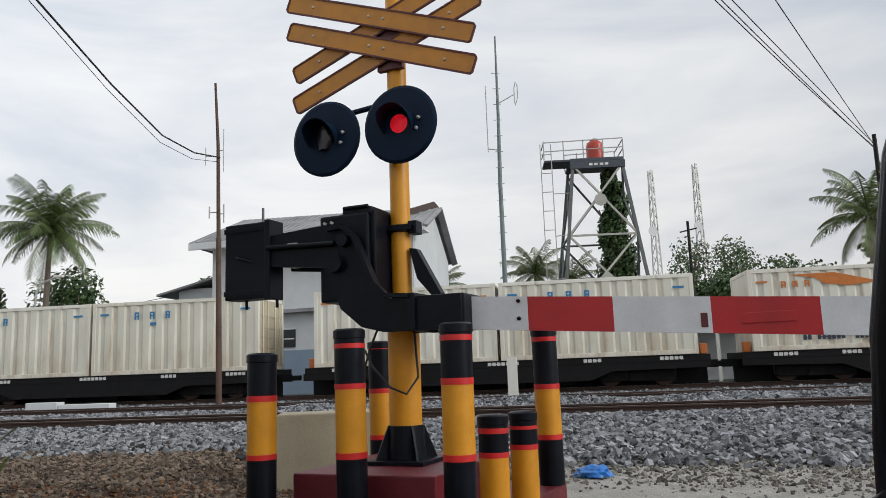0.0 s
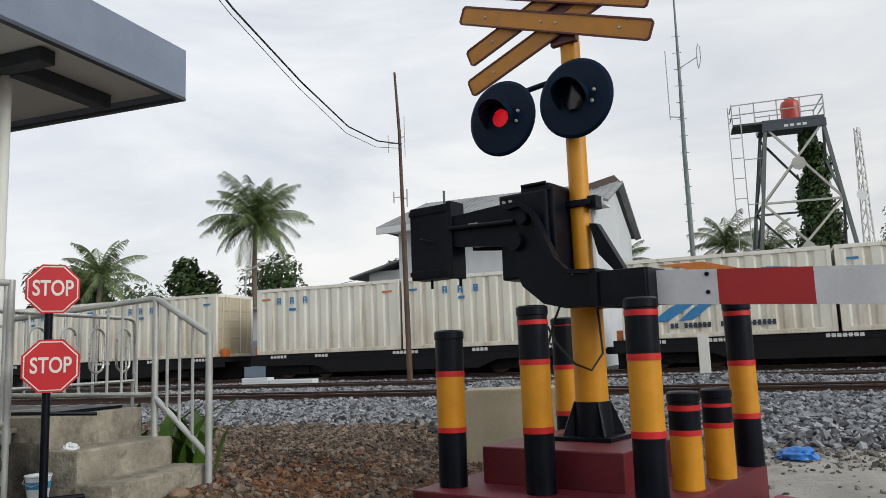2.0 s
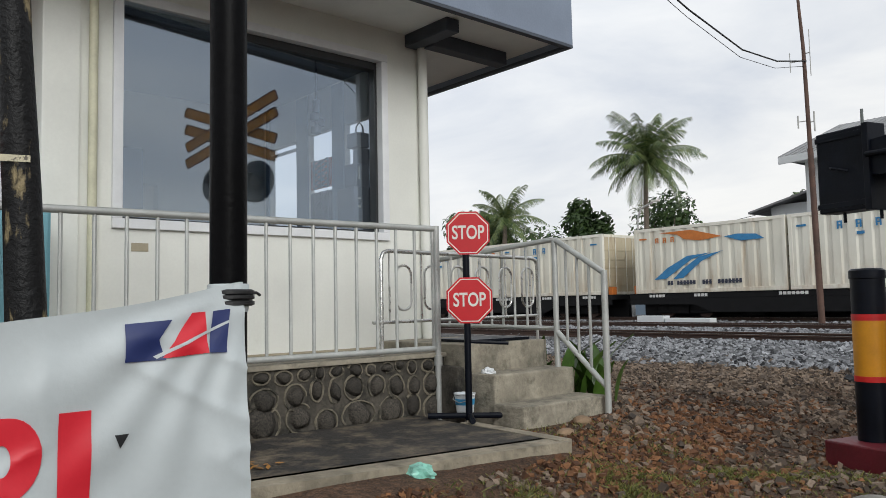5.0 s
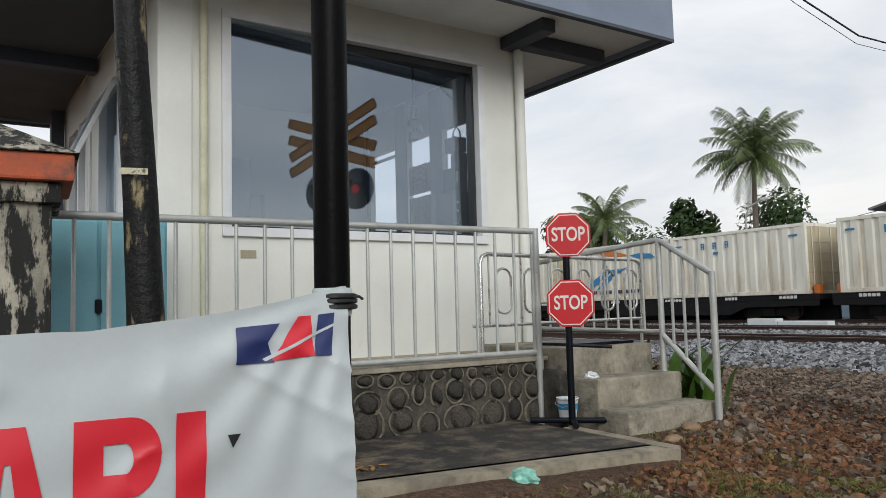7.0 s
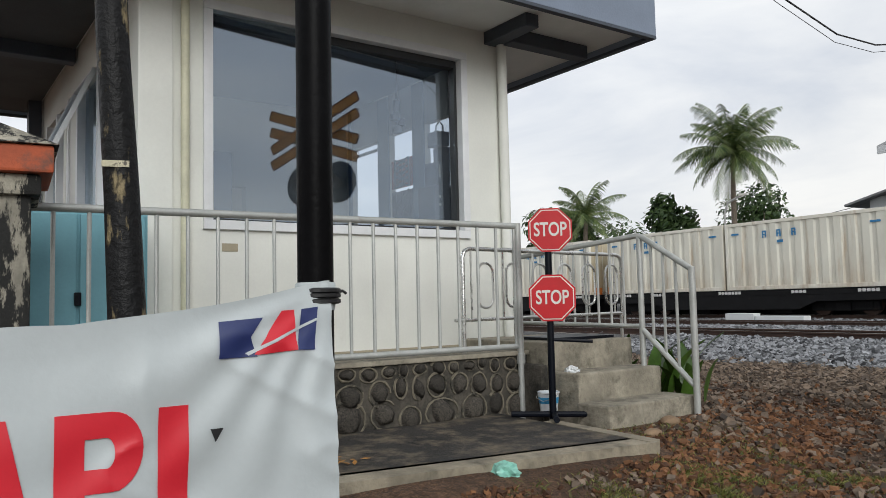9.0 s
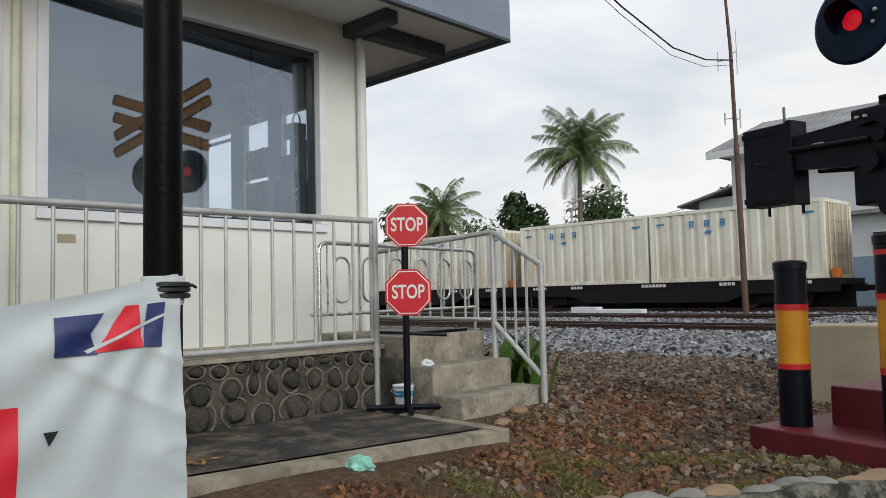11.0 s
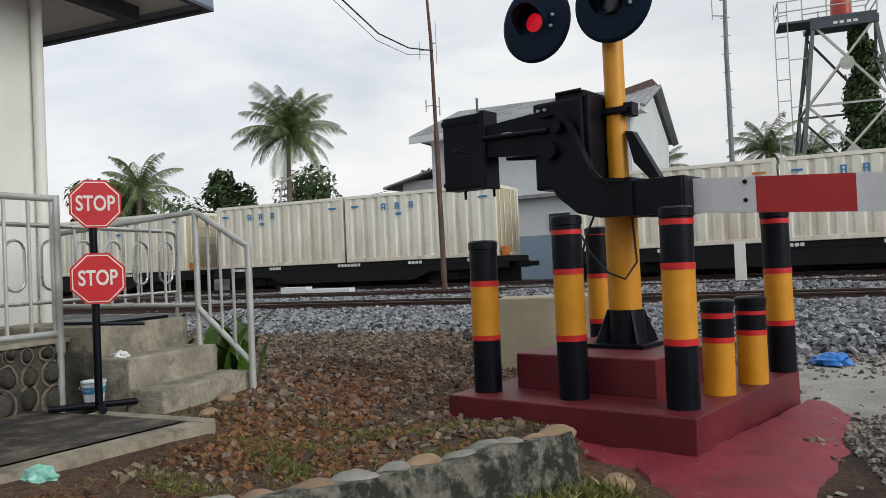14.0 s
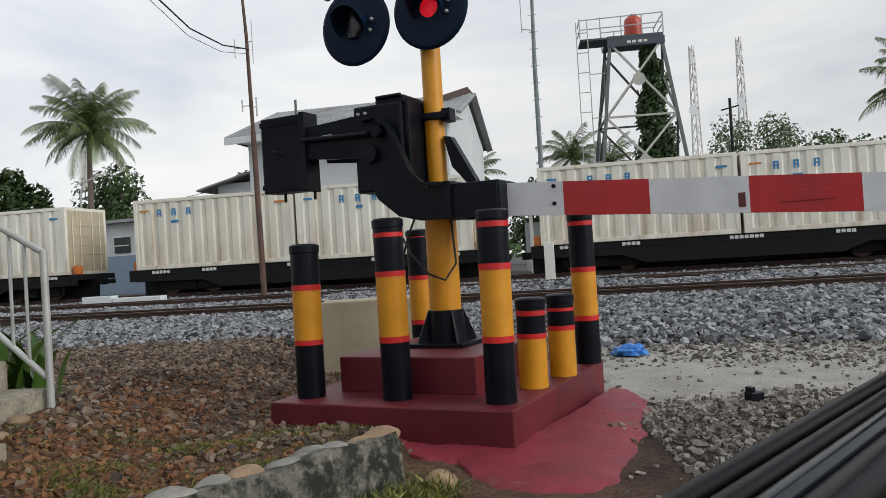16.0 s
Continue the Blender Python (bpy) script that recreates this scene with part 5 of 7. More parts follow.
def make_railings():
    r = thing("walkway_railing", HUT, "grey painted tubular steel railing with upright bars", "railing")
    part("top_rail", swept([(0.02, -3.55, 1.752), (0.02, 0.03, 1.778)], 0.024, 12), M_STEEL, r, smooth=True)
    part("bottom_rail", swept([(0.02, -3.55, 0.845), (0.02, 0.03, 0.835)], 0.022, 12), M_STEEL, r, smooth=True)
    for k in range(20):
        y = -3.45 + k * 0.1815
        part("bar", swept([(0.02, y, 0.85), (0.02, y, 1.755)], 0.0125, 8), M_STEEL, r, smooth=True)
    part("corner_post", swept([(0.03, 0.03, 0.25), (0.03, 0.03, 1.80)], 0.026, 12), M_STEEL, r, smooth=True)
    part("post_socket", swept([(0.03, 0.03, 0.70), (0.03, 0.03, 0.78)], 0.034, 12), M_STEEL, r, smooth=True)
    part("end_post", swept([(0.02, -3.55, 0.78), (0.02, -3.55, 1.77)], 0.026, 12), M_STEEL, r, smooth=True)
    # handrail of the steps
    s = thing("stair_handrail", HUT, "grey tubular handrail sloping down beside the steps", "handrail")
    Y = 0.99
    part("top_rail", swept([(-1.25, Y, 1.60), (0.40, Y, 1.70), (0.46, Y, 1.685), (0.93, Y, 1.40)], 0.023, 12), M_STEEL, s, smooth=True)
    part("lower_rail", swept([(0.44, Y, 0.93), (0.91, Y, 0.52)], 0.022, 10), M_STEEL, s, smooth=True)
    part("post", swept([(0.43, Y, 0.63), (0.43, Y, 1.70)], 0.024, 12), M_STEEL, s, smooth=True)
    part("end_post", swept([(0.93, Y, 0.25), (0.93, Y, 1.42)], 0.026, 12), M_STEEL, s, smooth=True)
    for x in (0.545, 0.66, 0.78):
        k = (x - 0.44) / 0.47
        part("bar", swept([(x, Y, 0.93 - 0.41 * k), (x, Y, 1.69 - 0.29 * k)], 0.012, 8), M_STEEL, s, smooth=True)
    part("mid_rail", swept([(-1.25, Y, 0.98), (0.43, Y, 0.96)], 0.018, 8), M_STEEL, s, smooth=True)
    for k in range(11):
        x = -1.2 + k * 0.145
        part("bar", swept([(x, Y, 0.97), (x, Y, 1.60 + 0.06 * (x + 1.2))], 0.011, 8), M_STEEL, s, smooth=True)
    part("rear_post", swept([(-1.25, Y, 0.4), (-1.25, Y, 1.62)], 0.022, 10), M_STEEL, s, smooth=True)
    # low stainless gate with oval loops
    g = thing("stair_gate", HUT, "low bright steel gate with a row of oval loops", "gate")
    X = -0.10
    y0, y1, zt, zb = -0.42, 1.36, 1.60, 1.06
    pts = [(X, y0, 0.80), (X, y0, zt - 0.07), (X, y0 + 0.02, zt - 0.02), (X, y0 + 0.07, zt), (X, y1 - 0.07, zt - 0.02), (X, y1 - 0.02, zt - 0.04), (X, y1, zt - 0.09), (X, y1, zb - 0.03)]
    part("hoop", swept(pts, 0.017, 10), M_CHROME, g, smooth=True)
    part("lower_bar", swept([(X, y0 - 0.08, zb - 0.01), (X, y1, zb)], 0.014, 10), M_CHROME, g, smooth=True)
    for k in range(6):
        yc = -0.20 + k * 0.285
        pts = [(X, yc + 0.075 * math.cos(a), 1.315 + (0.10 if math.sin(a) > 0 else -0.10) + 0.075 * math.sin(a)) for a in [math.tau * (j + 0.5) / 20 for j in range(21)]]
        part("oval_loop", swept(pts, 0.010, 8), M_CHROME, g, smooth=True)
    for k in range(11):
        y = y0 + 0.08 + k * 0.16
        if k % 2 == 0:
            part("bar", swept([(X, y, zb), (X, y, zt - 0.01)], 0.008, 8), M_CHROME, g, smooth=True)
    for y in (y0, y1 - 0.02):
        part("leg", swept([(X, y, 0.80), (X, y, zb)], 0.014, 8), M_CHROME, g, smooth=True)
    part("floor_track", boxed(-0.30, 0.16, 0.30, 0.95, 0.868, 0.89, 0.004), M_BLACK, g, "dark steel floor bar")


make_railings()


def make_stop():
    s = thing("stop_sign_stand", HUT @ pose(0.480, -0.068, 0.335, 0, 0, -42), "black stand carrying two small red octagonal stop signs", "stop sign")
    part("pole", swept([(0, 0, 0), (0, 0, 1.50)], 0.026, 12), M_BLACK, s, smooth=True)
    part("foot", swept([(-0.02, -0.30, 0.03), (0, 0.34, 0.03)], 0.022, 10), M_BLACK, s)
    part("foot", swept([(-0.26, 0, 0.03), (0.26, 0.02, 0.03)], 0.022, 10), M_BLACK, s)
    part("crossbar", swept([(0, -0.02, 0.57), (0, 0.30, 0.55)], 0.013, 8), M_BLACK, s)
    for z in (1.365, 0.87):
        R = 0.172 if z > 1 else 0.182
        def octo(r):
            return [(r * math.cos(radians(22.5 + 45 * k)), r * math.sin(radians(22.5 + 45 * k))) for k in range(8)]
        def octo_plate(r, x0, x1):
            bm = bmesh.new()
            plate(bm, octo(r), -x1, -x0)
            bmesh.ops.transform(bm, matrix=pose(0, 0.02, z, 0, 0, 90), verts=bm.verts)
            return bm
        face = part("sign_plate", octo_plate(R, 0.028, 0.034), M_STOPRED, s, "red octagonal plate")
        part("sign_border", octo_plate(R * 0.93, 0.034, 0.036), M_SIGNWHITE, face, "thin white border line")
        part("sign_field", octo_plate(R * 0.885, 0.036, 0.038), M_STOPRED, face)
        lettering("sign_lettering", "STOP", 0.125, M_SIGNWHITE, pose(0.0395, 0.02, z, 90, 0, 90) @ Matrix.Diagonal((0.80, 1.12, 1.0, 1.0)), face)
    return s


make_stop()


# ---------------------------------------------------------------- banner, poles and pillar beside the hut
def make_banner():
    solo("black_pole", swept([(0, 0, 0), (0.01, 0, 2.6), (0.0, 0, 5.6)], [0.072, 0.072, 0.07], 24), M_POLEBLACK, pose(-2.612, 1.55, 0.24), "black tarred round pole with a banner tied to it", "pole", smooth=True)
    wp = thing("timber_pole", pose(-3.385, 1.07, 0.24), "leaning weathered black timber pole", "pole")
    pts = [(0.01, 0.03, 0), (0.005, 0.01, 0.9), (-0.003, -0.014, 1.47), (-0.018, -0.050, 2.1), (-0.05, -0.14, 4.6)]
    part("shaft", swept(pts, [0.088, 0.080, 0.074, 0.069, 0.064], 18), M_TAR, wp, smooth=True)
    part("number_tag", boxed(-0.055, 0.055, -0.004, 0.004, -0.014, 0.014), M_TAG, wp, "small cream metal tag with dark marks").matrix_basis = pose(0.055, -0.060, 1.575, 0, 0, 68)
    b = thing("banner", pose(-2.545, 1.49, 0, 0, 0, -96.3 + 0), "sagging white vinyl banner with large red letters, tied between poles", "banner")
    # local x runs from the pole away along the hut, y towards the road
    nx, nz = 150, 60
    bm = bmesh.new()

    def hem(x):
        return 1.282 - 0.15 * min(1.0, max(0.0, x + 0.05) / 0.9) - 0.012 * math.sin(x * 5)

    def cloth(u, v):
        x = -0.075 + 2.385 * u
        z = hem(x) - v * 0.98
        dx, dz = x + 0.085, 1.27 - z
        r, a = math.hypot(dx, dz), math.atan2(dz, dx)
        # folds that fan out from the tied corner
        fan = 0.006 * math.sin(19 * a + 3.0 * noise.noise(Vector((x * 1.7, z * 1.7, 2.0)))) * smooth(0.06, 0.45, r) * (1 - 0.75 * smooth(0.8, 1.9, r))
        # slack creases that hang along the sagging hem
        crease = noise.noise(Vector((x * 1.6, (z - 0.25 * x) * 5.0, 5.0)))
        slack = 0.014 * (1 - abs(crease)) ** 7 + 0.004 * noise.noise(Vector((x * 5.0, (z + 0.45 * x) * 7.0, 8.0)))
        y = 0.030 * math.sin(4.2 * x + 3.0 * v) * (0.4 + v) + fan + slack * smooth(0.02, 0.2, v + 0.02)
        edge = 0.004 * math.sin(34 * z) * (1 - smooth(0.0, 0.10, dx))
        return (x + edge * 0.5, y + edge + 0.03 * v + 0.012 * (1 - smooth(0.0, 0.16, dx)), z)
    for back in (0, 1):
        grid = [[bm.verts.new(Vector(cloth(i / nx, j / nz)) - Vector((0, 0.003 * back, 0))) for i in range(nx + 1)] for j in range(nz + 1)]
        for j in range(nz):
            for i in range(nx):
                bm.faces.new((grid[j][i], grid[j][i + 1], grid[j + 1][i + 1], grid[j + 1][i]))
    part("sheet", bm, M_BANNER, b, smooth=True)
    at_pole = b.matrix_basis.inverted() @ Vector((-2.610, 1.55, 0))
    part("collar", lathe(bmesh.new(), [(0.076, 1.17), (0.080, 1.20), (0.080, 1.275), (0.076, 1.28)], 24, pose(at_pole.x, at_pole.y, 0)), M_BANNER, b, "cloth wrapped round the pole", smooth=True)
    for z in (1.205, 1.228, 1.247):
        part("tie", lathe(bmesh.new(), [(0.090, z - 0.011), (0.101, z - 0.006), (0.101, z + 0.006), (0.090, z + 0.011)], 24, pose(at_pole.x, at_pole.y, 0)), M_WIRE, b, "black tape wound round the pole")
    part("tie_end", swept([at_pole + Vector((-0.03, 0.08, 1.235)), at_pole + Vector((-0.09, 0.06, 1.245)), at_pole + Vector((-0.11, 0.05, 1.235))], 0.006, 6), M_WIRE, b)

    def cloth_at(x, z):
        return cloth((x + 0.075) / 2.385, (hem(x) - z) / 0.98)

    def ink(name, polys, mat, lift, label=""):
        """A printed shape that follows the cloth: polygons of (x from the pole, z)."""
        bm = bmesh.new()
        for poly in polys:
            bm.faces.new([bm.verts.new((x + 0.008, 0, z)) for x, z in poly])
        bmesh.ops.remove_doubles(bm, verts=bm.verts, dist=0.0005)
        for _ in range(5):
            bmesh.ops.triangulate(bm, faces=bm.faces[:])
            bmesh.ops.subdivide_edges(bm, edges=[e for e in bm.edges if e.calc_length() > 0.03], cuts=1)
        for v in bm.verts:
            v.co.y = cloth_at(v.co.x, v.co.z)[1] + lift
        bmesh.ops.triangulate(bm, faces=bm.faces[:])
        return part(name, bm, mat, b, label, smooth=True)
    T = 0.007
    # house mark as plain slanted shapes
    ink("mark_block", [[(0.042, 1.177), (-0.023, 1.184), (-0.005, 1.021), (0.067, 1.025)]], M_BANNER_NAVY, T, "navy slanted bar")
    ink("mark_block", [[(0.124, 1.172), (0.072, 1.175), (0.067, 1.024), (0.237, 1.013)]], M_BANNER_RED, T, "red slanted wedge")
    ink("mark_block", [[(0.364, 1.138), (0.200, 1.149), (0.250, 1.080), (0.225, 1.008), (0.369, 1.007)]], M_BANNER_NAVY, T, "navy slanted block")
    ink("mark_slash", [[(0.270, 1.022), (-0.017, 1.142), (-0.017, 1.132), (0.258, 1.013)]], M_BANNER, T + 0.002)
    ink("letter_i", [[(0.569, 0.855), (0.468, 0.855), (0.468, 0.32), (0.569, 0.32)]], M_BANNER_RED, T, "red printed letter I")
    arc = [math.pi * k / 14 for k in range(15)]
    outer = [(0.715 - 0.100 * math.sin(a), 0.725 + 0.130 * math.cos(a)) for a in arc]
    inner = [(0.730 - 0.026 * math.sin(a), 0.721 + 0.049 * math.cos(a)) for a in arc]
    bowl = [[outer[k], outer[k + 1], inner[k + 1], inner[k]] for k in range(14)]
    ink("letter_p", [[(0.886, 0.855), (0.796, 0.855), (0.796, 0.32), (0.886, 0.32)], [(0.796, 0.855), (0.715, 0.855), (0.730, 0.770), (0.796, 0.770)], [(0.796, 0.672), (0.730, 0.672), (0.715, 0.595), (0.796, 0.595)]] + bowl, M_BANNER_RED, T, "red printed letter P")
    ink("letter_a", [[(1.069, 0.855), (1.022, 0.855), (0.905, 0.32), (1.000, 0.32), (1.022, 0.43), (1.035, 0.53), (1.062, 0.745), (1.069, 0.745)],
                     [(1.116, 0.855), (1.069, 0.855), (1.069, 0.745), (1.080, 0.745), (1.105, 0.53), (1.116, 0.43), (1.135, 0.32), (1.230, 0.32)],
                     [(1.022, 0.43), (1.116, 0.43), (1.105, 0.53), (1.035, 0.53)]], M_BANNER_RED, T, "red printed letter A")
    ink("tear", [[(0.397, 0.765), (0.350, 0.765), (0.377, 0.717)]], M_FRAME, T, "small torn hole")
    p = thing("gate_pillar", pose(-4.185, 0.645, 0.15, 0, 0, -12), "mould-stained plaster gate pillar with an orange cap", "pillar")
    part("shaft", boxed(-0.23, 0.23, -0.23, 0.23, 0, 1.60, 0.02), M_MOSS, p)
    part("neck", boxed(-0.27, 0.27, -0.27, 0.27, 1.58, 1.68, 0.02), M_MOSS, p)
    part("cap", boxed(-0.32, 0.32, -0.32, 0.32, 1.68, 1.81, 0.015), M_BRICKCAP, p, "orange painted cap")
    bm = bmesh.new()
    vs = [bm.verts.new(v) for v in ((-0.34, -0.34, 1.812), (0.34, -0.34, 1.812), (0.34, 0.34, 1.812), (-0.34, 0.34, 1.812), (0.0, 0.0, 2.0))]
    bm.faces.new(vs[3::-1])
    for k in range(4):
        bm.faces.new((vs[k], vs[(k + 1) % 4], vs[4]))
    part("cap_top", bm, M_MOSS, p)
    lk = thing("teal_locker", HUT @ pose(-0.82, -2.70, 0.80), "teal painted metal locker behind the railing", "locker")
    part("body", boxed(-0.35, 0.35, -0.75, 0.05, 0, 1.02, 0.01), M_TEAL, lk)
    for y0, y1 in ((-0.73, -0.37), (-0.35, 0.03)):
        dr = part("door", boxed(0.352, 0.372, y0, y1, 0.04, 0.98, 0.006), M_TEAL, lk)
        part("hinge", boxed(0.372, 0.384, y0 + 0.01, y0 + 0.03, 0.2, 0.3), M_TRIM, dr)
    part("padlock", boxed(0.372, 0.395, -0.385, -0.345, 0.42, 0.50, 0.006), M_BLACK, lk, "dark padlock")


make_banner()


# ---------------------------------------------------------------- small things by the hut
def small_things():
    b = thing("paint_bucket", HUT @ pose(0.33, 0.03, 0.335, 0, 0, 20), "white plastic paint bucket with a blue band", "bucket")
    part("shell", lathe(bmesh.new(), [(0.06, 0.0), (0.078, 0.16), (0.084, 0.165), (0.084, 0.175), (0.074, 0.172), (0.06, 0.02)], 24), M_BUCKET, b, smooth=True)
    part("label_band", lathe(bmesh.new(), [(0.0715, 0.09), (0.0775, 0.135)], 24), M_BUCKETBLUE, b)
    part("handle", swept([(0.083, 0, 0.165), (0.07, -0.06, 0.13), (0, -0.09, 0.11), (-0.07, -0.06, 0.13), (-0.083, 0, 0.165)], 0.003, 6), M_LATTICE, b)
    rng = random.Random(5)

    def crumple(name, r, mat, m, label, cat, flat=0.5):
        bm = bmesh.new()
        bmesh.ops.create_icosphere(bm, subdivisions=3, radius=r)
        for v in bm.verts:
            k = 1 + 0.55 * noise.noise(v.co * (3.2 / r) + Vector((rng.random() * 9, 0, 0)))
            v.co = Vector((v.co.x * k, v.co.y * k * 0.8, max(0.0, v.co.z * k * flat + r * 0.2)))
        return solo(name, bm, mat, m, label, cat)
    crumple("plastic_bag", 0.085, M_PLASTIC_TEAL, HUT @ pose(1.45, -1.32, 0.27), "crumpled pale teal plastic bag on the earth", "plastic bag", 0.7)
    crumple("plastic_sheet", 0.17, M_PLASTIC_BLUE, pose(1.47, 8.16, ground_z(1.47, 8.16)), "crumpled blue plastic sheet on the gravel", "plastic sheet", 0.5)
    crumple("water_bottle", 0.06, M_BUCKET, HUT @ pose(0.40, 0.22, 0.64), "crushed clear plastic bottle on the steps", "bottle", 0.6)
    p = thing("leafy_plant", HUT @ pose(0.25, 1.38, 0.28), "green broad-leaved plant beside the steps", "plant")
    for k in range(26):
        a, lean, L = rng.uniform(0, math.tau), rng.uniform(0.12, 0.5), rng.uniform(0.35, 0.85)
        o = Vector((rng.uniform(-0.4, 0.4), rng.uniform(-0.15, 0.25), 0))
        bm = bmesh.new()
        n, rows = 7, []
        for i in range(n):
            t = i / (n - 1)
            w = 0.065 * math.sin(math.pi * (0.08 + 0.9 * t))
            c = o + Vector((math.cos(a) * lean * L * t * (0.4 + t), math.sin(a) * lean * L * t * (0.4 + t), L * t * (1 - 0.25 * t)))
            s = Vector((-math.sin(a), math.cos(a), 0)) * w
            rows.append([bm.verts.new(c - s), bm.verts.new(c + Vector((0, 0, -0.012))), bm.verts.new(c + s)])
        for q, r in zip(rows, rows[1:]):
            for i in range(2):
                bm.faces.new((q[i], q[i + 1], r[i + 1], r[i]))
        part("leaf", bm, M_LEAF_BRIGHT, p, smooth=True)
    c = thing("cement_block", pose(-1.62, 7.3, 0.0, 0, 0, 5), "plain weathered cement block by the ballast", "concrete block")
    part("block", boxed(0, 1.25, 0, 0.5, 0.05, 0.83, 0.015), M_CONC_LT, c)
    s = thing("white_marker_post", pose(1.84, 21.9, 0.2, 0, 0, -8.5), "short white trackside marker post", "marker post")
    part("post", boxed(-0.14, 0.14, -0.07, 0.07, 0, 1.25, 0.012), M_SIGNWHITE, s)
    k = thing("burnt_block", pose(1.93, 5.75, 0.0, 0, 0, 20), "small charred black block on the road edge", "block")
    part("block", boxed(-0.06, 0.06, -0.04, 0.04, 0, 0.07, 0.01), M_BLACK, k)
    part("stub", boxed(-0.055, -0.01, -0.03, 0.03, 0.065, 0.11, 0.008), M_BLACK, k)
    bx = thing("trackside_box", TRACK @ pose(-13.2, -2.8, 0.25), "low white trackside equipment boxes", "equipment box")
    part("box", boxed(0, 1.1, 0, 0.4, 0, 0.34, 0.02), M_HOUSE, bx)
    part("box", boxed(1.15, 2.9, 0, 0.4, 0, 0.26, 0.02), M_HOUSE, bx)


M_LEAF_BRIGHT = surface("bright_green_leaf", (0.075, 0.16, 0.022), 0.45, 0.3, 8, 0.1, 40, random_tone=0.5)
small_things()


# ---------------------------------------------------------------- car window round the camera
def make_car():
    c = thing("car", pose(0, 0, 0), "dark car seen from inside: black window sill and pillar", "car")
    # the left window line: back end, front end
    B, A = Vector((-0.72, -0.33, 0.95)), Vector((0.82, 1.49, 0.95))
    d = (A - B).normalized()
    left = Vector((-d.y, d.x, 0))
    up = Vector((0, 0, 1))

    def run(off, dz, r, name, mat, label=""):
        part(name, swept([B + left * off + up * dz, A + left * off + up * dz], r, 16), mat, door, label, smooth=True)
    door = part("door_panel", bmesh.new(), M_CARGLOSS, c, "dark lacquered door")
    bm = bmesh.new()
    n = [B - left * 0.10, A - left * 0.10, A + left * 0.02, B + left * 0.02]
    lo = [bm.verts.new((p.x, p.y, 0.28)) for p in n]
    hi = [bm.verts.new((p.x, p.y, 0.90)) for p in n]
    bm.faces.new(lo[::-1])
    bm.faces.new(hi)
    for k in range(4):
        bm.faces.new((lo[k], lo[(k + 1) % 4], hi[(k + 1) % 4], hi[k]))
    bmesh.ops.recalc_face_normals(bm, faces=bm.faces)
    bm.to_mesh(door.data)
    bm.free()
    run(0.0, -0.012, 0.013, "window_seal", M_RUBBER, "black rubber window seal")
    run(-0.030, -0.020, 0.014, "inner_seal", M_RUBBER)
    run(-0.062, -0.026, 0.016, "sill_trim", M_CARGLOSS, "glossy sill trim")
    run(-0.100, -0.045, 0.030, "sill_pad", M_RUBBER)
    q = [Vector((0.885, 1.06, 1.95)), Vector((0.845, 1.13, 1.80)), Vector((0.790, 1.235, 1.52)), Vector((0.772, 1.305, 1.23)), Vector((0.775, 1.335, 1.05)), Vector((0.79, 1.36, 0.90))]
    q = [Vector((v.x * 1.11, v.y * 1.11, 1.2 + (v.z - 1.2) * 1.11)) for v in q]
    part("front_pillar", swept(q, 0.056, 18), M_RUBBER, c, "black windscreen pillar", smooth=True)
    part("pillar_seal", swept([v + Vector((-0.045, 0.0, 0)) for v in q[1:]], [0.010, 0.012, 0.014, 0.020, 0.028], 12), M_CARGLOSS, c, smooth=True)
    for off in (0.15, 1.9):
        w = A + d * 0.35 - d * (2.4 if off > 1 else 0) - left * 0.16
        part("tyre", lathe(bmesh.new(), [(0.16, -0.09), (0.29, -0.09), (0.31, -0.06), (0.31, 0.06), (0.29, 0.09), (0.16, 0.09)], 28, Matrix.Translation((w.x, w.y, 0.31)) @ d.to_track_quat("Y", "Z").to_matrix().to_4x4() @ pose(0, 0, 0, 0, 90, 0)), M_RUBBER, c)
    rocker = [B - d * 0.9 - left * 0.16, A + d * 0.7 - left * 0.16]
    part("rocker", swept([(p.x, p.y, 0.30) for p in rocker], 0.06, 10), M_CARGLOSS, c)


make_car()

# ---------------------------------------------------------------- station house and yard behind the train
def slab_poly(bm, pts, thick):
    """A flat panel through the given corners, with thickness downwards."""
    top = [bm.verts.new(p) for p in pts]
    bot = [bm.verts.new((p[0], p[1], p[2] - thick)) for p in pts]
    bm.faces.new(top)
    bm.faces.new(bot[::-1])
    for i in range(len(pts)):
        j = (i + 1) % len(pts)
        bm.faces.new((top[j], top[i], bot[i], bot[j]))
    return bm


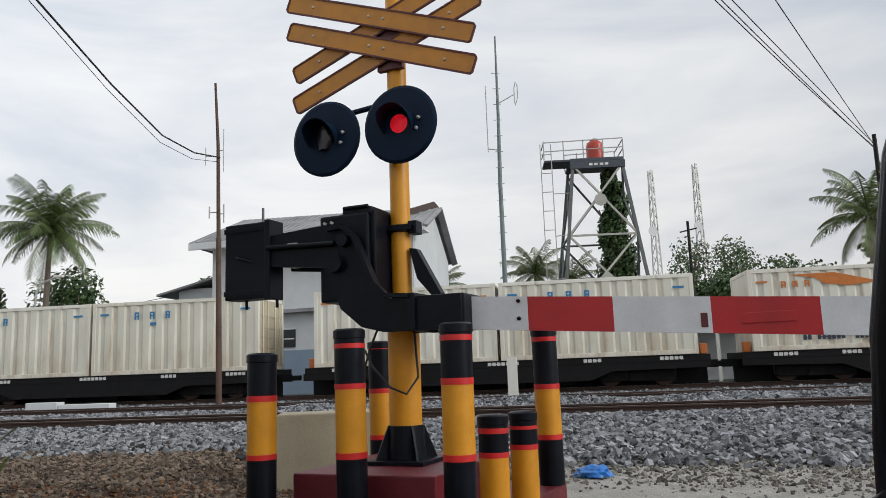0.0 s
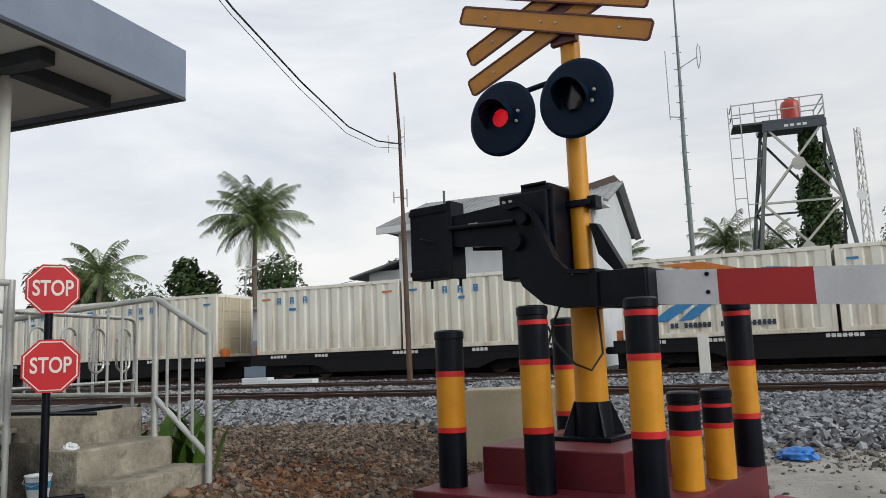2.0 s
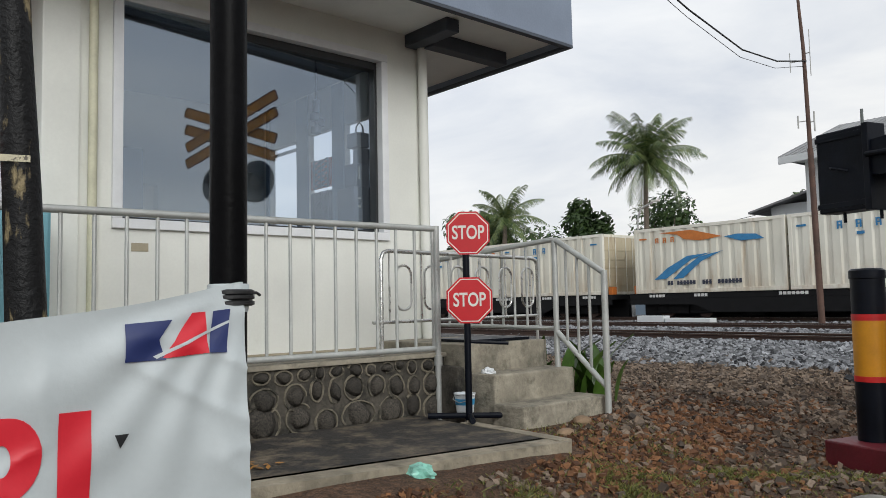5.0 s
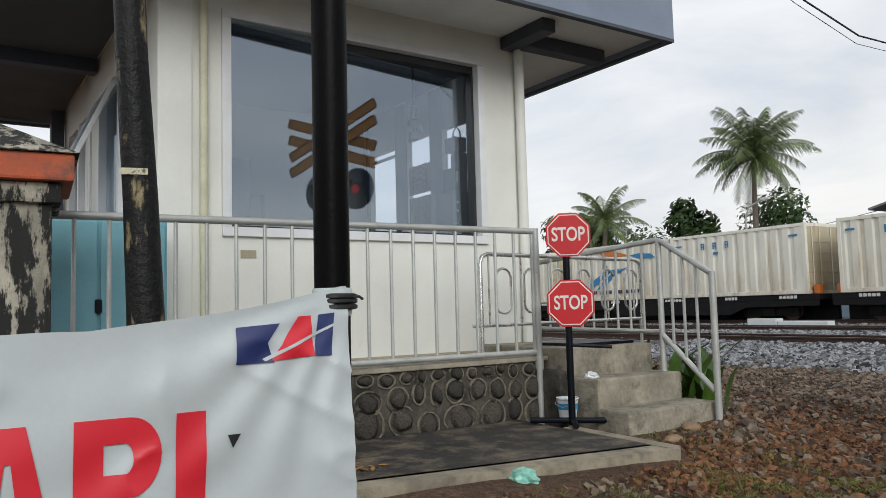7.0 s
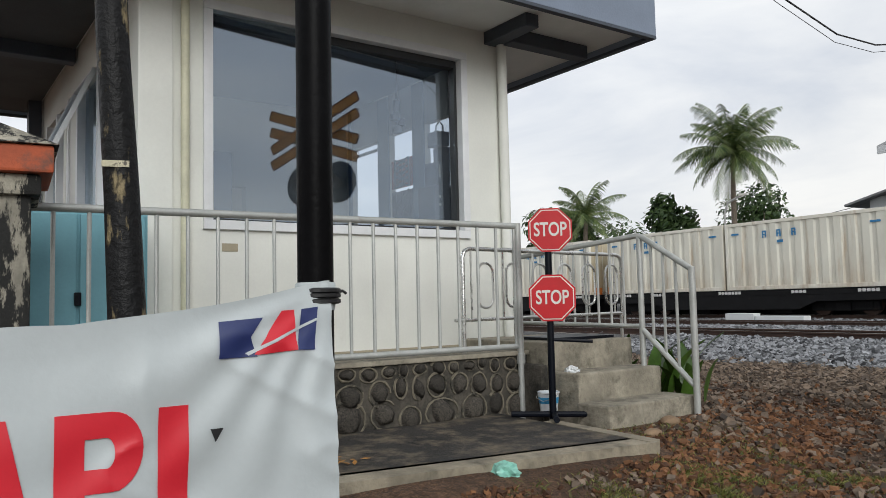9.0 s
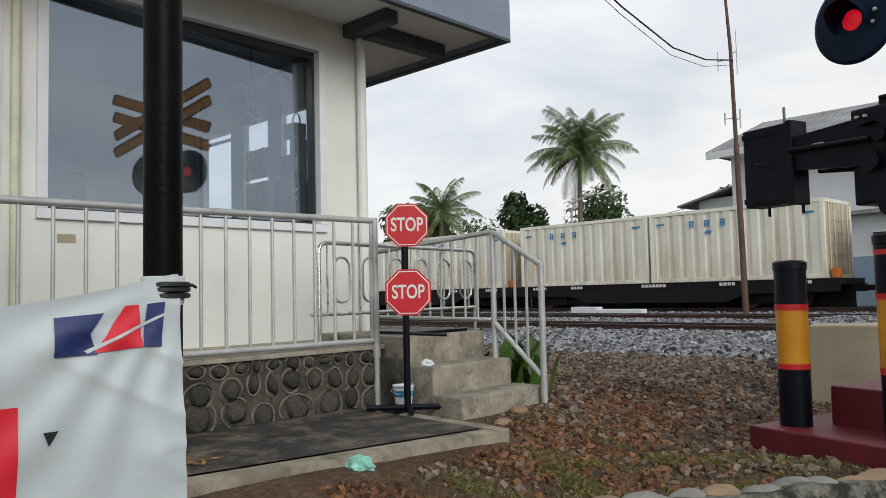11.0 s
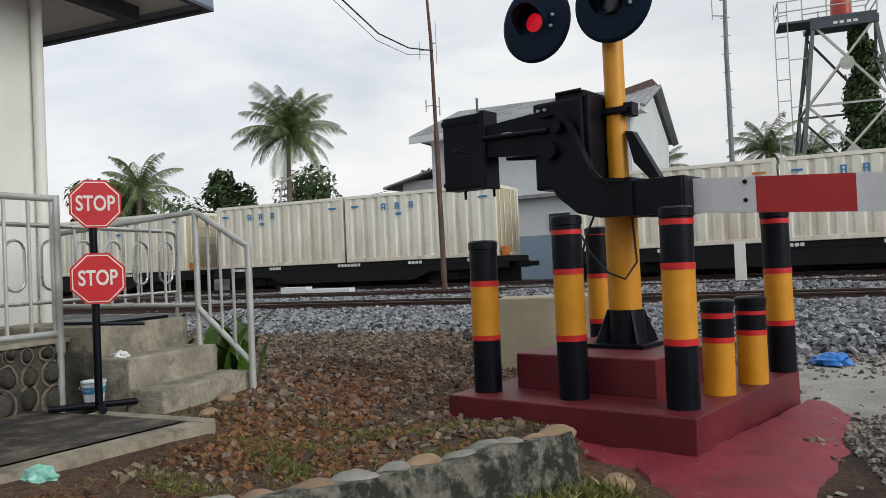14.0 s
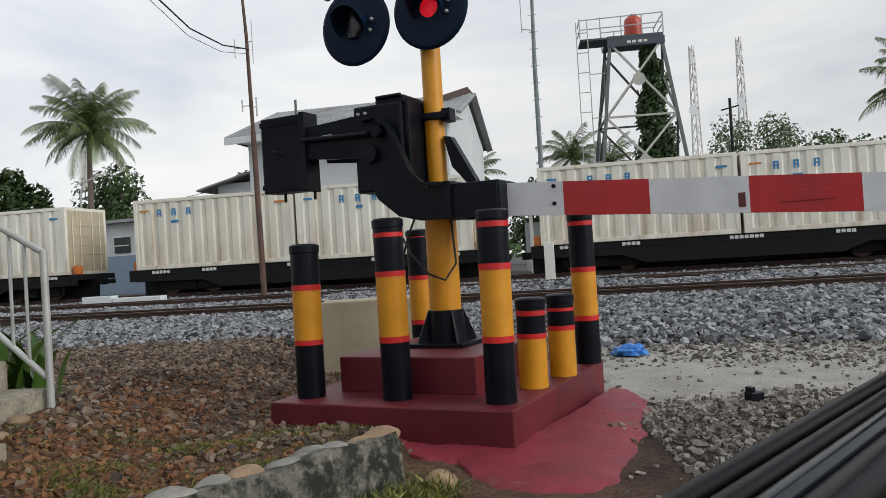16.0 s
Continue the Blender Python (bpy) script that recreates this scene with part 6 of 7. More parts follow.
def make_house():
    h = thing("station_house", pose(0, 0, 0), "pale station house with a weathered grey pitched roof", "house")
    eL, eR, rR, rL = (-12.8, 38.1, 7.9), (-0.9, 34.6, 7.9), (-0.19, 42.8, 10.35), (-11.6, 44.3, 10.3)
    bR, bL = (0.67, 48.5, 7.9), (-11.0, 50.5, 7.9)
    roof = part("roof", slab_poly(bmesh.new(), [eL, eR, rR, rL], 0.12), M_ROOF, h, "weathered grey sheet roof")
    part("roof_back", slab_poly(bmesh.new(), [rL, rR, bR, bL], 0.12), M_ROOF, h)
    part("roof_hip", slab_poly(bmesh.new(), [eL, rL, bL], 0.12), M_ROOF, h)
    bm = bmesh.new()
    for k in range(34):
        t = k / 33
        a, b = Vector(eL).lerp(Vector(eR), t), Vector(rL).lerp(Vector(rR), t)
        beam(bm, a + Vector((0, 0, 0.02)), b + Vector((0, 0, 0.0)), 0.04, 0.03)
    part("roof_ribs", bm, M_ROOF, roof)
    bm = beam(bmesh.new(), (eL[0], eL[1], 7.72), (eR[0], eR[1], 7.72), 0.34, 0.1)
    part("eave_board", bm, M_HOUSE, h, "pale eave board")
    for a, b in ((eR, rR), (rR, bR)):
        bm = beam(bmesh.new(), (a[0] + 0.06, a[1], a[2] - 0.12), (b[0] + 0.06, b[1], b[2] - 0.12), 0.36, 0.12)
        part("barge_board", bm, M_ROOF, h, "stained gable edge board")
    part("ridge_stain", beam(bmesh.new(), (-1.9, 38.8, 9.12), (-0.25, 42.7, 10.42), 0.55, 0.06), M_RAIL, roof, "rust-stained roof edge sheet")
    # gable wall, set in from the edge, and the walls below the eaves
    bm = bmesh.new()
    g = [(-1.35, 36.2), (-0.45, 42.8), (0.3, 47.6)]
    pts = [(g[0][0], g[0][1], 0), (g[2][0], g[2][1], 0), (g[2][0], g[2][1], 7.8), (g[1][0], g[1][1], 9.9), (g[0][0], g[0][1], 8.1)]
    f1 = [bm.verts.new(p) for p in pts]
    f2 = [bm.verts.new((p[0] - 0.2, p[1], p[2])) for p in pts]
    bm.faces.new(f1)
    bm.faces.new(f2[::-1])
    for i in range(5):
        j = (i + 1) % 5
        bm.faces.new((f1[j], f1[i], f2[i], f2[j]))
    part("gable_wall", bm, M_HOUSE, h)
    part("front_wall", slab_poly(bmesh.new(), [(-11.9, 39.1, 7.75), (-1.4, 36.1, 7.75), (-1.3, 36.4, 7.75), (-11.8, 39.4, 7.75)], 7.6), M_HOUSE, h)
    part("soffit", slab_poly(bmesh.new(), [(-12.7, 38.2, 7.75), (-0.95, 34.75, 7.75), (-0.6, 36.3, 7.75), (-11.9, 39.5, 7.75)], 0.06), M_SOFFIT, h)
    part("vent_pipe", swept([(-9.6, 40.4, 8.9), (-9.6, 40.4, 10.1)], 0.07, 8), M_GIRDER, h)
    # long low wing with a blue-grey base
    w = thing("low_wing", pose(-13, 37.2, 0, 0, 0, -16.4), "long low white building with a blue-grey lower wall", "outbuilding")
    part("upper_wall", boxed(-9, 10.5, 0, 0.25, 2.3, 4.0), M_HOUSE, w)
    part("lower_wall", boxed(-9, 10.5, -0.03, 0.25, 0, 2.3), M_BLUEWALL, w, "blue-grey painted lower wall")
    part("roof", boxed(-9.4, 10.8, -0.5, 3.0, 4.0, 4.16), M_ROOF, w)
    for x in (-6.5, -2.5, 1.5, 5.35, 8.2):
        win = part("window", boxed(x, x + 1.0, -0.06, 0.0, 2.45, 3.25), M_DARKWIN, w)
        part("window_frame", boxed(x - 0.06, x + 1.06, -0.09, -0.061, 3.25, 3.33), M_WFRAME, win)
        part("window_bar", boxed(x + 0.05, x + 0.95, -0.085, -0.061, 2.8, 2.85), M_WFRAME, win)
    a = thing("annexe", pose(-15.2, 45, 0, 0, 0, -10), "small pale annexe with a lean-to roof", "outbuilding")
    part("wall", boxed(-0.5, 3.6, 0, 3, 0, 6.4), M_HOUSE, a)
    part("roof", slab_poly(bmesh.new(), [(-1.6, -0.6, 6.1), (4.2, -0.6, 7.5), (4.2, 3.4, 7.5), (-1.6, 3.4, 6.1)], 0.12), M_ROOF, a)
    c = thing("platform_canopy", pose(3.0, 33, 0, 0, 0, -8.5), "open yard canopy on white posts", "canopy")
    part("roof", boxed(-1.5, 12, -0.5, 3.5, 3.25, 3.38), M_ROOF, c)
    for k in range(6):
        part("post", boxed(-1.0 + k * 2.3, -0.86 + k * 2.3, 0, 0.14, 0, 3.25), M_SIGNWHITE, c)
    part("back_wall", boxed(-1.5, 12, 3.2, 3.4, 0, 2.6), M_HOUSE, c)
    part("beam", boxed(-1.5, 12, -0.1, 0.1, 3.0, 3.25), M_GIRDER, c)
    f = thing("picket_fence", pose(4.0, 30.2, 0.2, 0, 0, -8.5), "low white picket fence beyond the line", "fence")
    for z in (0.25, 0.65):
        part("fence_rail", boxed(0, 6.0, 0.0, 0.04, z, z + 0.07), M_SIGNWHITE, f)
    for k in range(24):
        part("picket", boxed(k * 0.25, k * 0.25 + 0.09, -0.02, 0.0, 0, 0.95), M_SIGNWHITE, f)
    t = thing("mixer_drum", pose(3.25, 31.4, 0.2), "round orange drum standing in the yard", "drum")
    part("drum", lathe(bmesh.new(), [(0.3, 0), (0.5, 0.3), (0.5, 0.8), (0.3, 1.15)], 20, pose(0, 0, 1.0)), M_LOCKORANGE, t, smooth=True)
    part("stand", boxed(-0.4, 0.4, -0.3, 0.3, 0, 1.05, 0.03), M_GIRDER, t)


make_house()


def make_water_tower():
    t = thing("water_tower", pose(11.15, 54.0, 0.0, 0, 0, -3), "steel lattice water tower with railed platform and red tank", "water tower")
    top, bot, zt = 1.68, 3.55, 15.3

    def corner(sx, sy, z):
        k = bot + (top - bot) * z / zt
        return Vector((sx * k, sy * k, z))
    for sx in (-1, 1):
        for sy in (-1, 1):
            part("leg", beam(bmesh.new(), corner(sx, sy, 0), corner(sx, sy, zt), 0.21, 0.21), M_GIRDER, t)
    for (ax, ay), (bx, by) in (((-1, -1), (1, -1)), ((1, -1), (1, 1)), ((1, 1), (-1, 1)), ((-1, 1), (-1, -1))):
        for z0, z1 in ((3.9, 9.9), (9.9, 15.0)):
            m = M_GIRDER_LT if ay == by == -1 else M_GIRDER
            part("brace", beam(bmesh.new(), corner(ax, ay, z0), corner(bx, by, z1), 0.14, 0.14), m, t)
            part("brace", beam(bmesh.new(), corner(bx, by, z0), corner(ax, ay, z1), 0.14, 0.14), m, t)
            part("strut", beam(bmesh.new(), corner(ax, ay, z0), corner(bx, by, z0), 0.13, 0.13), m, t)
    for z in (6.75, 12.4):
        part("gusset_plate", lathe(bmesh.new(), [(0.45, -0.03), (0.45, 0.03)], 8, pose(0, -(bot + (top - bot) * z / zt) - 0.1, z, 90, 0, 0)), M_GIRDER_LT, t)
    deck = part("platform", boxed(-1.9, 1.85, -1.8, 1.8, 15.28, 15.5, 0.02), M_TRIM, t, "dark plate platform")
    part("side_platform", boxed(-3.7, -1.9, -1.8, 0.2, 15.30, 15.45, 0.02), M_TRIM, deck)
    part("platform_beam", boxed(-1.9, 1.9, -1.9, -1.6, 14.75, 15.25), M_TRIM, deck)
    for x in (-0.6, -0.25, 0.15, 0.5):
        part("sign_mark", boxed(x, x + 0.24, -1.91, -1.9, 14.92, 15.08), M_SIGNWHITE, deck, "white marks on the beam")
    for y in (-1.75, 1.75):
        for z in (16.1, 16.75):
            part("guard_rail", beam(bmesh.new(), (-3.7 if y < 0 else -1.9, y, z), (1.85, y, z + 0.1), 0.06, 0.06), M_LATTICE, t)
        for k in range(5):
            x = (-3.7 + k * 1.3875) if y < 0 else (-1.9 + k * 0.9375)
            part("rail_post", beam(bmesh.new(), (x, y, 15.5), (x, y, 16.85), 0.07, 0.07), M_LATTICE, t)
    for x in (-3.7, 1.85):
        for z in (16.1, 16.75):
            part("guard_rail", beam(bmesh.new(), (x, -1.75, z), (x, 0.2 if x < 0 else 1.75, z), 0.06, 0.06), M_LATTICE, t)
    tank = part("tank", lathe(bmesh.new(), [(0.60, 15.5), (0.62, 15.6), (0.60, 15.85), (0.63, 16.1), (0.60, 16.35), (0.63, 16.6), (0.60, 16.85), (0.55, 17.05), (0.33, 17.2), (0.3, 17.25)], 28, pose(0.15, 0, 0)), M_TANK, t, "ribbed red plastic tank", smooth=True)
    part("tank_lid", lathe(bmesh.new(), [(0.3, 17.25), (0.32, 17.3), (0.2, 17.36)], 20, pose(0.15, 0, 0)), M_GIRDER, tank)
    lad = part("ladder", bmesh.new(), M_LATTICE, t)
    bm = bmesh.new()
    for x in (-3.95, -3.2):
        beam(bm, (x, -1.9, 0), (x, -1.9, 16.6), 0.06, 0.06)
    for k in range(12):
        beam(bm, (-3.95, -1.9, 1.0 + k * 1.35), (-3.2, -1.9, 1.0 + k * 1.35), 0.05, 0.05)
    for z in (4, 7, 10, 13):
        beam(bm, (-3.2, -1.9, z), corner(-1, -1, z), 0.05, 0.05)
    bm.to_mesh(lad.data)
    bm.free()


make_water_tower()


def make_masts():
    m = thing("rusty_mast", pose(-6.55, 22.0, 0.2, 0, 0, 0), "tall thin rusty steel mast with small antennas and cables", "mast")
    part("lower_pole", swept([(0.08, 0, 0), (0.02, 0, 5.0)], [0.085, 0.075], 12), M_RUSTMAST, m, smooth=True)
    part("upper_pole", swept([(0.02, 0, 5.0), (-0.02, 0, 7.8), (-0.12, 0, 9.75)], [0.06, 0.05, 0.035], 10), M_RUSTMAST, m, smooth=True)
    for x, z0, z1 in ((-0.38, 7.2, 7.75), (0.15, 7.0, 8.3), (-0.25, 5.6, 5.95), (0.17, 5.45, 6.0)):
        part("antenna", swept([(x, -0.02, z0), (x, -0.02, z1)], 0.022 if z1 < 6.1 else 0.012, 8), M_LATTICE, m)
        part("antenna_arm", swept([(0, 0, (z0 + z1) / 2), (x, -0.02, (z0 + z1) / 2)], 0.014, 6), M_LATTICE, m)
    n = thing("antenna_mast", pose(3.62, 45.0, 0.1), "green-grey tubular radio mast with whip antennas", "radio mast")
    part("pole", swept([(0, 0, 0), (-0.02, 0, 12), (0.05, 0, 16), (0.08, 0, 21.4)], [0.16, 0.13, 0.10, 0.05], 10), M_MAST, n, smooth=True)
    for z in range(5, 20, 1):
        part("step_peg", swept([(-0.25, 0, z), (0.25, 0, z)], 0.02, 6), M_LATTICE, n)
    part("whip", swept([(-0.65, 0, 14.0), (-0.65, 0, 18.2)], 0.03, 6), M_LATTICE, n)
    part("whip_arm", swept([(0, 0, 14.1), (-0.65, 0, 14.2)], 0.03, 6), M_LATTICE, n)
    part("loop_arm", swept([(0, 0, 17.0), (1.1, 0, 17.6)], 0.03, 6), M_LATTICE, n)
    part("loop", swept([(1.15, 0, 16.9), (1.3, 0, 17.4), (1.3, 0, 18.2), (1.2, 0, 18.4), (1.1, 0, 18.0), (1.1, 0, 17.2), (1.15, 0, 16.9)], 0.03, 6), M_LATTICE, n)
    for x, top in ((33.8, 31.6), (41.0, 32.4)):
        k = thing("lattice_mast", pose(x, 120, 0, 0, 0, 20), "distant pale lattice radio mast", "radio mast", "distant masts")
        body = bmesh.new()
        w0, w1 = 1.15, 0.40
        H = top

        def c(i, z):
            r = w0 + (w1 - w0) * z / H
            return Vector((r * math.cos(i * math.tau / 3), r * math.sin(i * math.tau / 3), z))
        for i in range(3):
            beam(body, c(i, 0), c(i, H), 0.16, 0.16)
            for j in range(16):
                beam(body, c(i, H * j / 16), c((i + 1) % 3, H * (j + 1) / 16), 0.09, 0.09)
        part("lattice", body, M_LATTICE, k)
        part("dish", lathe(bmesh.new(), [(0.2, 0), (0.8, 0.25), (0.8, 0.3)], 16, pose(-0.9, -0.5, H * 0.68, 90, 0, 0)), M_HOUSE, k)
        part("panel_antenna", boxed(-0.7, -0.4, -0.5, -0.3, H - 3, H - 1), M_HOUSE, k)
    p = thing("utility_pole", pose(12.85, 21.9, 0.1), "dark timber utility pole carrying wires", "utility pole")
    part("shaft", swept([(0, 0, 0), (0, 0, 7.5)], [0.10, 0.06], 12), M_TAR, p, smooth=True)
    q = thing("utility_pole", pose(20.2, 62, 0.1), "distant dark utility pole with a short arm", "utility pole")
    part("shaft", swept([(0, 0, 0), (0, 0, 12.4)], [0.16, 0.11], 10), M_TAR, q)
    part("cross_arm", swept([(-0.7, 0, 11.5), (0.7, 0, 11.8)], 0.06, 8), M_TAR, q)
    s = thing("street_lamp", pose(-25.75, 48, 0.1), "thin street lamp with a curved arm and pale head", "street lamp")
    part("pole", swept([(0, 0, 0), (0, 0, 6.6), (0.25, 0, 7.3), (1.2, 0, 7.7)], 0.07, 8), M_LATTICE, s)
    part("head", boxed(1.1, 1.7, -0.14, 0.14, 7.68, 7.82, 0.03), M_SIGNWHITE, s)


make_masts()


def sag(a, b, drop, n=16):
    a, b = Vector(a), Vector(b)
    return [a.lerp(b, k / n) - Vector((0, 0, drop * 4 * (k / n) * (1 - k / n))) for k in range(n + 1)]


def make_wires():
    line = [(-6.5, 21.95, 7.62), (-6.75, 20.4, 7.33), (-7.0, 18.7, 7.3), (-7.0, 15.7, 7.5), (-6.8, 12.2, 7.7), (-6.3, 7.0, 8.2), (-5.6, 0.0, 8.9)]
    solo("overhead_cable", swept(line, 0.020, 8), M_WIRE, pose(0, 0, 0), "thick black overhead cable sagging to the mast", "cable")
    solo("overhead_cable", swept([(x - 0.06, y, z - 0.13 - 0.05 * math.sin(i)) for i, (x, y, z) in enumerate(line)], 0.008, 6), M_WIRE, pose(0, 0, 0), "thin black wire below the thick cable", "cable")
    for k, (end, drop) in enumerate((((0.7, 7.7, 7.95), 0.10), ((0.55, 7.7, 7.98), 0.16), ((1.9, 7.2, 7.7), 0.05), ((0.8, 7.7, 8.08), 0.08))):
        solo("overhead_wire", swept(sag((12.8, 21.85, 7.15 + 0.05 * k), end, drop), 0.010, 6), M_WIRE, pose(0, 0, 0), "thin grey overhead wire running to the pole", "wire", "overhead wires")
    solo("distant_wire", swept(sag((-40, 60, 5.8), (-11, 46, 7.2), 0.6), 0.02, 5), M_WIRE, pose(0, 0, 0), "faint distant wire behind the train", "wire")


make_wires()


# ---------------------------------------------------------------- palms and trees
def make_palm(x, y, h, r, seed, fronds=26, label="coconut palm with a full crown of drooping fronds", name="palm_tree"):
    rng = random.Random(seed)
    p = thing(name, pose(x, y, 0.0, 0, 0, rng.uniform(0, 360)), label, "palm tree")
    bend = rng.uniform(-0.5, 0.5)
    trunk = [(bend * math.sin(t * 1.5), 0.15 * math.sin(t * 3), h * t) for t in [k / 10 for k in range(11)]]
    part("trunk", swept(trunk, [0.26 - 0.12 * k / 10 for k in range(11)], 12), M_BARK, p, smooth=True)
    top = Vector(trunk[-1])
    bm = bmesh.new()
    rib = bmesh.new()
    for k in range(fronds):
        a = k * 2.39996 + rng.uniform(-0.2, 0.2)
        lift = 1.50 - 2.15 * (k / fronds) ** 1.1 + rng.uniform(-0.12, 0.12)
        L = r * rng.uniform(0.85, 1.1)
        d = Vector((math.cos(a), math.sin(a), 0))
        pts = []
        pos, el = top.copy(), lift
        n = 14
        for i in range(n + 1):
            pts.append(pos.copy())
            pos = pos + (d * math.cos(el) + Vector((0, 0, math.sin(el)))) * (L / n)
            el -= 0.045 + 0.085 * i / n
        sweep(rib, pts, [0.045 * (1 - 0.85 * i / n) for i in range(n + 1)], 5)
        side = d.cross(Vector((0, 0, 1)))
        for i in range(1, n):
            for j in range(3):
                t = (i + j / 3) / n
                c = pts[i].lerp(pts[i + 1], j / 3)
                ll = L * 0.25 * math.sin(math.pi * (0.12 + 0.80 * t)) * rng.uniform(0.85, 1.1)
                fwd = (pts[i + 1] - pts[i]).normalized()
                for s in (-1, 1):
                    out = (side * s * 0.85 + fwd * 0.55 + Vector((0, 0, -0.55 - 0.5 * rng.random()))).normalized()
                    w = fwd * (0.024 * r / 3)
                    m1 = c + out * ll * 0.55 + Vector((0, 0, 0.03))
                    e = c + out * ll + Vector((0, 0, -0.12 * ll))
                    v = [bm.verts.new(q) for q in (c - w, c + w, m1 + w * 0.8, e, m1 - w * 0.8)]
                    bm.faces.new(v)
    crown = part("crown", bm, M_PALM, p, "feathered green fronds")
    part("midrib", rib, M_PALM, crown)["kind"] = "stuff"
    return p


make_palm(-26.0, 50.0, 11.2, 4.4, 3, 40)
make_palm(-34.0, 43.2, 7.1, 3.5, 8, 18, "smaller coconut palm beyond the line")
make_palm(7.4, 60.0, 8.4, 3.2, 12, 22, "coconut palm behind the train")
make_palm(11.1, 63.0, 8.0, 3.0, 15, 20, "coconut palm behind the water tower")
make_palm(-0.4, 58.0, 7.4, 2.6, 21, 18, "young palm beside the station house")
make_palm(17.2, 29.5, 6.6, 2.6, 25, 22, "dark palm beside the road")
make_palm(-36.5, 47.0, 6.8, 2.6, 31, 20, "short palm beyond the line")


def make_tree(x, y, h, w, seed, mat, label, leaf=0.35, leaves=5200, base=0.15, column=False):
    rng = random.Random(seed)
    t = thing("tree", pose(x, y, 0.0), label, "tree")
    bm = bmesh.new()
    sweep(bm, [(0, 0, 0), (0.1, 0.05, h * 0.3), (0.0, 0.1, h * 0.6)], [0.045 * h * 0.6, 0.03 * h * 0.6, 0.012 * h], 10)
    hubs = []
    for k in range(13 + int(h / w * 3)):
        a = rng.uniform(0, math.tau)
        rr = w * rng.uniform(0.15, 0.92)
        z = h * rng.uniform(base + 0.1, 0.90)
        rr *= math.sin(math.pi * min(0.92, max(0.18, (z / h - base) / (1 - base) * 0.8 + 0.15)))
        c = Vector((rr * math.cos(a), rr * math.sin(a), z))
        hubs.append((c, w * rng.uniform(0.28, 0.48)))
        s = Vector((0.05, 0.05, h * rng.uniform(0.25, 0.55)))
        sweep(bm, [s, s.lerp(c, 0.6) + Vector((0, 0, 0.05 * h)), c], [0.012 * h, 0.008 * h, 0.003 * h], 6)
    if column:
        hubs = [(Vector((0.25 * math.sin(k), 0.25 * math.cos(2 * k), h * (0.03 + 0.93 * k / 24))), w * (1.0 - 0.72 * k / 24) * rng.uniform(0.85, 1.1)) for k in range(25)]
    hubs.append((Vector((0, 0, h * 0.9)), w * 0.35))
    part("trunk", bm, M_BARK, t)
    verts, faces = [], []
    for k in range(leaves):
        c, r = hubs[rng.randrange(len(hubs))]
        d = Vector((rng.gauss(0, 1), rng.gauss(0, 1), rng.gauss(0, 0.8))).normalized()
        p = c + d * r * rng.uniform(0.45, 1.08) ** 0.6
        n = (d + Vector((rng.gauss(0, 0.6), rng.gauss(0, 0.6), rng.gauss(0, 0.6) + 0.4))).normalized()
        u = n.orthogonal().normalized()
        v = n.cross(u)
        s = leaf * rng.uniform(0.5, 1.2)
        i = len(verts)
        verts += [tuple(p - u * s * 0.5), tuple(p + v * s * 0.3), tuple(p + u * s * 0.6 - n * s * 0.15), tuple(p - v * s * 0.3)]
        faces.append((i, i + 1, i + 2, i + 3))
    me = bpy.data.meshes.new("crown")
    me.from_pydata(verts, [], faces)
    me.materials.append(mat)
    ob = new("crown", me)
    ob.parent = t
    return t


DARK_TREE = "dark green leafy tree behind the line"
make_tree(-32.6, 51.5, 9.3, 2.7, 2, M_LEAF, DARK_TREE, 0.5)
make_tree(-38.5, 46.0, 8.0, 3.4, 4, M_LEAF, DARK_TREE, 0.5)
make_tree(-26.2, 55.0, 9.0, 3.9, 6, M_LEAF, DARK_TREE, 0.42, 3600)
make_tree(-16.4, 54.0, 8.6, 1.8, 9, M_LEAF, DARK_TREE, 0.4, 2600)
make_tree(-19.5, 58.0, 7.6, 2.0, 10, M_LEAF, "thin dark tree behind the annexe", 0.45, 700)
make_tree(12.5, 54.6, 15.2, 2.2, 13, M_LEAF, "tall creeper-clad tree inside the water tower", 0.36, 13000, 0.02, True)
make_tree(13.3, 58.5, 9.5, 2.0, 14, M_LEAF, "leafy tree behind the water tower", 0.4)
PALE_TREE = "open pale-leaved tree behind the train"
make_tree(22.5, 70.0, 12.6, 4.0, 16, M_LEAF_PALE, PALE_TREE, 0.32, 2600)
make_tree(27.0, 71.0, 12.4, 4.8, 18, M_LEAF_PALE, PALE_TREE, 0.32, 5200)
make_tree(31.5, 70.0, 10.0, 4.6, 19, M_LEAF, DARK_TREE, 0.45, 5000)
make_tree(25.0, 66.0, 8.8, 4.0, 20, M_LEAF, DARK_TREE, 0.45, 5000)
make_tree(18.4, 30.5, 7.2, 1.6, 22, M_LEAF_BRIGHT, "bright green leafy tree beside the road", 0.4, 1800)
make_tree(4.6, 62.0, 7.2, 2.6, 23, M_LEAF, DARK_TREE, 0.45, 1400)
make_tree(-44.0, 60.0, 7.5, 5.5, 24, M_LEAF, DARK_TREE, 0.6, 2200)


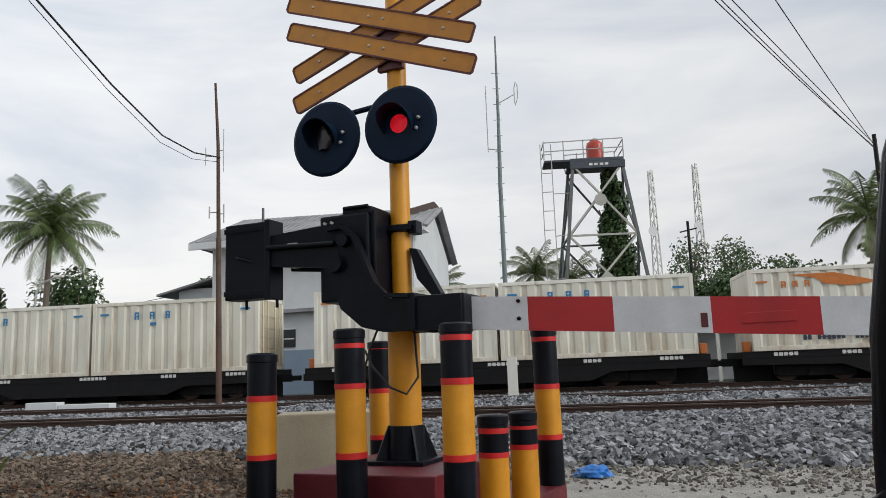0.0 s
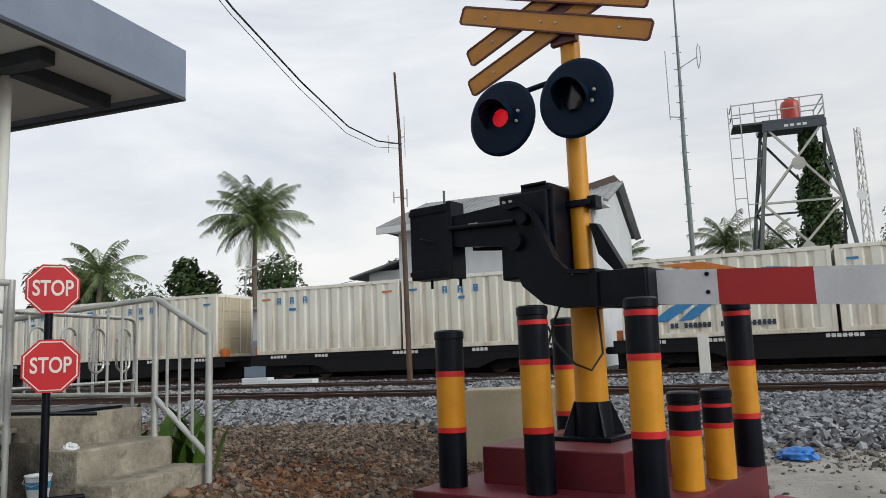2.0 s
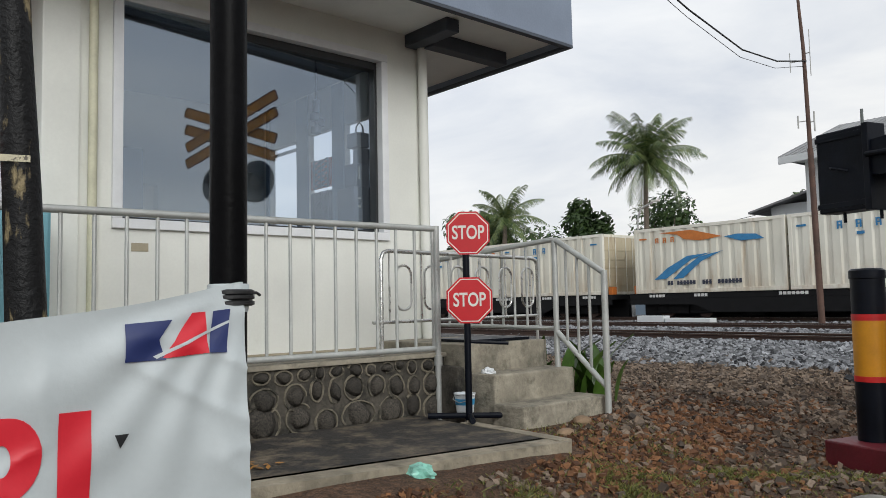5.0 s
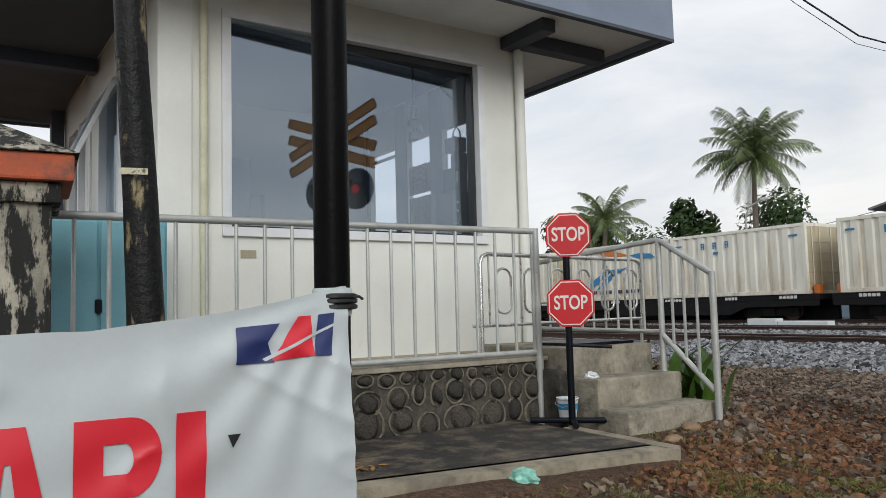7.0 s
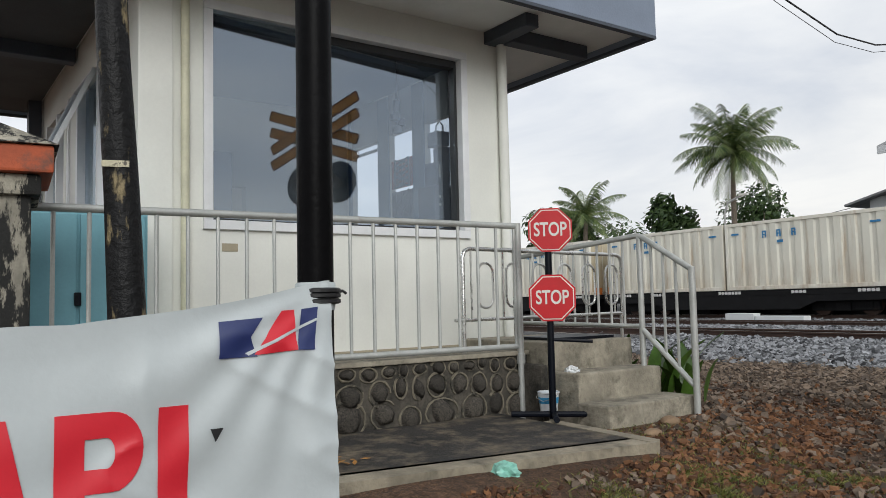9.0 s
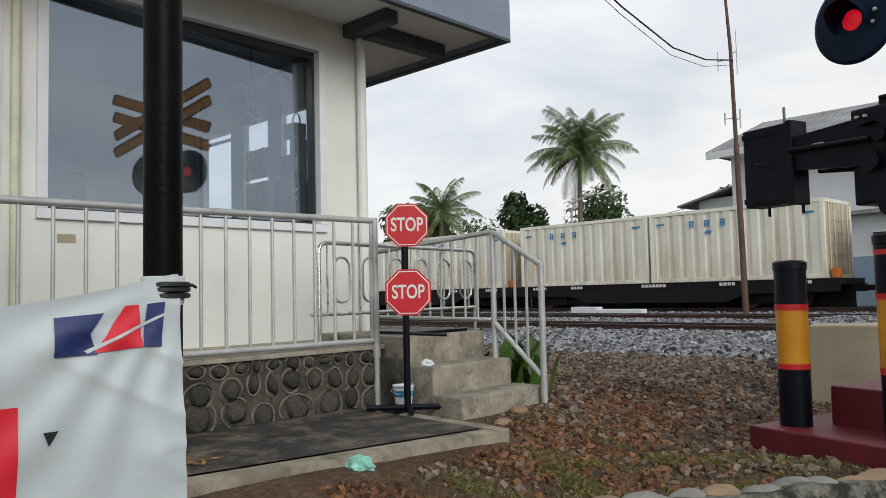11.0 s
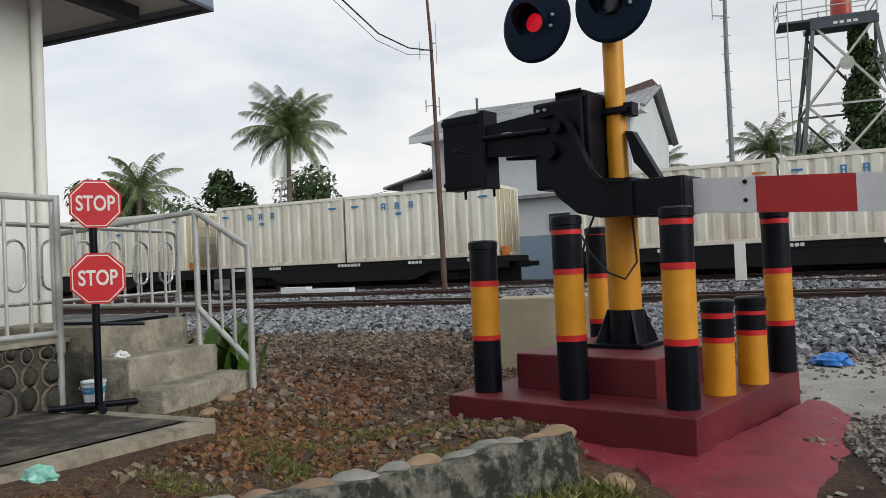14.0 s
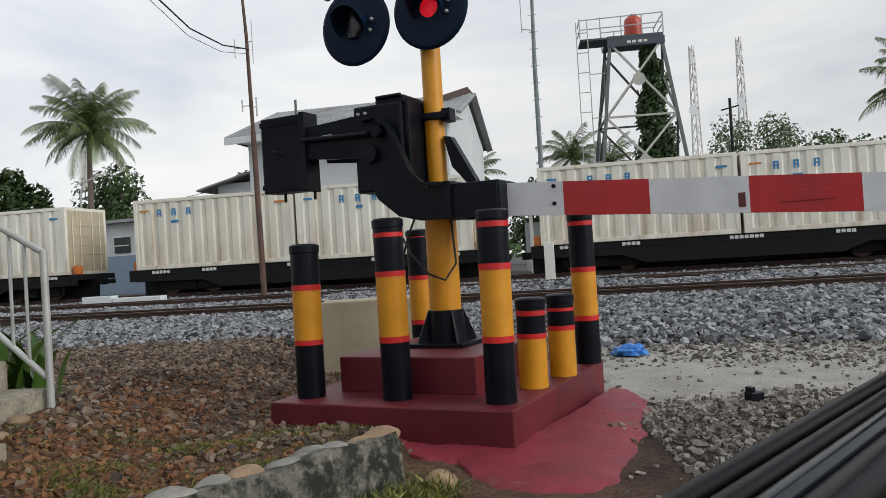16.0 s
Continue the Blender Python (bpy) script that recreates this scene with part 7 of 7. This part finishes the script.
def far_woods():
    """A low belt of distant trees along the horizon."""
    rng = random.Random(77)
    verts, faces = [], []
    for k in range(9000):
        a = rng.uniform(-1.5, 1.5)
        R = rng.uniform(150, 230)
        top = 6 + 3.5 * noise.noise(Vector((a * 9, 0, 0))) + 1.5 * noise.noise(Vector((a * 40, 3, 0)))
        p = Vector((R * math.sin(a), R * math.cos(a), max(0.2, rng.uniform(0, 1) ** 0.7 * max(2.0, top))))
        s = rng.uniform(0.6, 1.6)
        i = len(verts)
        d = Vector((rng.gauss(0, 1), rng.gauss(0, 1), rng.gauss(0, 1))).normalized()
        u = d.orthogonal().normalized() * s
        v = d.cross(u.normalized()) * s
        verts += [tuple(p - u), tuple(p + v * 0.6), tuple(p + u), tuple(p - v * 0.6)]
        faces.append((i, i + 1, i + 2, i + 3))
    me = bpy.data.meshes.new("far_woods")
    me.from_pydata(verts, [], faces)
    me.materials.append(M_LEAF)
    tagged(new("far_woods", me), "distant belt of dark trees on the horizon", "trees", kind="stuff")


far_woods()


# ---------------------------------------------------------------- ground cover: ballast, rubble, pebbles, grass
def in_plinth(x, y):
    v = GATE.inverted() @ Vector((x, y, 0))
    return -1.8 < v.x < 0.02 and -0.02 < v.y < 2.08


def scatter_ground():
    rng = random.Random(42)
    spots = []
    while len(spots) < 36000:
        y0, x = rng.uniform(8.3, 14.1), rng.uniform(-9.5, 10.5)
        lead = 8.5 + 0.12 * max(0.0, x - 1.0) if x > 0.5 else 8.9
        if rng.random() > smooth(lead - 0.1, lead + 0.7, y0 + 0.6 * noise.noise(Vector((x * 0.6, y0, 0)))):
            continue
        y = y0 - SLOPE * x
        spots.append((x, y, ground_z(x, y) + rng.uniform(-0.005, 0.04), rng.choice((0.026, 0.032, 0.038, 0.044, 0.052, 0.062))))
    while len(spots) < 48000:
        y0, x = rng.uniform(15.5, 19.6), rng.uniform(-13, 13)
        y = y0 - SLOPE * x
        spots.append((x, y, ground_z(x, y) + rng.uniform(0, 0.03), rng.uniform(0.035, 0.07)))
    while len(spots) < 57000:
        y0, x = rng.uniform(14.2, 25.5), rng.uniform(-20, 17)
        y = y0 - SLOPE * x
        spots.append((x, y, ground_z(x, y) + rng.uniform(-0.01, 0.02), rng.uniform(0.04, 0.075)))
    scatter_stones("ballast", M_BALLAST, spots, "loose grey crushed-stone ballast along the tracks", "ballast", 1)
    spots = []
    while len(spots) < 46000:
        x, y = rng.uniform(-7.5, 0.9), rng.uniform(3.0, 11.0)
        v = HUT.inverted() @ Vector((x, y, 0))
        if in_plinth(x, y) or (v.x < 1.65 and v.y < -0.1) or (v.x < 0.95 and v.y < 1.1) or (y < 4.6 and x > -1.0):
            continue
        if rng.random() > 0.25 + 0.75 * smooth(0.0, 0.35, noise.noise(Vector((x * 0.8, y * 1.4, 2.0))) + 0.10 + 0.25 * smooth(6, 9, y)):
            continue
        if y < 4.9 and rng.random() < 0.72:
            continue
        r = rng.choice((0.008, 0.009, 0.010, 0.012, 0.013, 0.015, 0.018, 0.022, 0.028, 0.036))
        spots.append((x, y, ground_z(x, y) + r * 0.25, r * rng.uniform(0.7, 1.2)))
    scatter_stones("rubble", M_RUBBLE, spots, "brown rubble and broken stones on bare earth", "rubble", 2)
    spots = []
    while len(spots) < 7500:
        x, y = rng.uniform(-4.6, -1.0), rng.uniform(2.4, 7.5)
        v = HUT.inverted() @ Vector((x, y, 0))
        if in_plinth(x, y) or (v.x < 1.62 and v.y < -0.1) or (v.x < 0.95 and v.y < 1.1) or (y < 4.1 and x > 0.75 * (y - 4.1) - 0.75):
            continue
        near = math.exp(-((v.x - 1.95) / 0.55) ** 2) + 0.5 * math.exp(-((v.x - 1.3) / 0.6) ** 2 - ((v.y - 0.9) / 0.9) ** 2)
        if rng.random() > 0.06 + near * smooth(-0.35, 0.25, noise.noise(Vector((x * 1.4, y * 1.4, 6.0)))):
            continue
        r = rng.choice((0.007, 0.008, 0.010, 0.012, 0.015, 0.019, 0.028))
        spots.append((x, y, ground_z(x, y) + r * 0.25, r * rng.uniform(0.7, 1.25)))
    scatter_stones("soil_clods", M_CLOD, spots, "orange-brown broken clods of earth", "earth", 4)
    spots = []
    while len(spots) < 9500:
        x, y = rng.uniform(0.35, 5.2), rng.uniform(2.2, 9.5)
        if in_plinth(x, y):
            continue
        near = (1 - smooth(0.5, 1.1, abs(x - 1.35 - 0.35 * (y - 4.6)))) * (1 - smooth(5.4, 6.0, y - 0.12 * x))
        far = smooth(7.6, 9.2, y + SLOPE * x + 0.3 * (x - 1)) * 0.5
        edge = smooth(3.4, 4.4, x - 0.25 * (y - 5)) * 0.5
        if rng.random() > max(near, far, edge, 0.02):
            continue
        if x < 1.0 and 3.6 < y < 5.5 and rng.random() < 0.97:
            continue
        r = rng.choice((0.010, 0.013, 0.016, 0.020, 0.025, 0.032))
        spots.append((x, y, ground_z(x, y) + r * 0.2, r * rng.uniform(0.7, 1.2)))
    scatter_stones("pebbles", M_PEBBLE, spots, "grey and tan loose pebbles beside the road", "pebbles", 3)
    # grass tufts on the raised earth
    verts, faces = [], []
    count = 0
    while count < 10500:
        x, y = rng.uniform(-3.4, -0.5), rng.uniform(2.6, 5.0)
        v = HUT.inverted() @ Vector((x, y, 0))
        if in_plinth(x, y) or (v.x < 1.62 and v.y < -0.1) or (y < 4.1 and x > 0.75 * (y - 4.1) - 0.72):
            continue
        k = noise.noise(Vector((x * 1.5, y * 2.6, 9.0))) + 0.9 * math.exp(-((y - 4.50 - 0.18 * (x + 1.7)) / 0.22) ** 2 - ((x + 1.72) / 0.42) ** 2) + 0.45 * math.exp(-((y - 3.55) / 0.30) ** 2 - ((x + 1.9) / 0.7) ** 2) - 0.02
        if rng.random() > smooth(0.22, 0.65, k) and rng.random() > 0.05:
            continue
        z = ground_z(x, y) - 0.005
        a, h = rng.uniform(0, math.tau), rng.uniform(0.012, 0.042)
        w = 0.0035
        bx, by = math.cos(a) * w, math.sin(a) * w
        lx, ly = rng.gauss(0, 0.025), rng.gauss(0, 0.025)
        i = len(verts)
        verts += [(x - bx, y - by, z), (x + bx, y + by, z), (x + lx * 0.5 + bx * 0.6, y + ly * 0.5 + by * 0.6, z + h * 0.65), (x + lx, y + ly, z + h)]
        faces += [(i, i + 1, i + 2), (i, i + 2, i + 3)]
        count += 1
    # weeds on the road side of the stone kerb
    for _ in range(2500):
        t = rng.random()
        x, y = -0.45 - 0.8 * t + rng.gauss(0.12, 0.08), 4.0 - 1.0 * t + rng.gauss(-0.12, 0.08)
        a, h, w = rng.uniform(0, math.tau), rng.uniform(0.03, 0.10), 0.006
        bx, by = math.cos(a) * w, math.sin(a) * w
        lx, ly = rng.gauss(0, 0.05), rng.gauss(0, 0.05)
        z = ground_z(x, y) - 0.005
        i = len(verts)
        verts += [(x - bx, y - by, z), (x + bx, y + by, z), (x + lx * 0.5 + bx, y + ly * 0.5 + by, z + h * 0.65), (x + lx, y + ly, z + h)]
        faces += [(i, i + 1, i + 2), (i, i + 2, i + 3)]
    me = bpy.data.meshes.new("grass")
    me.from_pydata(verts, [], faces)
    me.materials.append(M_GRASS)
    tagged(new("grass", me), "short patchy green grass on earth", "grass", kind="stuff")


M_PEBBLE = island_stones("tan_and_grey_pebble", (0.05, 0.044, 0.038), (0.28, 0.255, 0.22))
scatter_ground()


def make_spill():
    """Maroon paint run over the rough concrete apron of the plinth."""
    edge = [(-0.70, 4.72), (-0.42, 4.46), (-0.22, 4.36), (-0.14, 4.02), (0.0, 3.80), (0.25, 3.70), (0.52, 3.70), (0.66, 3.95), (0.80, 4.35), (0.98, 4.85), (1.05, 5.25), (1.16, 5.55), (1.20, 6.0), (1.10, 6.5)]
    inner = [(-0.70, 4.80), (-0.42, 4.69), (-0.22, 4.60), (-0.10, 4.55), (0.0, 4.50), (0.05, 4.48), (0.10, 4.46), (0.14, 4.52), (0.22, 4.70), (0.36, 5.0), (0.50, 5.25), (0.64, 5.55), (0.82, 5.9), (1.0, 6.3)]
    bm = bmesh.new()
    rng = random.Random(4)
    rows = []
    fine_e, fine_i = [], []
    for k in range(len(edge) - 1):
        for j in range(5):
            t = j / 5
            fine_e.append(Vector((*edge[k], 0)).lerp(Vector((*edge[k + 1], 0)), t))
            fine_i.append(Vector((*inner[k], 0)).lerp(Vector((*inner[k + 1], 0)), t))
    for e, i in zip(fine_e, fine_i):
        out = (e - i).normalized()
        e = e + out * (0.05 * noise.noise(e * 5) + 0.03 * noise.noise(e * 17))
        row = []
        for k in range(9):
            t = k / 8
            p = i.lerp(e, t)
            z = 0.055 * (1 - t) + 0.012 + 0.012 * noise.noise(p * 7) if k < 8 else -0.02
            row.append(bm.verts.new((p.x, p.y, ground_z(p.x, p.y) * 0.3 + z)))
        rows.append(row)
    for a, b in zip(rows, rows[1:]):
        for k in range(8):
            bm.faces.new((a[k], a[k + 1], b[k + 1], b[k]))
    solo("painted_apron", bm, M_SPILL, pose(0, 0, 0), "rough maroon-painted concrete apron round the plinth", "apron", kind="structure", smooth=True)


make_spill()


def make_stone_kerb():
    k = thing("rubble_kerb", pose(0, 0, 0), "mossy concrete kerb topped with rounded stones", "kerb")
    bm = bmesh.new()
    a, b = Vector((-0.56, 4.07, 0.0)), Vector((-2.15, 2.1, 0.0))
    d = (b - a).normalized()
    s = Vector((-d.y, d.x, 0)) * -1
    n = 26
    rows = []
    for i in range(n + 1):
        c = a.lerp(b, i / n)
        h = 0.265 + 0.03 * noise.noise(c * 3) + 0.012 * noise.noise(c * 11)
        w = 0.075 + 0.015 * noise.noise(c * 5 + Vector((3, 0, 0)))
        rows.append([bm.verts.new(c + s * q + Vector((0, 0, z))) for q, z in ((w + 0.03, -0.1), (w, h * 0.7), (w - 0.03, h), (-w + 0.03, h + 0.01), (-w, h * 0.7), (-w - 0.03, -0.1))])
    for p, q in zip(rows, rows[1:]):
        for i in range(5):
            bm.faces.new((p[i], p[i + 1], q[i + 1], q[i]))
    bm.faces.new(rows[0])
    bm.faces.new(rows[-1][::-1])
    part("kerb_body", bm, M_MOSS_KERB, k)
    rng = random.Random(8)
    for i, t in enumerate((0.02, 0.08, 0.14, 0.20, 0.27, 0.34, 0.42, 0.50, 0.58, 0.67, 0.76)):
        c = a.lerp(b, t) + s * rng.uniform(0.06, 0.10)
        bm = bmesh.new()
        bmesh.ops.create_icosphere(bm, subdivisions=3, radius=rng.uniform(0.07, 0.11))
        for v in bm.verts:
            v.co *= 1 + 0.30 * noise.noise(v.co * 9 + Vector((i, 0, 0)))
            v.co.x *= 1.3
            v.co.z *= 0.55
        bmesh.ops.transform(bm, matrix=Matrix.Translation((c.x, c.y, 0.235)) @ pose(0, 0, 0, 0, 12, math.degrees(math.atan2(d.y, d.x)) + rng.uniform(-25, 25)), verts=bm.verts)
        part("stone", bm, rng.choice((M_STONE_PALE, M_STONE_PALE, M_STONE_TAN)), k, smooth=True)
    for x, y, r in ((-1.55, 3.02, 0.085), (-0.30, 3.98, 0.09), (-1.75, 3.1, 0.06), (-2.9, 4.3, 0.06), (-3.05, 4.75, 0.07), (-1.3, 6.2, 0.05)):
        bm = bmesh.new()
        bmesh.ops.create_icosphere(bm, subdivisions=2, radius=r)
        for v in bm.verts:
            v.co *= 1 + 0.3 * noise.noise(v.co * 11 + Vector((x, y, 0)))
            v.co.z *= 0.6
        solo("loose_stone", bm, M_STONE_TAN, pose(x, y, ground_z(x, y) + r * 0.3), "rounded tan stone lying on the earth", "stone", smooth=True)


M_MOSS_KERB = surface("mossy_grey_concrete", (0.17, 0.16, 0.13), 0.9, 0.5, 9, 1.0, 30, dirt=(0.016, 0.017, 0.012), dirt_at=(0.42, 0.55), dirt_scale=8)
M_STONE_PALE = surface("pale_rounded_stone", (0.27, 0.255, 0.225), 0.85, 0.35, 6, 0.3, 50, random_tone=0.3)
M_STONE_TAN = surface("tan_rounded_stone", (0.32, 0.215, 0.13), 0.8, 0.3, 5, 0.3, 50, random_tone=0.3)
make_stone_kerb()


# ---------------------------------------------------------------- movement
TRAIN_SPEED = 5.0
FLASH_START, FLASH_HALF = 0.12, 0.672


def motions():
    for ob, x, z in TRAIN:
        walk(ob, [(t, TRACK @ pose(x - TRAIN_SPEED * t, 0, z)) for t in (0.0, 4.0, 8.0, 12.0, 16.0)])
    # flashing imitated: each cover leaves its lens while lit, the two lamps in turn
    for which, (sh, at) in enumerate(LENS_COVERS):
        rows, t, open_now = [], FLASH_START, which == 1
        rows.append((0.0, open_now))
        while t < 16.0:
            rows.append((t - 0.034, open_now))
            open_now = not open_now
            rows.append((t + 0.066, open_now))
            t += FLASH_HALF
        rows.append((16.0, open_now))
        keyed = []
        for (t0, a), (t1, b) in zip(rows, rows[1:]):
            keyed.append((t0, 170 if a else 0))
            if a != b:
                keyed += [(t0 + (t1 - t0) * 0.34, 57 if b else 113), (t0 + (t1 - t0) * 0.67, 113 if b else 57)]
        keyed.append((16.0, 170 if rows[-1][1] else 0))
        walk(sh, [(t, pose(*at, 0, 0, a)) for t, a in keyed])


motions()
